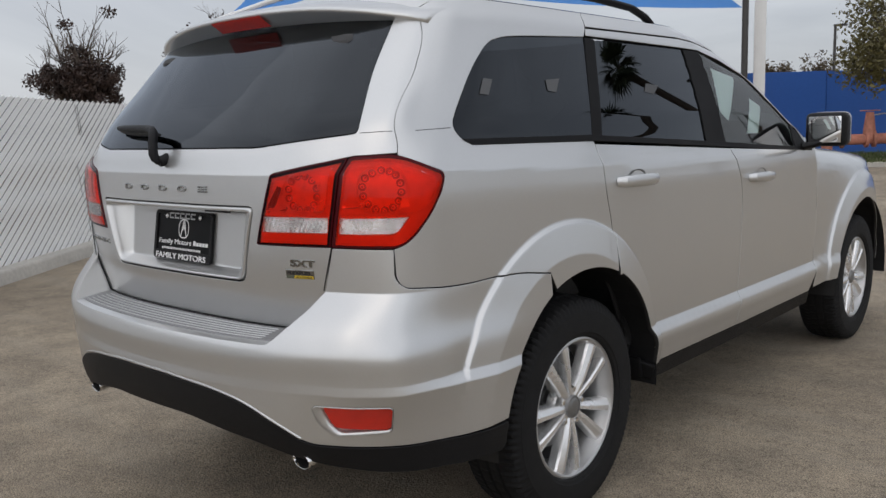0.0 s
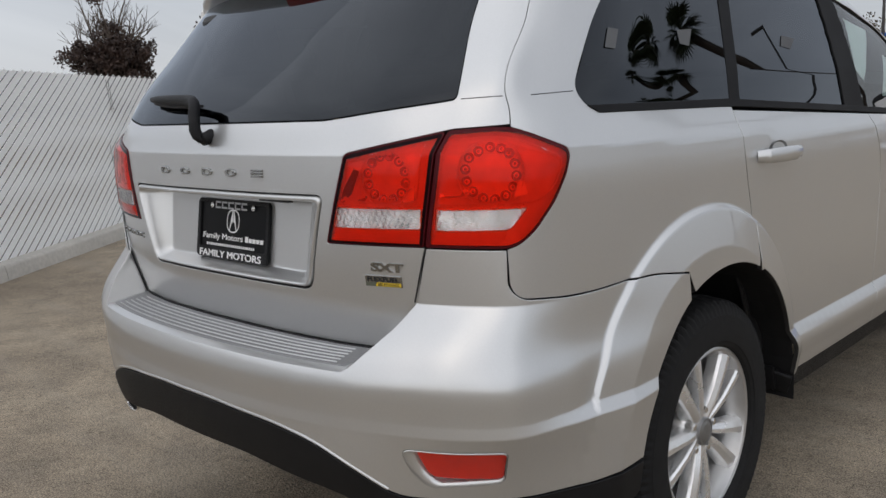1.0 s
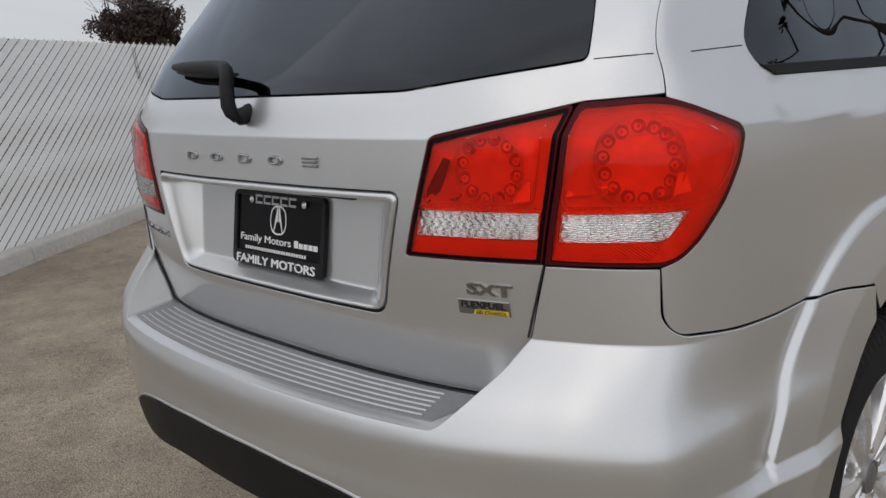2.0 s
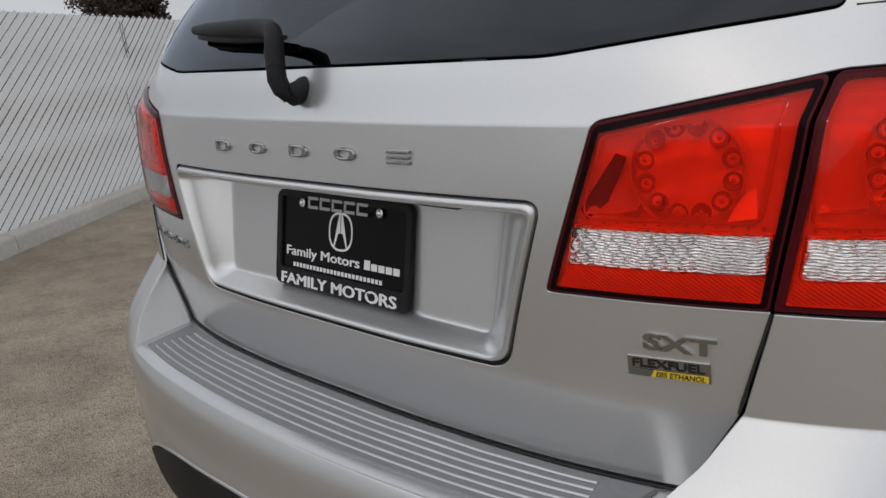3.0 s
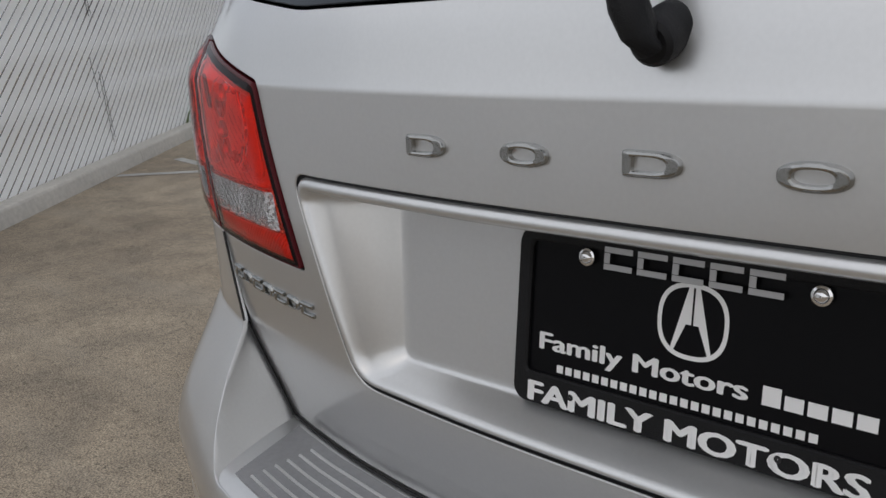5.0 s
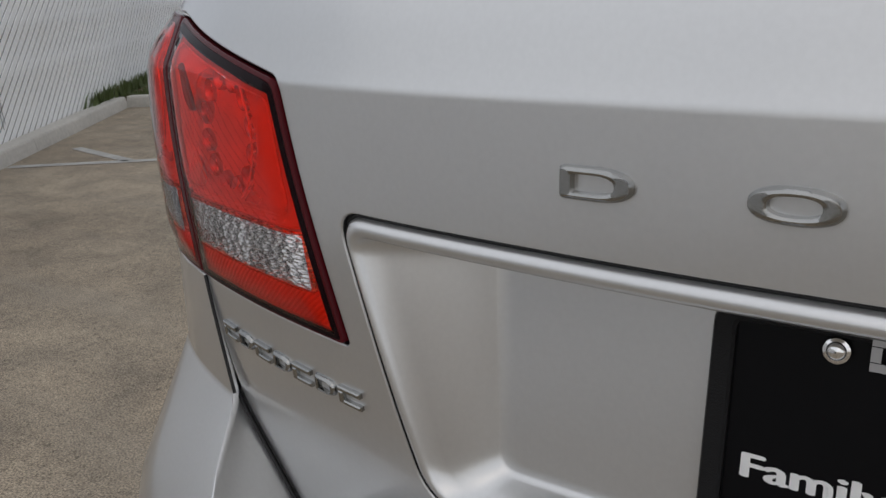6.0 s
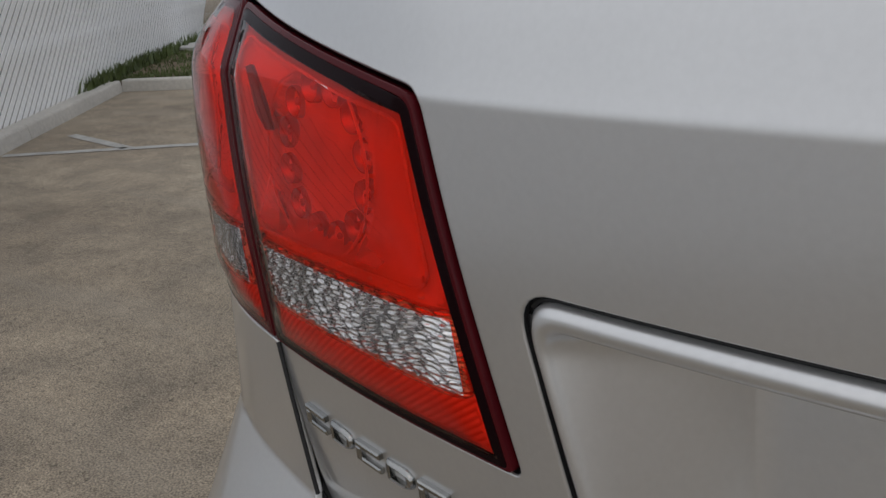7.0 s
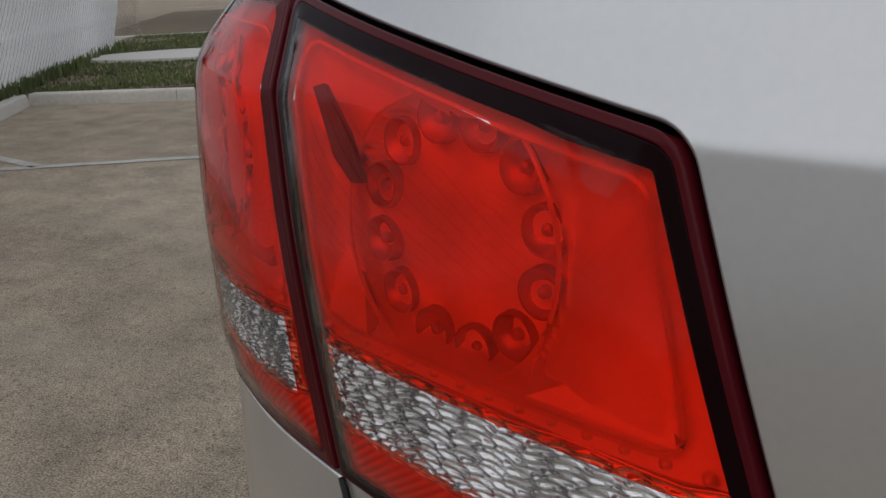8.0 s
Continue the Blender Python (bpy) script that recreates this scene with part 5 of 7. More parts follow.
# ---- tail lamps ----
def edge_gap(loop):
    """Distance of points to a closed loop, as a function."""
    a = loop
    b = np.roll(loop, -1, 0)

    def dist(u, z):
        p = np.stack([u, z], 1)
        best = np.full(len(p), 9.0)
        for s, e in zip(a, b):
            d = e - s
            t = np.clip(((p - s) @ d) / max(d @ d, 1e-12), 0, 1)
            best = np.minimum(best, np.linalg.norm(p - (s + t[:, None] * d), axis=1))
        return best
    return dist


def dish(uc, zc, radius, chamber):
    """Inner reflector: a chamber sunk behind a flat rim, a round bowl in it with a sharp edge, slanting facets beside the bowl."""
    gap = edge_gap(chamber)

    def f(u, z):
        deep = smooth01(gap(u, z) / 0.0045) * inside(np.stack([u, z], 1), chamber)
        r = np.hypot(u - uc, z - zc)
        h = -0.0075 * deep
        h = h - deep * 0.0060 * smooth01((radius - r) / 0.0030) + 0.0020 * deep * np.exp(-((r - radius) / 0.0016) ** 2)
        ang = np.arctan2(z - zc, u - uc)
        h = h + deep * 0.0020 * np.exp(-(r / (radius * 0.42)) ** 2) + deep * 0.0012 * np.sin(7 * ang + 1.0) * np.exp(-((r - radius * 0.74) / 0.012) ** 2)
        out = deep * smooth01((r - radius - 0.002) / 0.006)
        wedge = np.maximum(0.0, (u - uc) * 0.55 - (z - zc) * 0.83 - radius * 0.95)
        wedge2 = np.maximum(0.0, -(u - uc) * 0.80 - (z - zc) * 0.60 - radius * 0.90)
        return h + out * (0.0022 * np.sin((u - uc) * 60 + (z - zc) * 34) + 0.22 * wedge + 0.22 * wedge2)
    return f


def ripple(u, z):
    """Clear band of small pillow lenses in staggered, slightly wavy rows."""
    q = z / 0.0032 + 0.45 * np.sin(u * 63) + 0.2 * np.sin(u * 171)
    row = np.floor(q)
    fz = 2 * (q - row) - 1
    p = u / 0.0140 + 0.5 * (row % 2) + 0.21 * np.sin(row * 2.3)
    fu = 2 * (p - np.floor(p)) - 1
    return 0.0036 - 0.0024 * np.sqrt(np.maximum(0.0, 1 - 0.92 * fz**2)) - 0.0014 * (1 - fu**2)


def ribs(u, z):
    return 0.0007 * np.sin((u * 0.75 + z) * 2 * math.pi / 0.0048)


def shrink(poly, ds):
    """Moves each side of a polygon (u, z, radius) inwards by its own distance."""
    p = np.array([q[:2] for q in poly])
    n = len(p)
    turn = 1.0 if area2(p) > 0 else -1.0
    lines = []
    for i in range(n):
        d = p[(i + 1) % n] - p[i]
        d /= np.linalg.norm(d)
        lines.append((p[i] + turn * ds[i] * np.array([-d[1], d[0]]), d))
    out = []
    for i in range(n):
        (a, da), (b, db) = lines[i - 1], lines[i]
        t = np.linalg.solve(np.stack([da, -db], 1), b - a)[0]
        out.append((*(a + da * t), poly[i][2]))
    return out


inner_out = u_of(lamp_in)
inner_out = [(u, z, r) for (u, z, _), r in zip(inner_out, (0.006, 0.010, 0.012, 0.004))]
outer_out = u_of([("r", 0.6395, 0.966, 0.004), ("r", 0.6748, 1.194, 0.010), ("r", 0.772, 1.199, 0.05), ("s", 0.303, 1.147, 0.03), ("s", 0.286, 1.102, 0.02), ("s", 0.251, 1.047, 0.03),
                  ("s", 0.206, 0.994, 0.03), ("s", 0.177, 0.971, 0.02), ("r", 0.782, 0.963, 0.01)])
LAMPS = {
    "inner": dict(out=inner_out,
                  red=[(0.458, 1.055, 0.014), (0.480, 1.138, 0.006), (0.656, 1.172, 0.012), (0.638, 1.055, 0.016)],
                  band=[(0.4375, 1.002, 0.003), (0.4455, 1.0435, 0.003), (0.647, 1.0435, 0.002), (0.642, 1.003, 0.002)],
                  low=[(0.4300, 0.9750, 0.003), (0.4370, 0.9995, 0.002), (0.640, 1.000, 0.002), (0.634, 0.9750, 0.003)],
                  edge=[0.0090, 0.0105, 0.0090, 0.006], bowl=(0.566, 1.104, 0.056), leds=12),
    "outer": dict(out=outer_out,
                  red=[(0.679, 1.053, 0.010), (0.697, 1.174, 0.012), (0.818, 1.179, 0.05), (0.945, 1.133, 0.03), (0.932, 1.092, 0.02), (0.888, 1.053, 0.03)],
                  band=[(0.6735, 1.001, 0.002), (0.679, 1.0425, 0.002), (0.856, 1.0425, 0.004), (0.820, 1.001, 0.012)],
                  low=[(0.664, 0.9750, 0.003), (0.669, 0.9985, 0.002), (0.816, 0.9985, 0.004), (0.802, 0.9750, 0.006)],
                  edge=[0.009, 0.008, 0.007, 0.005, 0.005, 0.005, 0.005, 0.005, 0.006], bowl=(0.790, 1.112, 0.066), leds=14),
}
for mir in (False, True):
    for which, L in LAMPS.items():
        sg = -1 if mir else 1
        loop = inset(rounded(L["out"], 0.006), 0.0016)
        near = edge_gap(loop)

        def pillow(u, z, near=near):
            return 0.0050 * smooth01(near(u, z) / 0.030)

        L["frame"] = [(u, z, 0.6 * r) for u, z, r in shrink(L["out"], [0.5 * d for d in L["edge"]])]
        L["field"] = [(u, z, 0.2 * r if which == "inner" else r) for u, z, r in shrink(L["out"], L["edge"])]
        lamp = panel("tail_lamp", BODY, L["out"], M_LAMPBLACK, None, "red tail lamp with a dark maroon border, unlit", gap=0.0016, lift=0.003, depth=0.045, cu=0.012, cz=0.012,
                     holes=[L["frame"]], hole_depth=0.002, relief=pillow, mirror=mir, step=0.006, roll=0.001)
        on_car(lamp)

        def sub(name, region, material, lift, label="", relief=pillow, **kw):
            ob = panel(name, BODY, L[region], material, None, label, lift=lift, relief=relief, mirror=mir, **kw)
            ob.parent = lamp
            return ob

        sub("dark_frame", "frame", M_LAMPFRAME if which == "inner" else M_LAMPBLACK, 0.003, "near-black band inside the border", gap=-0.0004, holes=[L["field"]], hole_depth=0.002, depth=0.002, cu=0.012, cz=0.012, step=0.006, roll=0.0005)
        sub("lens", "field", M_REDLENS, 0.003, "glossy red lens", gap=-0.0004, holes=[L["band"]], hole_depth=0.001, cu=0.012, cz=0.012, depth=0.001, step=0.006, roll=0.0004)
        sub("clear_lens", "band", M_CLEARLENS, 0.003, "clear reversing lamp lens", gap=-0.0002, cu=0.012, cz=0.012, depth=0.001, step=0.006, roll=0.0004)
        uc, zc, rad = L["bowl"]
        bowl = dish(uc, zc, rad, rounded(L["red"], 0.004))
        sub("reflector", "field", M_LAMPRED, -0.002, "", relief=lambda u, z: pillow(u, z) + bowl(u, z), gap=-0.002, cu=0.0026, cz=0.0026, depth=0.002, tilt=0.60)
        # side walls of the lamp chamber
        wall = sub("chamber", "field", M_LAMPRED, 0.0, "", gap=-0.0008, cu=0.05, cz=0.05, depth=0.018, step=0.006)
        bm = bmesh.new()
        bm.from_mesh(wall.data)
        bmesh.ops.delete(bm, geom=[f for f in bm.faces if len(f.verts) == 3], context="FACES")
        bm.to_mesh(wall.data)
        bm.free()
        sub("prism_band", "band", M_PRISM, 0.0, "fluted clear prism band", relief=lambda u, z: pillow(u, z) + ripple(u, z) - 0.0014, gap=-0.001, cu=0.0018, cz=0.0008, depth=0.003)
        sub("reflex_band", "low", M_REDREFL2, 0.0, "ribbed red reflex strip", relief=lambda u, z: pillow(u, z) + ribs(u, z) - 0.002, gap=-0.001, cu=0.0014, cz=0.0014, depth=0.003)
        # row of small beads over the clear band
        (ua, za, _), (ub, zb, _) = L["band"][1], L["band"][2]
        bm = bmesh.new()
        for k in range(14):
            t = (k + 0.5) / 14
            uu, zz = ua + (ub - ua) * t, za + (zb - za) * t + 0.0065
            c, nn = BODY.at(sg * uu, zz)[0], BODY.normal(sg * uu, zz)[0]
            m = Matrix.Translation(Vector(c + nn * 0.0025)) @ Vector(nn).to_track_quat("Z", "Y").to_matrix().to_4x4()
            add_revolve(bm, [(0.0003, 0.0026), (0.0014, 0.0020), (0.0026, 0.0)], 10, m)
        part("bead_row", bm, M_LAMPRED, lamp)
        # ring of small light cups round the bowl
        for k in range(L["leds"]):
            a = 2 * math.pi * k / L["leds"] + 0.3
            uu, zz = uc + rad * 0.80 * math.cos(a), zc + rad * 0.80 * math.sin(a)
            c = BODY.at(sg * uu, zz)[0]
            nn = BODY.normal(sg * uu, zz)[0]
            m = Matrix.Translation(Vector(c + nn * -0.0105)) @ Vector(nn).to_track_quat("Z", "Y").to_matrix().to_4x4()
            bm = bmesh.new()
            add_revolve(bm, [(0.0001, 0.0030), (0.0022, 0.0022), (0.0028, -0.0010), (0.0062, 0.0000), (0.0088, 0.0042), (0.0096, 0.0042), (0.0102, -0.002)], 18, m)
            part("light_cup", bm, M_CUP, lamp, angle=50)
        # moulded edges of the chamber and of the bowl
        for loop2, lift2, thick in ((inset(rounded(L["red"], 0.006), -0.0006), 0.0012, 0.0011), (np.array([(uc + rad * math.cos(t), zc + rad * math.sin(t)) for t in np.linspace(0, 2 * math.pi, 64)[:-1]]), -0.0048, 0.0010)):
            bm = bmesh.new()
            q = np.vstack([loop2, loop2[:1]]) * [sg, 1]
            P = BODY.at(q[:, 0], q[:, 1]) + BODY.normal(q[:, 0], q[:, 1]) * (lift2 + pillow(q[:, 0] * sg, q[:, 1]))[:, None]
            add_tube(bm, P, thick, 5, False)
            part("moulded_edge", bm, M_LAMPRED, lamp)
        # slanting bright plates added beside the bowl, standing for sky glints on the reflector
        for quad in (((uc - 0.104, zc - 0.046), (uc - 0.047, zc - 0.046), (uc - 0.044, zc - 0.034), (uc - 0.092, zc - 0.022)),
                     ((uc + 0.040, zc - 0.048), (uc + 0.068, zc - 0.044), (uc + 0.066, zc - 0.016), (uc + 0.054, zc - 0.020))):
            V = []
            for (uu, zz), lf in zip(quad, (0.0060, 0.0060, -0.0050, -0.0050)):
                V.append(BODY.at(sg * uu, zz)[0] + BODY.normal(sg * uu, zz)[0] * lf)
            for (uu, zz) in quad[:2]:
                V.append(BODY.at(sg * uu, zz)[0] - BODY.normal(sg * uu, zz)[0] * 0.012)
            F = [[0, 1, 2, 3], [0, 4, 5, 1], [1, 5, 2], [0, 3, 4]]
            mesh_object("facet", V, F if sg > 0 else [f[::-1] for f in F], M_GLINT, lamp, "", smooth=False)
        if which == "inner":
            # brown plate put in as shade: upper outer corner left, lower inner right
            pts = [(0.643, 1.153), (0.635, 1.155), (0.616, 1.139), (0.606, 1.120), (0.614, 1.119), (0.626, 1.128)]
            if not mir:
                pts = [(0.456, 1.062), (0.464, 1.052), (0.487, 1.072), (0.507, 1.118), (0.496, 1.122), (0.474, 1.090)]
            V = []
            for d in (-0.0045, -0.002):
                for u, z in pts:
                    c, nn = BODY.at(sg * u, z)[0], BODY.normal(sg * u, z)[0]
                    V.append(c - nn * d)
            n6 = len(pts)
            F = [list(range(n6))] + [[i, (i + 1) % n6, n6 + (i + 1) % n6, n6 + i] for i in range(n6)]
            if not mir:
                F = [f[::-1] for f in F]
            sh = mesh_object("shade", V, F, M_SHADEPATCH, None, "", smooth=False)
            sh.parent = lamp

# ---- number plate and badges ----
PL_C = Vector((-0.001, 0.0425, 0.9595))
PL_T = math.atan2(0.023, 0.146)


def plate_place(a, b, h=0.0):
    """a to the right, b up from the plate's middle, h towards the viewer."""
    return Vector((PL_C.x + a, PL_C.y + b * math.sin(PL_T) - h * math.cos(PL_T), PL_C.z + b * math.cos(PL_T) + h * math.sin(PL_T)))


def round_rect(w, h, r, n=7, cx=0.0, cy=0.0):
    out = []
    for sx, sy, a0 in ((1, 1, 0), (-1, 1, 90), (-1, -1, 180), (1, -1, 270)):
        for k in range(n):
            a = radians(a0 + 90 * k / (n - 1))
            out.append((cx + sx * (w / 2 - r) + r * math.cos(a), cy + sy * (h / 2 - r) + r * math.sin(a)))
    return out


plate = empty("number_plate", (0, 0, 0), None, "black dealer plate with white print in a black plastic frame")
plate.parent = liftgate
bm = bmesh.new()
add_prism(bm, round_rect(0.302, 0.142, 0.012), 0.0015, plate_place)
part("plate", bm, M_PLATE, plate)
# frame: a rounded ring, wider along the bottom
bm = bmesh.new()
o, i_ = round_rect(0.313, 0.150, 0.013), round_rect(0.287, 0.112, 0.005, cy=0.0085)
rings = []
for pts, h in ((o, -0.002), (o, 0.004), ([(x * 0.992, y * 0.984) for x, y in o], 0.0062), ([(x * 1.012, 0.0085 + (y - 0.0085) * 1.03) for x, y in i_], 0.0062), (i_, 0.0045), (i_, 0.0012)):
    rings.append([bm.verts.new(plate_place(a, b, h)) for a, b in pts])
for r0, r1 in zip(rings, rings[1:]):
    for k in range(len(o)):
        bm.faces.new((r0[k], r0[(k + 1) % len(o)], r1[(k + 1) % len(o)], r1[k]))
part("plate_frame", bm, M_PLASTIC, plate, "black plastic plate frame")


def on_plate(dx, dy, h):
    return lambda a, b, t=0.0: plate_place(a + dx, b + dy, h + t)


bm = bmesh.new()
for ox, oz in ((0, 0), (0.0009, 0), (-0.0009, 0), (0.0017, 0), (-0.0017, 0), (0, 0.0006), (0, -0.0006)):
    add_lettering(bm, "FAMILY MOTORS", 0.024, on_plate(-0.0035 + ox, -0.0715 + oz, 0.0066 + 0.00004 * (ox * 2 + oz * 3) / 0.0011), width=0.270)
part("frame_lettering", bm, M_WHITE, plate, "white lettering on the frame")
bm = bmesh.new()
for ox, oz in ((0, 0), (0.0006, 0), (-0.0006, 0), (0.0012, 0), (-0.0012, 0), (0, 0.0004), (0, -0.0004)):
    add_lettering(bm, "Family Motors", 0.0205, on_plate(-0.0440 + ox, -0.0265 + oz, 0.0018 + 0.00004 * (ox * 2 + oz * 3) / 0.0004), width=0.178)
part("plate_lettering", bm, M_WHITE, plate, "white lettering on the plate")


def bars(name, spans, b0, b1, h, material, label=""):
    bm = bmesh.new()
    for a0, a1 in spans:
        add_prism(bm, [(a0, b0), (a1, b0), (a1, b1), (a0, b1)], 0.0003, lambda a, b, t=0.0: plate_place(a, b, h + t))
    part(name, bm, material, plate, label)


# names that are not spelt out: plain blocks of their size
bars("print_block", [(0.0560, 0.0690)], -0.0265, -0.0125, 0.0018, M_WHITE)
bars("print_block", [(0.0715 + 0.0157 * k, 0.0845 + 0.0157 * k) for k in range(4)], -0.0265, -0.0163, 0.0018, M_WHITE)
bars("print_line", [(-0.115 + 0.00853 * k, -0.1090 + 0.00853 * k) for k in range(25)], -0.0440, -0.0375, 0.0018, M_WHITE)
bm = bmesh.new()
for k in range(5):
    a0 = -0.0740 + 0.0288 * k
    for pts in ([(a0, 0.0505), (a0 + 0.0245, 0.0505), (a0 + 0.0245, 0.0550), (a0, 0.0550)], [(a0, 0.0640), (a0 + 0.0245, 0.0640), (a0 + 0.0245, 0.0685), (a0, 0.0685)],
                [(a0, 0.0555), (a0 + 0.005, 0.0555), (a0 + 0.005, 0.0635), (a0, 0.0635)]):
        add_prism(bm, pts, 0.0003, lambda a, b, t=0.0: plate_place(a, b, 0.0070 + t))
part("print_block", bm, M_SILVERPRINT, plate, "silver blocks")
# emblem: an oval ring with two slanting bars
bm = bmesh.new()
for k in range(40):
    a, b = 2 * math.pi * k / 40, 2 * math.pi * (k + 1) / 40
    ex = lambda t: math.copysign(abs(math.cos(t)) ** 0.8, math.cos(t))
    ey = lambda t: math.copysign(abs(math.sin(t)) ** 0.8, math.sin(t))
    q = [plate_place(0.0000 + 0.0285 * s * ex(t) * 0.98, 0.0215 + 0.0290 * s * ey(t), 0.0019) for t, s in ((a, 1.0), (b, 1.0), (b, 0.88), (a, 0.88))]
    bm.faces.new([bm.verts.new(p) for p in q])
for s in (-1, 1):
    q = [(s * 0.0008, 0.0475), (s * 0.0042, 0.0475), (s * 0.0160, 0.000), (s * 0.0135, -0.002), (s * 0.0050, 0.019), (s * 0.0008, 0.019)]
    bm.faces.new([bm.verts.new(plate_place(a, b, 0.0019)) for a, b in q])
part("emblem", bm, M_WHITE, plate, "white oval emblem")
for a in (-0.0905, 0.0895):
    bm = bmesh.new()
    mm = Matrix.Translation(plate_place(a, 0.0575, 0.004)) @ Vector((0, -math.cos(PL_T), math.sin(PL_T))).to_track_quat("Z", "Y").to_matrix().to_4x4()
    add_revolve(bm, [(0.0005, 0.0056), (0.0030, 0.0054), (0.0044, 0.0046), (0.0052, 0.0030), (0.0070, 0.0024), (0.0072, 0.0010)], 18, mm)
    part("plate_screw", bm, M_CHROME, plate, "zinc plate screw")
for a in (-0.0975, 0.0725):
    bm = bmesh.new()
    mm = Matrix.Translation(plate_place(a, -0.0605, 0.0068)) @ Vector((0, -math.cos(PL_T), math.sin(PL_T))).to_track_quat("Z", "Y").to_matrix().to_4x4()
    add_revolve(bm, [(0.0003, 0.0002), (0.0026, 0.0002), (0.0028, -0.0002)], 18, mm)
    part("screw_hole", bm, M_GAP, plate)


def skin_place(x, z, lift=0.0, slope=0.0):
    """Lays flat things on the tail at (x, z): a to the right, b up."""
    def f(a, b, h=0.0):
        zz = z + b + a * slope
        u = BODY.rear(x + a, zz) if abs(x + a) > 1e-6 else 0.0
        p, n = BODY.at(u, zz)[0], BODY.normal(u, zz)[0]
        return Vector(p + n * (h + lift))
    return f


def ring_badge(bm, place, w, h, sides, depth, round_left, bevel=0.0014):
    """A chrome link: rounded block with a hole, bevelled; sides: width of its left, right and upper or lower limbs."""
    def shape(cut, k=0.0):
        l, r, v = (q * cut for q in sides)
        W, H, off = w / 2 - (l + r) / 2 - k, h / 2 - v - k, (l - r) / 2
        pts = []
        for j in range(36):
            t = 2 * math.pi * j / 36
            e = 0.16 if (math.cos(t) < 0 and not round_left) else 0.9
            pts.append((off + W * math.copysign(abs(math.cos(t)) ** e, math.cos(t)), H * math.copysign(abs(math.sin(t)) ** min(e, 0.75), math.sin(t))))
        return pts
    rs = [[bm.verts.new(place(a, b, hh)) for a, b in p] for p, hh in ((shape(0), -0.001), (shape(0), depth - 2 * bevel), (shape(0, bevel), depth - 0.4 * bevel), (shape(0.6), depth), (shape(1, -0.0004), depth - 0.5 * bevel), (shape(1), 0.0))]
    for r0, r1 in zip(rs, rs[1:]):
        for k in range(36):
            bm.faces.new((r0[k], r0[(k + 1) % 36], r1[(k + 1) % 36], r1[k]))


def bar(bm, place, a0, a1, b0, b1, depth, skew=0.0, bevel=0.001):
    lo = [(a0 - skew, b0), (a1 - skew, b0), (a1 + skew, b1), (a0 + skew, b1)]
    m0 = [bm.verts.new(place(a, b, -0.001)) for a, b in lo]
    m1 = [bm.verts.new(place(a, b, depth - bevel)) for a, b in lo]
    ca, cb = (a0 + a1) / 2, (b0 + b1) / 2
    m2 = [bm.verts.new(place(a + math.copysign(bevel, ca - a), b + math.copysign(bevel, cb - b), depth)) for a, b in lo]
    for r0, r1 in ((m0, m1), (m1, m2)):
        for k in range(4):
            bm.faces.new((r0[k], r0[(k + 1) % 4], r1[(k + 1) % 4], r1[k]))
    bm.faces.new(m2)


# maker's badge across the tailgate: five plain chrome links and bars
bx = [(-0.2020, False), (-0.1030, True), (-0.0010, False), (0.1005, True)]
for x, rl in bx:
    bm = bmesh.new()
    ring_badge(bm, skin_place(x, 1.1090), 0.0425, 0.0180, (0.0095, 0.0095, 0.0045) if rl else (0.0080, 0.0100, 0.0043), 0.0052, rl)
    part("badge", bm, M_BADGE, liftgate, "small chrome badge piece")
bm = bmesh.new()
for a0, a1, b0, b1 in ((-0.0205, 0.0205, -0.0088, -0.0045), (-0.0205, 0.0195, -0.0020, 0.0020), (-0.0205, 0.0205, 0.0045, 0.0088)):
    bar(bm, skin_place(0.2020, 1.1090), a0, a1, b0, b1, 0.0046)
part("badge", bm, M_BADGE, liftgate, "small chrome badge piece")
# model badge below the left lamp
for k in range(7):
    x = -0.594 + 0.0303 * k
    bm = bmesh.new()
    pl = skin_place(x, 0.9215)
    if k % 2:
        ring_badge(bm, pl, 0.0250, 0.0150, (0.0050, 0.0055, 0.0036), 0.0040, False)
    else:
        bar(bm, pl, -0.0125, 0.0125, 0.0030, 0.0072, 0.0040)
        bar(bm, pl, -0.0125, -0.0070, -0.0072, 0.0030, 0.0038)
        bar(bm, pl, -0.0070, 0.0125, -0.0072, -0.0035, 0.0040)
    part("model_badge", bm, M_BADGE, liftgate, "small chrome badge piece")
# trim badge under the right lamp
bm = bmesh.new()
pl = skin_place(0.5525, 0.9130, slope=-0.01)
add_lettering(bm, "SXT", 0.0245, lambda a, b, t=0.0: pl(a, b, t), depth=0.0040, width=0.074, bold=0.0010)
part("trim_badge", bm, M_BADGE, liftgate, "small chrome trim lettering")
# fuel badge
fp = skin_place(0.5400, 0.8915)
fuel = empty("fuel_badge", (0, 0, 0), None, "small chrome and yellow fuel badge")
fuel.parent = liftgate
bm = bmesh.new()
bar(bm, fp, -0.0425, 0.0425, -0.0120, 0.0120, 0.0030)
part("plaque", bm, M_BADGE, fuel)
bm = bmesh.new()
add_prism(bm, [(-0.018, -0.0108), (0.0405, -0.0108), (0.0405, -0.0028), (-0.014, -0.0028)], 0.0004, lambda a, b, t=0.0: fp(a, b, 0.0031 + t))
part("yellow_field", bm, M_YELLOW, fuel)
bm = bmesh.new()
add_prism(bm, [(-0.0405, -0.0108), (-0.0195, -0.0108), (-0.0155, -0.0028), (-0.0405, -0.0028)], 0.0004, lambda a, b, t=0.0: fp(a, b, 0.0031 + t))
part("green_field", bm, M_OLIVE, fuel)
bm = bmesh.new()
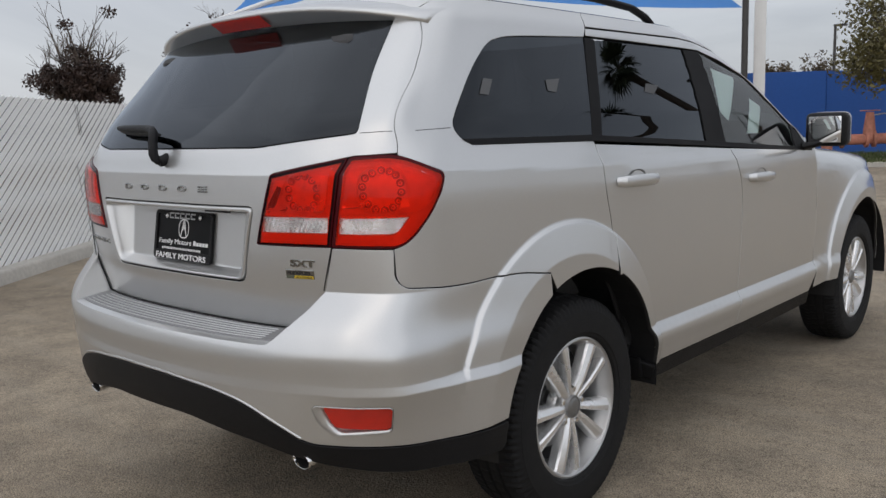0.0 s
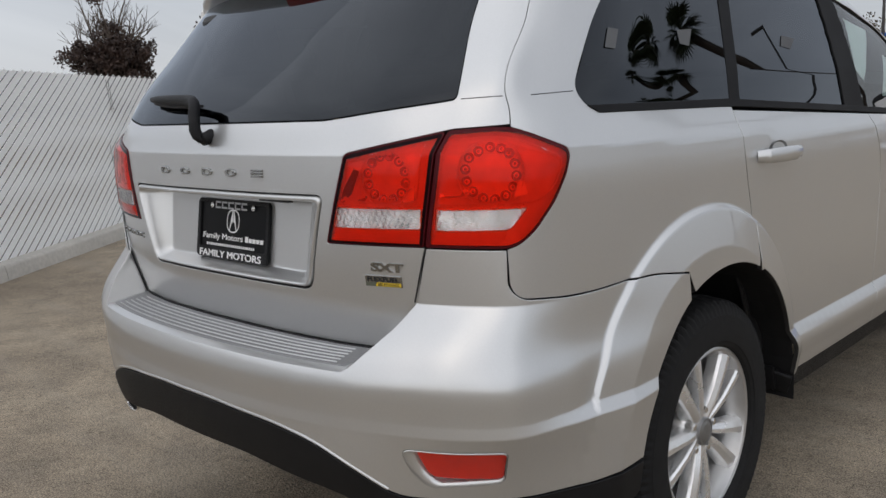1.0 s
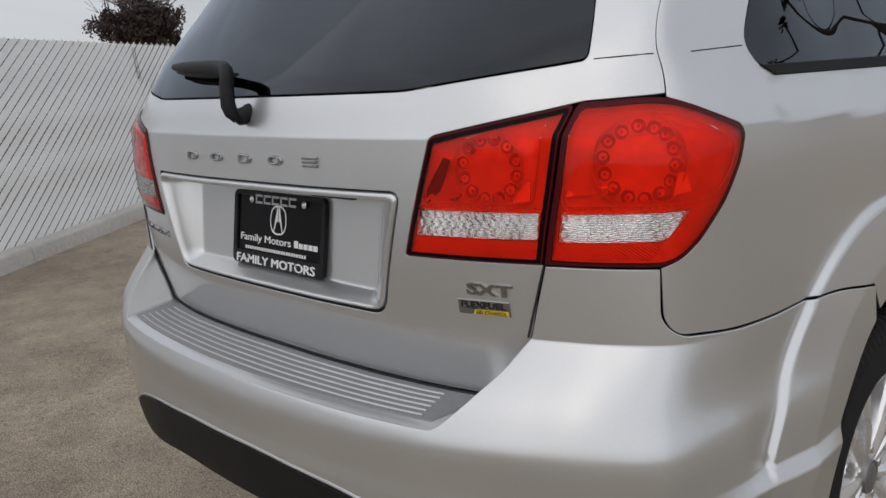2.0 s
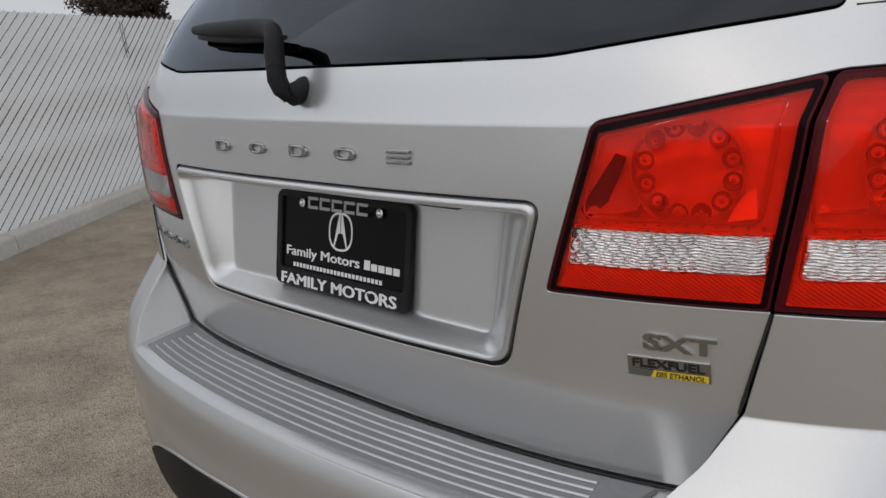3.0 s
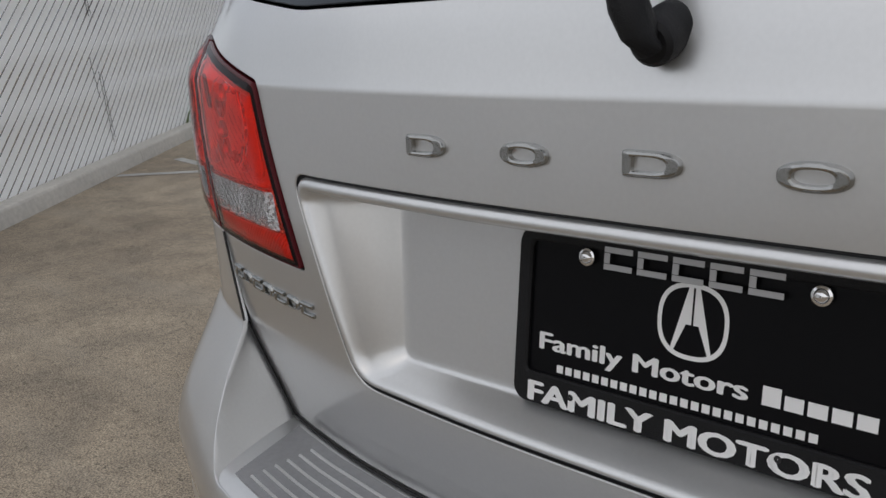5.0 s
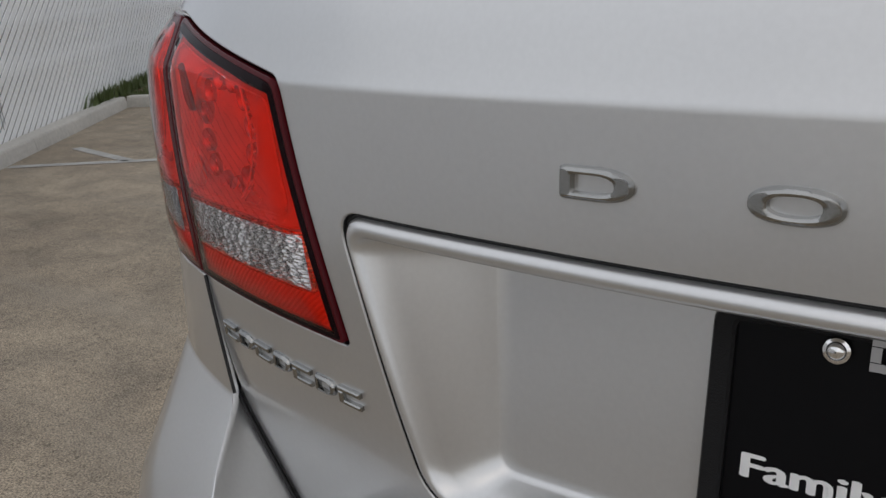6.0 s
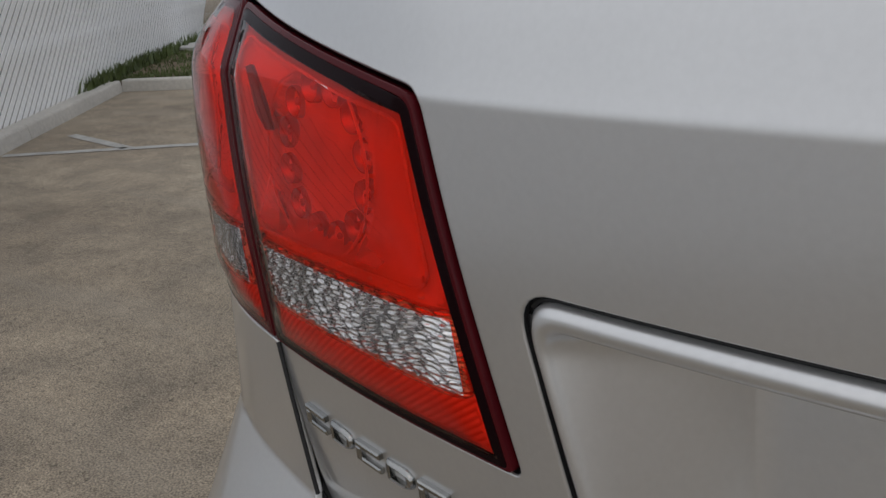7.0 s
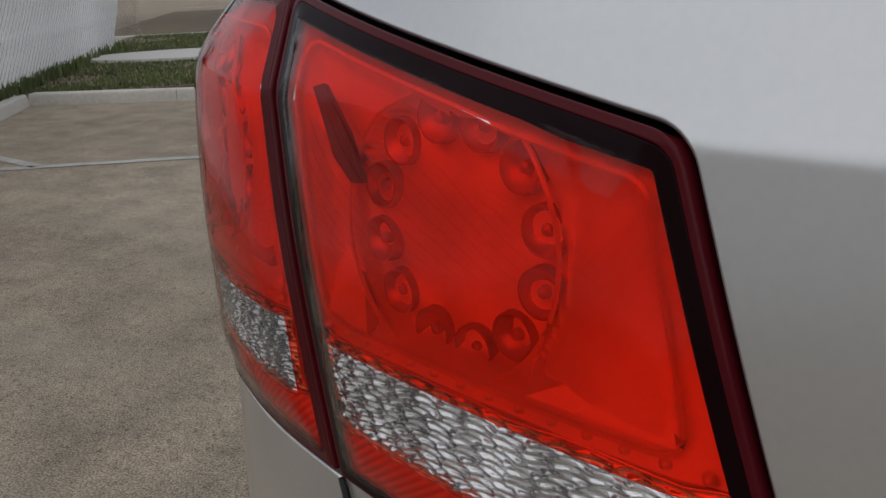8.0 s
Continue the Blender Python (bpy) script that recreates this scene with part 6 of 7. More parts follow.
add_lettering(bm, "FLEXFUEL", 0.0130, lambda a, b, t=0.0: fp(a, b - 0.0005, 0.0033 + t), width=0.074, bold=0.0004)
part("lettering", bm, M_GAP, fuel, "black lettering")
bm = bmesh.new()
add_lettering(bm, "E85 ETHANOL", 0.0085, lambda a, b, t=0.0: fp(a + 0.0125, b - 0.0098, 0.0037 + t), width=0.050, bold=0.0002, shear=0.2)
part("small_lettering", bm, M_GAP, fuel, "black lettering")

# ---- ground, kerbs, fence ----
def asphalt_mat():
    """Worn asphalt: pale and dark stone chips in grey-brown binder, sandy drifts, scuffs and oil spots."""
    m, n, l, b = node_mat("worn_asphalt")
    co = n.new("ShaderNodeTexCoord")

    def tex(kind, scale, detail=4.0, feature="Fac"):
        t = n.new(kind)
        t.inputs["Scale"].default_value = scale
        if "Detail" in t.inputs:
            t.inputs["Detail"].default_value = detail
        l.new(co.outputs["Object"], t.inputs["Vector"])
        return t

    def ramp(src, p0, c0, p1, c1):
        r = n.new("ShaderNodeValToRGB")
        r.color_ramp.elements[0].position, r.color_ramp.elements[0].color = p0, (*c0, 1)
        r.color_ramp.elements[1].position, r.color_ramp.elements[1].color = p1, (*c1, 1)
        l.new(src, r.inputs["Fac"])
        return r.outputs["Color"]

    def mix(kind, fac, a, c):
        k = n.new("ShaderNodeMixRGB")
        k.blend_type = kind
        if isinstance(fac, float):
            k.inputs["Fac"].default_value = fac
        else:
            l.new(fac, k.inputs["Fac"])
        l.new(a, k.inputs["Color1"])
        l.new(c, k.inputs["Color2"])
        return k.outputs["Color"]

    big = tex("ShaderNodeTexNoise", 0.55, 6.0)
    mid = tex("ShaderNodeTexNoise", 4.0, 6.0)
    chips = tex("ShaderNodeTexVoronoi", 80.0)
    grain = tex("ShaderNodeTexNoise", 170.0, 3.0)
    base = ramp(big.outputs["Fac"], 0.32, (0.152, 0.129, 0.102), 0.70, (0.226, 0.196, 0.157))
    patch = ramp(mid.outputs["Fac"], 0.35, (0.80, 0.80, 0.80), 0.66, (1.13, 1.11, 1.08))
    col = mix("MULTIPLY", 1.0, base, patch)
    stone = ramp(chips.outputs["Color"], 0.25, (0.40, 0.40, 0.40), 0.75, (1.85, 1.81, 1.75))
    col = mix("MULTIPLY", 0.85, col, stone)
    lumps = tex("ShaderNodeTexNoise", 26.0, 8.0)
    lumps.inputs["Roughness"].default_value = 0.75
    lu = ramp(lumps.outputs["Fac"], 0.38, (0.80, 0.80, 0.80), 0.62, (1.20, 1.19, 1.17))
    col = mix("MULTIPLY", 0.8, col, lu)
    gr = ramp(grain.outputs["Fac"], 0.38, (0.45, 0.45, 0.45), 0.64, (1.55, 1.53, 1.49))
    col = mix("MULTIPLY", 0.8, col, gr)
    # pale sandy drifts, drawn out along the fall of the lot
    mp = n.new("ShaderNodeMapping")
    mp.inputs["Rotation"].default_value = (0, 0, radians(28))
    mp.inputs["Scale"].default_value = (0.45, 2.3, 1.0)
    l.new(co.outputs["Object"], mp.inputs["Vector"])
    drift = tex("ShaderNodeTexNoise", 1.5, 7.0)
    drift.inputs["Roughness"].default_value = 0.62
    l.new(mp.outputs[0], drift.inputs["Vector"])
    dr = ramp(drift.outputs["Fac"], 0.50, (0, 0, 0), 0.72, (0.62, 0.62, 0.62))
    sand = n.new("ShaderNodeRGB")
    sand.outputs[0].default_value = (0.35, 0.302, 0.240, 1)
    col = mix("MIX", dr, col, mix("MULTIPLY", 0.55, sand.outputs[0], gr))
    # small dark leaf scraps and oil spots
    spots = tex("ShaderNodeTexVoronoi", 5.0)
    sp = ramp(spots.outputs["Distance"], 0.035, (0.25, 0.24, 0.22), 0.07, (1, 1, 1))
    col = mix("MULTIPLY", 0.85, col, sp)
    l.new(col, b.inputs["Base Color"])
    b.inputs["Roughness"].default_value = 0.92
    b.inputs["Specular IOR Level"].default_value = 0.3
    bp = n.new("ShaderNodeBump")
    bp.inputs["Strength"].default_value, bp.inputs["Distance"].default_value = 0.85, 0.004
    add = n.new("ShaderNodeMath")
    add.operation = "ADD"
    l.new(chips.outputs["Distance"], add.inputs[0])
    l.new(grain.outputs["Fac"], add.inputs[1])
    l.new(add.outputs[0], bp.inputs["Height"])
    l.new(bp.outputs[0], b.inputs["Normal"])
    return m


M_ASPHALT = asphalt_mat()
M_CONCRETE = surf("weathered_concrete", (0.48, 0.455, 0.41), 0.9, vary=0.18, scale=25.0, big=1.6, bump=0.4, bump_scale=120.0)
M_PAD2 = surf("pale_concrete", (0.52, 0.50, 0.47), 0.9, vary=0.12, scale=20.0, big=1.0, bump=0.3, bump_scale=90.0)
M_LINE = surf("worn_white_line", (0.36, 0.35, 0.325), 0.85, vary=0.45, scale=45.0, big=5.0)
M_SLAT = surf("aged_white_plastic_slat", (0.92, 0.92, 0.91), 0.5, vary=0.05, scale=8.0, piece=0.5, big=1.5)
M_WIRE = surf("galvanised_wire", (0.42, 0.42, 0.42), 0.5, metal=0.5, vary=0.15)
M_GAPWIRE = surf("dull_wire", (0.05, 0.05, 0.05), 0.7, metal=0.2, vary=0.2)
M_OLDWIRE = surf("dark_tie_wire", (0.05, 0.05, 0.05), 0.6)
M_SOIL = surf("dry_soil", (0.16, 0.12, 0.075), 0.95, vary=0.3, scale=40.0, bump=0.6, bump_scale=90.0)
M_GRASS = surf("grass_blades", (0.085, 0.115, 0.030), 0.6, vary=0.45, scale=6.0, big=1.1)
M_BLUE = surf("blue_painted_wall", (0.022, 0.105, 0.40), 0.6, vary=0.08, scale=12.0, big=0.6)
M_SAIL = surf("blue_shade_cloth", (0.02, 0.17, 0.48), 0.75, vary=0.08)
M_WHITEPAINT = surf("white_painted_steel", (0.78, 0.78, 0.77), 0.5, vary=0.05)
M_POLE = surf("dark_steel_pole", (0.05, 0.047, 0.045), 0.5)
M_REDPIPE = surf("faded_red_pipe_paint", (0.46, 0.19, 0.13), 0.75, vary=0.35, scale=9.0)
M_BARK = surf("bark", (0.09, 0.07, 0.055), 0.9, vary=0.25, scale=30.0)
M_LEAFDARK = surf("dark_reddish_leaves", (0.045, 0.026, 0.020), 0.6, vary=0.45, scale=3.0)
M_LEAFOLIVE = surf("olive_leaves", (0.105, 0.090, 0.028), 0.6, vary=0.5, scale=1.2)
M_LEAFBROWN = surf("brown_leaves", (0.085, 0.062, 0.035), 0.6, vary=0.45, scale=1.2)
M_PALM = surf("palm_fronds", (0.05, 0.065, 0.025), 0.6, vary=0.4, scale=2.0)
M_HOUSE = surf("pale_stucco", (0.45, 0.42, 0.37), 0.9, vary=0.06)

FENCE_D = Vector((-0.635, 0.773, 0)).normalized()
FENCE_N = Vector((FENCE_D.y, -FENCE_D.x, 0))
CORNER = Vector((-8.72, 5.47, 0))
UPV = Vector((0, 0, 1))


def lot(s, w, z=0.0):
    """s metres along the fence from the kerb corner, w metres towards the lot."""
    return CORNER + FENCE_D * s + FENCE_N * w + UPV * z


gv = [(-500, -500, 0), (500, -500, 0), (500, 500, 0), (-500, 500, 0)]
ground = tagged(mesh_object("ground", gv, [[0, 1, 2, 3]], M_ASPHALT, smooth=False), "worn grey-brown asphalt parking lot with sandy patches", "asphalt", kind="structure")


def strip(bm, a, b, width, z=0.004):
    a, b = Vector(a), Vector(b)
    d = (b - a).normalized()
    n = Vector((-d.y, d.x, 0)) * width / 2
    bm.faces.new([bm.verts.new(v + UPV * z) for v in (a + n, a - n, b - n, b + n)])


bm = bmesh.new()
strip(bm, (-6.56, 2.90, 0), (-3.60, 5.05, 0), 0.10)
strip(bm, (-6.80, 3.62, 0), (-5.83, 3.46, 0), 0.09)
tagged(part("parking_line", bm, M_LINE), "worn white parking line painted on the asphalt", "road marking", kind="structure")
bm = bmesh.new()
for k in range(4):
    a = Vector((-4.5 + 2.2 * k, 13.2 + 1.51 * k, 0))
    strip(bm, a, a + FENCE_D * 4.6, 0.10)
tagged(part("parking_line", bm, M_LINE), "worn white parking bay lines painted on the asphalt", "road marking", kind="structure")

# kerbs, in cast lengths
KERB_H, KERB_W = 0.125, 0.15


def kerb_mesh(length):
    bm = bmesh.new()
    prof = [(0.012, -0.02), (0.004, 0.05), (-0.006, KERB_H - 0.022), (-0.014, KERB_H - 0.006), (-0.028, KERB_H), (-KERB_W, KERB_H), (-KERB_W, -0.02)]
    a = [bm.verts.new((0.003, y, z)) for y, z in prof]
    b = [bm.verts.new((length - 0.003, y, z)) for y, z in prof]
    for i in range(len(prof) - 1):
        bm.faces.new((a[i], b[i], b[i + 1], a[i + 1]))
    bm.faces.new(a[::-1])
    bm.faces.new(b)
    bmesh.ops.recalc_face_normals(bm, faces=bm.faces)
    me = bpy.data.meshes.new("kerb_length")
    bm.to_mesh(me)
    bm.free()
    me.materials.append(M_CONCRETE)
    return me


def kerb_run(start, direction, count, length, label):
    """Kerb lengths in a row; the road lies to the right of the direction of travel."""
    me = kerb_mesh(length)
    d = direction.normalized()
    side = Vector((d.y, -d.x, 0))
    root = tagged(new("kerb"), label, "kerb", kind="structure")
    root.location = start
    for i in range(count):
        ob = new("kerb_length", me)
        ob.parent = root
        m = Matrix((( d.x, side.x, 0, d.x * length * i), (d.y, side.y, 0, d.y * length * i), (0, 0, 1, 0), (0, 0, 0, 1)))
        ob.matrix_local = m
    return root


kerb_run(lot(-16.2, 0), FENCE_D, 6, 2.7, "pale concrete kerb along the foot of the fence")
kerb_run(lot(0.0, 0.0), Vector((0.90, 0.436, 0)), 3, 1.6, "pale concrete kerb at the end of the parking bays")
kerb_run(Vector((-16.0, 12.05, 0)), FENCE_N, 9, 3.0, "pale concrete kerb in front of the far lawn")

# verge: soil sheet and grass
def verge(name, pts, h):
    bm = bmesh.new()
    top = [bm.verts.new((p.x, p.y, h)) for p in pts]
    bm.faces.new(top)
    lo = [bm.verts.new((p.x, p.y, -0.02)) for p in pts]
    for i in range(len(pts)):
        bm.faces.new((top[i], lo[i], lo[(i + 1) % len(pts)], top[(i + 1) % len(pts)]))
    return part(name, bm, M_SOIL)


near_verge = [lot(-0.02, -0.6), lot(0.13, -0.16), lot(0.13, 4.7), lot(10.5, 4.7), lot(10.5, -0.6)]
tagged(verge("verge", near_verge, 0.105), "dry soil verge under patchy grass", "soil", kind="structure")
far_a = Vector((-16.1, 12.2, 0))
far_verge = [far_a, far_a + FENCE_N * 27, far_a + FENCE_N * 27 + FENCE_D * 14, far_a + FENCE_D * 14]
tagged(verge("verge", far_verge, 0.11), "soil under a green lawn in front of a blue wall", "soil", kind="structure")


def grass(name, count, place, tall, label, seed):
    rnd = random.Random(seed)
    V, F = [], []
    for _ in range(count):
        p = place(rnd)
        if p is None:
            continue
        h = tall * rnd.uniform(0.4, 1.2)
        a = rnd.uniform(0, 2 * math.pi)
        w = 0.008 * rnd.uniform(0.7, 1.6) * (tall / 0.06) ** 0.5
        lean = Vector((rnd.uniform(-0.5, 0.5), rnd.uniform(-0.5, 0.5), 0)) * h
        d = Vector((math.cos(a), math.sin(a), 0)) * w
        k = len(V)
        V += [p - d, p + d, p + d * 0.6 + lean * 0.4 + UPV * h * 0.6, p - d * 0.6 + lean * 0.4 + UPV * h * 0.6, p + lean + UPV * h]
        F += [(k, k + 1, k + 2, k + 3), (k + 3, k + 2, k + 4)]
    me = bpy.data.meshes.new(name)
    me.from_pydata([tuple(v) for v in V], [], F)
    me.materials.append(M_GRASS)
    return tagged(new(name, me), label, "grass", kind="stuff")


PADC = lot(4.05, 1.35)


def near_spot(r):
    s, w = 0.15 + 9.8 * r.random() ** 1.3, r.uniform(-0.45, 4.2)
    p = lot(s, w, 0.10)
    e = p - PADC
    ds, dw = e.dot(FENCE_D) / 0.85, e.dot(FENCE_N) / 1.75
    if ds * ds + dw * dw < 1.0:
        return None
    if noise.noise((p.x * 0.9, p.y * 0.9, 0)) < -0.25 and r.random() < 0.7:
        return None
    return p


grass("grass", 26000, near_spot, 0.055, "patchy green and dry grass behind the kerb", 3)
grass("grass", 26000, lambda r: Vector((-12.0, 14.9, 0.11)) + FENCE_N * r.uniform(2, 22) + FENCE_D * r.uniform(0.2, 9.0), 0.09, "green lawn in front of the blue wall", 4)
grass("weeds", 900, lambda r: lot(abs(r.gauss(0, 2.6)) - 1.0 + r.choice((0, 0.4, 1.1, 2.2)), -0.15 + r.gauss(0, 0.03), 0.11), 0.17, "weeds at the foot of the fence", 5)

# utility cover slab in the grass
bm = bmesh.new()
mm = Matrix.Translation(PADC + UPV * 0.10) @ Matrix(((FENCE_D.x, FENCE_N.x, 0, 0), (FENCE_D.y, FENCE_N.y, 0, 0), (0, 0, 1, 0), (0, 0, 0, 1))) @ Matrix.Diagonal((0.80, 1.70, 1, 1))
add_revolve(bm, [(0.001, 0.055), (0.97, 0.055), (0.995, 0.048), (1.0, 0.035), (1.0, -0.05)], 48, mm)
tagged(part("utility_slab", bm, M_PAD2), "oval pale concrete slab set in the grass", "slab")

# chain-link fence with diagonal white slats
fence = tagged(new("fence"), "white privacy-slat chain-link fence on a concrete kerb", "fence")
fence.location = lot(-4, -0.175)
F_TOP, F_BOT, PITCH = 1.662, 0.115, 0.135
RISE = F_TOP - F_BOT
RUN = RISE * 1.45


def fence_at(s, z, out=0.0):
    return lot(s, -0.175 + out, z)


def slat_mesh():
    w = PITCH - 0.024
    V = []
    for o in (0.0, 0.006):
        for t in np.linspace(0, 1, 9):
            bow = 0.004 * math.sin(t * math.pi * 7)
            for e in (0.0, 1.0):
                V.append(Vector((FENCE_D * (RUN * t + w * e) + UPV * (RISE * t) + FENCE_N * (o + bow))))
    F = []
    n = 18
    for i in range(8):
        a = i * 2
        F += [(a, a + 2, a + 3, a + 1), (n + a, n + a + 1, n + a + 3, n + a + 2), (a, a + 1 - 1 + n, a + 2 + n, a + 2), (a + 1, a + 3, n + a + 3, n + a + 1)]
    F += [(0, 1, n + 1, n), (16, n + 16, n + 17, 17)]
    me = bpy.data.meshes.new("slat")
    me.from_pydata([tuple(v) for v in V], [], F)
    me.materials.append(M_SLAT)
    return me


slat = slat_mesh()
S0, S1 = -13.0, 6.6
k = 0
s = S0
while s < S1:
    ob = new("slat", slat)
    ob.parent = fence
    ob.location = fence_at(s - RUN * 0.5 + random.uniform(-0.002, 0.002), F_BOT) - fence.location
    s += PITCH
    k += 1
# wires: one set along the gaps, one set crossing the slats
for lean, out, thick, mat, what in ((1, 0.0070, 0.0044, M_GAPWIRE, "dull grey chain-link wire in the gaps"), (-1, 0.0072, 0.0017, M_SLAT, "whitened chain-link wire across the slats")):
    bm = bmesh.new()
    s = S0
    while s < S1 + RUN:
        if lean > 0:
            a, b = fence_at(s - RUN * 0.5 - 0.012, F_BOT, out), fence_at(s + RUN * 0.5 - 0.012, F_TOP, out)
        else:
            a, b = fence_at(s + 0.06, F_BOT, out), fence_at(s + 0.06 - RUN, F_TOP, out)
        d = (b - a).normalized()
        w = d.cross(FENCE_N) * thick
        o = FENCE_N * 0.0016
        top = [bm.verts.new(b + v) for v in (w, o, -w)]
        bot = [bm.verts.new(a + v) for v in (w, o, -w)]
        bm.faces.new((bot[0], bot[1], top[1], top[0]))
        bm.faces.new((bot[1], bot[2], top[2], top[1]))
        s += PITCH
    wires = part("wire_mesh", bm, mat, fence, what)
    wires.matrix_parent_inverse = Matrix.Translation(-fence.location)
    tagged(wires, kind="stuff")
bm = bmesh.new()
# knuckled top edge
s = S0
while s < S1:
    p = fence_at(s + RUN * 0.5 + 0.02, F_TOP - 0.005, 0.006)
    add_tube(bm, [p, p + FENCE_D * 0.03 + UPV * 0.022, p + FENCE_D * 0.06 + UPV * 0.004], 0.004, 4, False)
    s += PITCH
kn = part("top_selvage", bm, M_SLAT, fence)
kn.matrix_parent_inverse = Matrix.Translation(-fence.location)
tagged(kn, kind="stuff")
for s0, z0, s1, z1 in ((-2.99, 1.62, -2.92, 1.30), (-2.94, 1.62, -2.88, 1.32), (-2.92, 0.84, -2.86, 0.22), (-2.87, 0.80, -2.82, 0.26), (-3.05, 0.98, -2.98, 0.62)):
    bm = bmesh.new()
    pts = [fence_at(s0 + (s1 - s0) * t + 0.006 * math.sin(t * 21), z0 + (z1 - z0) * t, 0.014) for t in np.linspace(0, 1, 12)]
    add_tube(bm, pts, 0.0028, 4)
    tw = part("tie_wire", bm, M_OLDWIRE, fence, "dark loose tie wire")
    tw.matrix_parent_inverse = Matrix.Translation(-fence.location)


# ---- distance ----
def bearing(az, dist, z=0.0):
    """A place seen from the start of the walk: degrees to the left of the car's heading, metres away."""
    return Vector((2.274 - math.sin(radians(az)) * dist, -1.363 + math.cos(radians(az)) * dist, z))


def leaf_cloud(name, spots, size, material, parent, seed, per=26):
    """Many small bent leaves scattered round points (place, radius)."""
    rnd = random.Random(seed)
    V, F = [], []
    for c, r in spots:
        for _ in range(per):
            d = Vector((rnd.gauss(0, 1), rnd.gauss(0, 1), rnd.gauss(0, 0.8)))
            p = c + d.normalized() * r * rnd.random() ** 0.5
            a = Vector((rnd.gauss(0, 1), rnd.gauss(0, 1), rnd.gauss(0, 1))).normalized()
            b = a.cross(Vector((rnd.gauss(0, 1), rnd.gauss(0, 1), rnd.gauss(0, 1)))).normalized()
            sz = size * rnd.uniform(0.6, 1.4)
            k = len(V)
            V += [p - a * sz, p + b * sz * 0.45, p + a * sz, p - b * sz * 0.45]
            F.append((k, k + 1, k + 2, k + 3))
    me = bpy.data.meshes.new(name)
    me.from_pydata([tuple(v) for v in V], [], F)
    me.materials.append(material)
    ob = new(name, me)
    ob.parent = parent
    ob.matrix_parent_inverse = Matrix.Translation(-parent.location)
    return ob


def tree(base, trunk_h, limbs, reach, leaf_mat, leaf_size, label, seed, per=26, bare=0.0, up=1.0, clump=0.35, low=0.25):
    """Tapered trunk, limbs that fork twice, leaves in clumps along the outer twigs."""
    rnd = random.Random(seed)
    root = empty("tree", base, None, label, "tree")
    bm = bmesh.new()
    spots = []
    top = base + UPV * trunk_h
    add_tube(bm, [base - UPV * 0.05, base + UPV * trunk_h * 0.5 + Vector((rnd.uniform(-.05, .05), 0, 0)), top], [0.05 * trunk_h + 0.05, 0.04 * trunk_h + 0.04, 0.03 * trunk_h + 0.03], 9)
    for i in range(limbs):
        a = 2 * math.pi * i / limbs + rnd.uniform(-0.4, 0.4)
        el = rnd.uniform(low, 1.25) * up
        d = Vector((math.cos(a) * math.cos(el), math.sin(a) * math.cos(el), math.sin(el)))
        L = reach * rnd.uniform(0.7, 1.1)
        start = top - UPV * rnd.uniform(0, 0.35) * trunk_h
        p1 = start + d * L * 0.5 + UPV * 0.06 * L
        p2 = start + d * L
        add_tube(bm, [start, p1, p2], [0.035 * reach, 0.02 * reach, 0.006 * reach], 6)
        for j in range(6):
            q = start + d * L * rnd.uniform(0.35, 1.0)
            e = (d + Vector((rnd.gauss(0, .7), rnd.gauss(0, .7), rnd.gauss(0.15, .5)))).normalized()
            l2 = L * rnd.uniform(0.3, 0.55)
            add_tube(bm, [q, q + e * l2 * 0.5 + UPV * 0.04 * l2, q + e * l2], [0.011 * reach, 0.007 * reach, 0.003 * reach], 4, False)
            for t in (0.45, 0.75, 1.0):
                c = q + e * l2 * t
                if (c.z - base.z - trunk_h) / (reach * 1.1) < 1 - bare or rnd.random() < 0.12:
                    spots.append((c + Vector((rnd.gauss(0, .1), rnd.gauss(0, .1), rnd.gauss(0, .1))) * reach * 0.3, reach * clump * rnd.uniform(0.4, 0.8)))
                else:
                    for _ in range(3):
                        f = (e + Vector((rnd.gauss(0, .5), rnd.gauss(0, .5), abs(rnd.gauss(0.3, .4))))).normalized()
                        add_tube(bm, [c, c + f * l2 * 0.4], [0.0035 * reach, 0.002 * reach], 3, False)
    tr = part("trunk", bm, M_BARK, root)
    tr.matrix_parent_inverse = Matrix.Translation(-base)
    leaf_cloud("crown", spots, leaf_size, leaf_mat, root, seed, per)
    return root


tree(bearing(63.9, 24.5), 1.25, 19, 2.25, M_LEAFDARK, 0.048, "half-bare tree with dark reddish leaves behind the fence", 11, per=90, bare=0.26, up=1.30, clump=0.15, low=0.90)
tree(bearing(54.3, 30.0), 3.6, 8, 1.7, M_LEAFDARK, 0.08, "half-bare tree with dark leaves far behind the fence", 12, per=20, bare=0.3, up=1.2)
tree(bearing(12.6, 26.5), 2.4, 11, 2.55, M_LEAFOLIVE, 0.065, "broad tree with olive and yellowing leaves on the lawn", 21, per=75, up=0.8, clump=0.34)
tree(bearing(19.6, 46.0), 2.2, 8, 2.1, M_LEAFBROWN, 0.085, "brownish tree behind the blue wall", 31, per=48, up=0.9)
tree(bearing(21.2, 50.0), 2.0, 8, 2.3, M_LEAFBROWN, 0.085, "brownish tree behind the blue wall", 32, per=48, up=0.9)


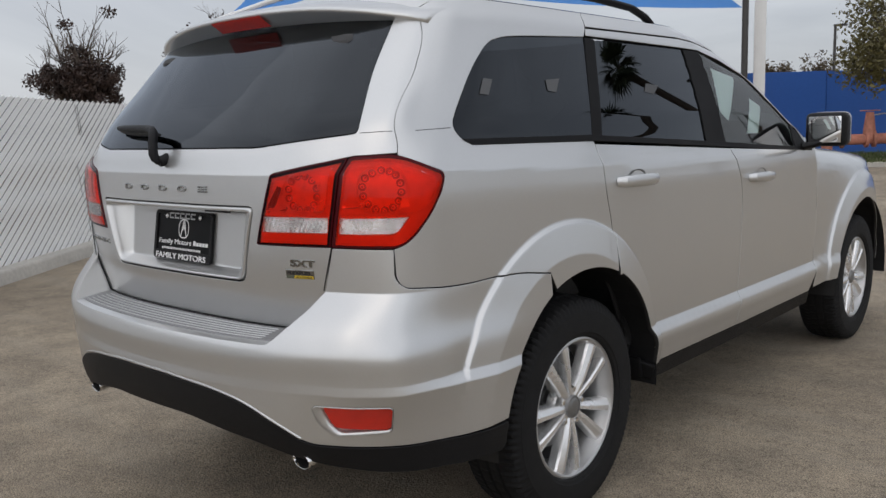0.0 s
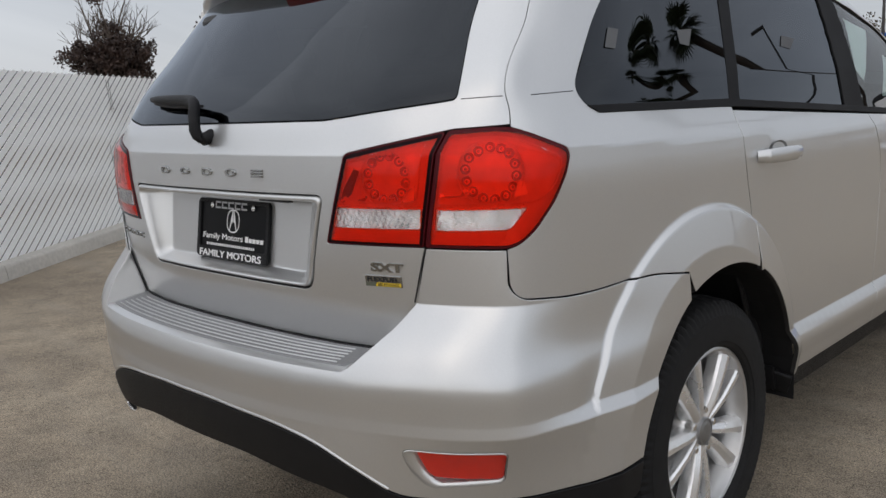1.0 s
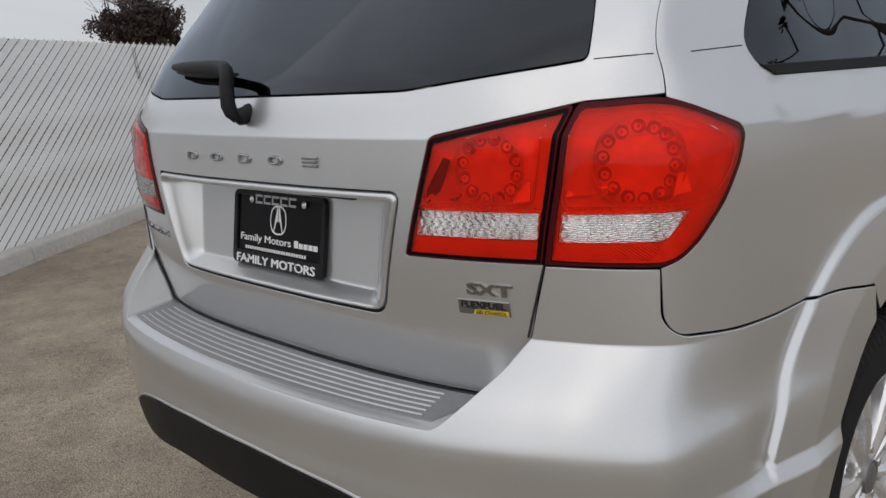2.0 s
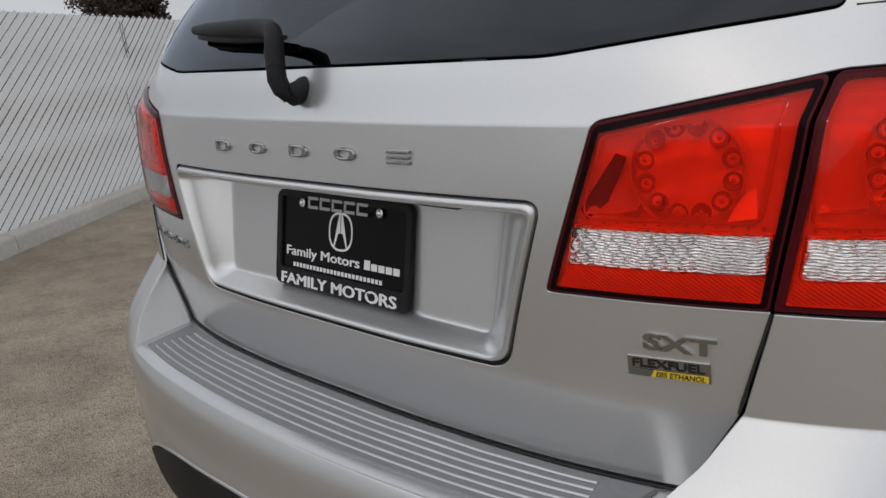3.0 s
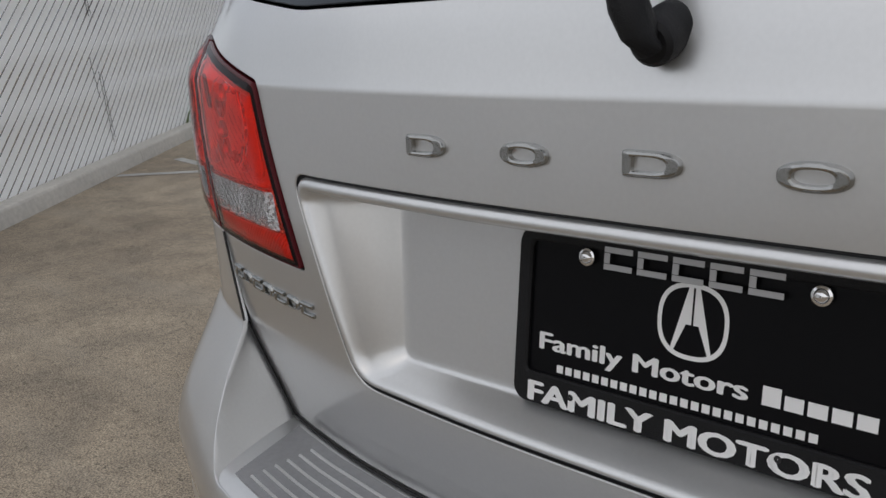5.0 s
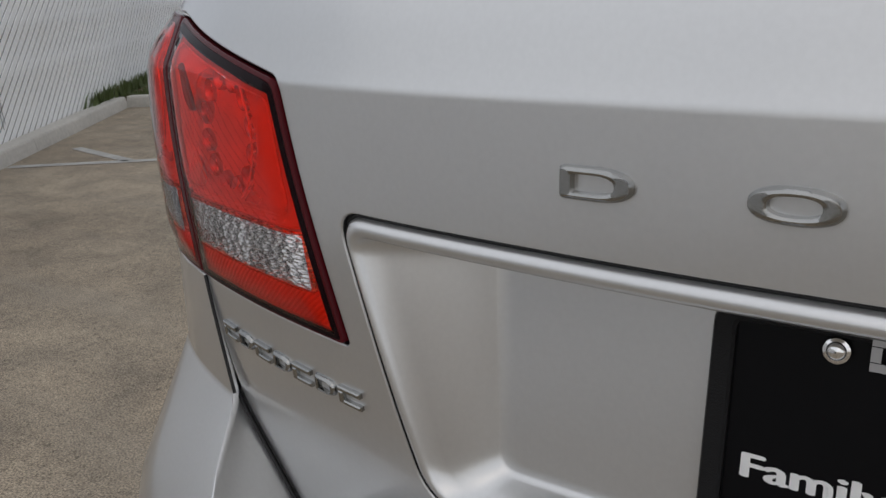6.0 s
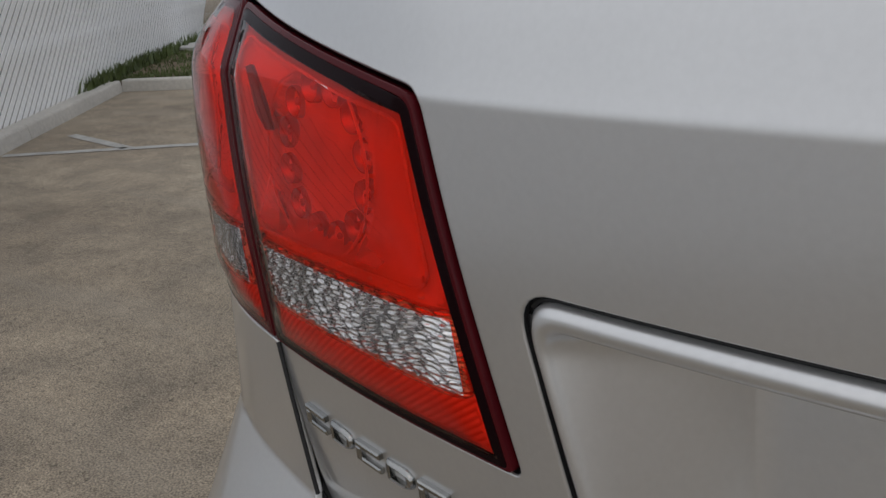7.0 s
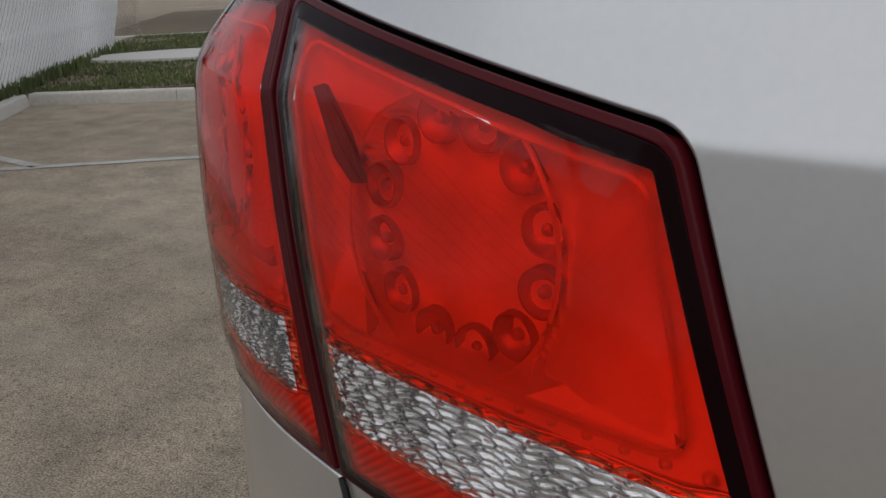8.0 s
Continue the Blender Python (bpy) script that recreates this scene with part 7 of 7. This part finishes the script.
# blue boundary wall
w0 = bearing(14.4, 31.3)
bm = bmesh.new()
for i in range(16):
    a = w0 + FENCE_N * (-16 + 2 * i)
    mm = Matrix.Translation(a + FENCE_N * 1.0 + UPV * 1.36) @ Matrix(((FENCE_N.x, FENCE_D.x, 0, 0), (FENCE_N.y, FENCE_D.y, 0, 0), (0, 0, 1, 0), (0, 0, 0, 1)))
    add_box(bm, (1.985, 0.20, 2.76), mm, 0.008, 1)
tagged(part("wall_far", bm, M_BLUE), "bright blue painted boundary wall", "wall", kind="structure")

# shade canopy: white post, dark post, white beam, blue sails
canopy = empty("shade_canopy", bearing(21.75, 25.0), None, "blue shade sail canopy on a white post", "canopy")


def to_canopy(ob):
    ob.parent = canopy
    ob.matrix_parent_inverse = Matrix.Translation(-canopy.location)
    return ob


bm = bmesh.new()
add_box(bm, (0.30, 0.30, 7.0), Matrix.Translation(bearing(21.55, 25.0, 3.5)) @ Matrix.Rotation(radians(22), 4, "Z"), 0.02)
to_canopy(part("post", bm, M_WHITEPAINT))
bm = bmesh.new()
add_tube(bm, [bearing(22.42, 24.6, 0.0), bearing(22.42, 24.6, 7.0)], 0.085, 14)
to_canopy(part("pole", bm, M_POLE))


def sail(corners, sag, n=10):
    a, b, c, d = (Vector(p) for p in corners)
    V = []
    for i in range(n + 1):
        for j in range(n + 1):
            u, v = i / n, j / n
            p = (a * (1 - u) + b * u) * (1 - v) + (d * (1 - u) + c * u) * v
            V.append(p - UPV * sag * (u * (1 - u) + v * (1 - v)) * 2)
    F = [[i * (n + 1) + j, (i + 1) * (n + 1) + j, (i + 1) * (n + 1) + j + 1, i * (n + 1) + j + 1] for i in range(n) for j in range(n)]
    return to_canopy(mesh_object("sail", V, F, M_SAIL, None, "blue shade sail"))


def sky_pt(az, tan, d):
    return bearing(az, d, 1.255 + tan * d)


sail([sky_pt(22.6, 0.1195, 24.6), sky_pt(40, 0.150, 23.0), sky_pt(42, 0.185, 32), sky_pt(25, 0.165, 33)], 0.25)
sail([sky_pt(50.0, 0.1480, 24.0), sky_pt(55.0, 0.1300, 24.2), sky_pt(53.0, 0.165, 34), sky_pt(46, 0.18, 34)], 0.15)
bm = bmesh.new()
add_tube(bm, [sky_pt(58.5, 0.1035, 24.5), sky_pt(57.2, 0.1150, 24.5), sky_pt(53.0, 0.1415, 24.2), sky_pt(50.0, 0.158, 24.0)], 0.075, 8)
add_tube(bm, [sky_pt(58.6, 0.0925, 24.5), sky_pt(58.5, 0.105, 24.5)], 0.055, 8)
to_canopy(part("beam", bm, M_WHITEPAINT))
# sides of a low stucco building far behind the fence end
bm = bmesh.new()
add_box(bm, (10, 4, 2.6), Matrix.Translation(lot(26, 8, 1.3)) @ Matrix.Rotation(radians(34), 4, "Z"), 0.02)
tagged(part("far_building", bm, M_HOUSE), "low pale stucco building in the distance", "building")

# lamp post behind the wall
lp = empty("street_lamp", bearing(17.38, 44.0), None, "dark street lamp behind the blue wall", "street lamp")
bm = bmesh.new()
add_tube(bm, [bearing(17.38, 44, 0), bearing(17.38, 44, 5.42)], [0.10, 0.06], 8)
ob = part("pole", bm, M_POLE, lp)
ob.matrix_parent_inverse = Matrix.Translation(-lp.location)
bm = bmesh.new()
add_box(bm, (0.55, 0.25, 0.10), Matrix.Translation(bearing(17.1, 44, 5.42)), 0.02)
ob = part("lamp_head", bm, M_POLE, lp)
ob.matrix_parent_inverse = Matrix.Translation(-lp.location)

# pipework on the lawn: two pipes with a valve and a hand wheel
pw = empty("water_valve", bearing(14.8, 25.5), None, "faded red backflow pipe with a hand wheel on the lawn", "pipe")


def to_pipe(name, bm, mat, label=""):
    ob = part(name, bm, mat, pw, label)
    ob.matrix_parent_inverse = Matrix.Translation(-pw.location)


bm = bmesh.new()
pa, pb = bearing(17.6, 25.2, 0.66), bearing(12.6, 25.8, 0.70)
add_tube(bm, [pa - UPV * 0.6, pa - UPV * 0.1, pa + (pb - pa) * 0.03, pb], 0.14, 14)
to_pipe("pipe", bm, M_REDPIPE)
for t in (0.16, 0.42, 0.50, 0.66, 0.88):
    bm = bmesh.new()
    c = pa + (pb - pa) * t
    dd = (pb - pa).normalized() * 0.035
    add_tube(bm, [c - dd, c + dd], 0.22, 16)
    to_pipe("flange", bm, M_REDPIPE)
bm = bmesh.new()
c = pa + (pb - pa) * 0.45
add_tube(bm, [c, c + UPV * 0.35, c + UPV * 0.70], [0.18, 0.14, 0.10], 12)
to_pipe("valve_body", bm, M_REDPIPE)
bm = bmesh.new()
mmx = Matrix.Translation(c + UPV * 0.74)
add_revolve(bm, [(0.24, 0.015), (0.26, 0.0), (0.24, -0.015), (0.22, 0.0)], 24, mmx, close=True)
add_box(bm, (0.48, 0.03, 0.02), mmx)
add_box(bm, (0.03, 0.48, 0.02), mmx)
to_pipe("hand_wheel", bm, M_REDPIPE)
bm = bmesh.new()
add_tube(bm, [c + UPV * 0.62 + Vector((0.1, 0, 0)), c + Vector((0.35, 0.05, 0.66)), c + Vector((0.55, 0.08, 0.5)), c + Vector((0.6, 0.08, 0.1))], 0.02, 6)
to_pipe("hose", bm, M_WIRE)


# palms and a lamp post beside the lot, seen mirrored in the side glass
def palm(base, top, seed):
    """Leaning fan palm: curved trunk and a crown of split fronds."""
    rnd = random.Random(seed)
    root = empty("palm_tree", base, None, "tall leaning fan palm with a dark trunk beside the lot", "palm tree")
    bm = bmesh.new()
    lean = Vector((top.x - base.x, top.y - base.y, 0))
    pts = [base + (top - base) * t - lean * 0.12 * math.sin(math.pi * t) for t in np.linspace(0, 1, 10)]
    add_tube(bm, pts, [0.18, 0.15, 0.14, 0.13, 0.12, 0.12, 0.12, 0.12, 0.13, 0.16], 10)
    t_ob = part("trunk", bm, M_BARK, root)
    t_ob.matrix_parent_inverse = Matrix.Translation(-base)
    V, F = [], []
    for i in range(34):
        a, el = 2.4 * i, rnd.uniform(-0.95, 1.3)
        d = Vector((math.cos(a) * math.cos(el), math.sin(a) * math.cos(el), math.sin(el)))
        L = rnd.uniform(0.30, 0.55)
        hub = top + d * L
        side = d.cross(UPV).normalized()
        upn = side.cross(d).normalized()
        k0 = len(V)
        V += [top + side * 0.03, top - side * 0.03, hub - side * 0.03, hub + side * 0.03]
        F.append((k0, k0 + 1, k0 + 2, k0 + 3))
        for j in range(13):
            b = -1.5 + 3.0 * j / 12
            e = (d * math.cos(b) + side * math.sin(b)).normalized()
            ll = 0.62 * rnd.uniform(0.85, 1.1) * (0.7 + 0.3 * math.cos(b))
            w = e.cross(upn).normalized() * 0.035
            tip = hub + e * ll - UPV * 0.18 * ll
            k = len(V)
            V += [hub - w * 0.3, hub + w * 0.3, hub + e * ll * 0.55 + w, hub + e * ll * 0.55 - w, tip]
            F += [(k, k + 1, k + 2, k + 3), (k + 3, k + 2, k + 4)]
    me = bpy.data.meshes.new("fronds")
    me.from_pydata([tuple(v) for v in V], [], F)
    me.materials.append(M_PALM)
    ob = new("fronds", me)
    ob.parent = root
    ob.matrix_parent_inverse = Matrix.Translation(-base)
    return root


palm(Vector((6.3, 26.4, 0)), Vector((10.80, 23.2, 9.8)), 5)
palm(Vector((10.4, 24.0, 0)), Vector((11.95, 22.8, 8.3)), 6)
lp = empty("street_lamp", Vector((8.6, 24.9, 0)), None, "dark twin-head street lamp beside the lot", "street lamp")
bm = bmesh.new()
add_tube(bm, [(8.6, 24.9, 0), (8.6, 24.9, 8.4)], [0.06, 0.035], 8)
ob = part("pole", bm, M_POLE, lp)
ob.matrix_parent_inverse = Matrix.Translation(-lp.location)
bm = bmesh.new()
add_box(bm, (0.55, 0.2, 0.07), Matrix.Translation((8.8, 24.75, 8.45)) @ Matrix.Rotation(radians(-25), 4, "Z"), 0.02)
ob = part("lamp_head", bm, M_POLE, lp)
ob.matrix_parent_inverse = Matrix.Translation(-lp.location)
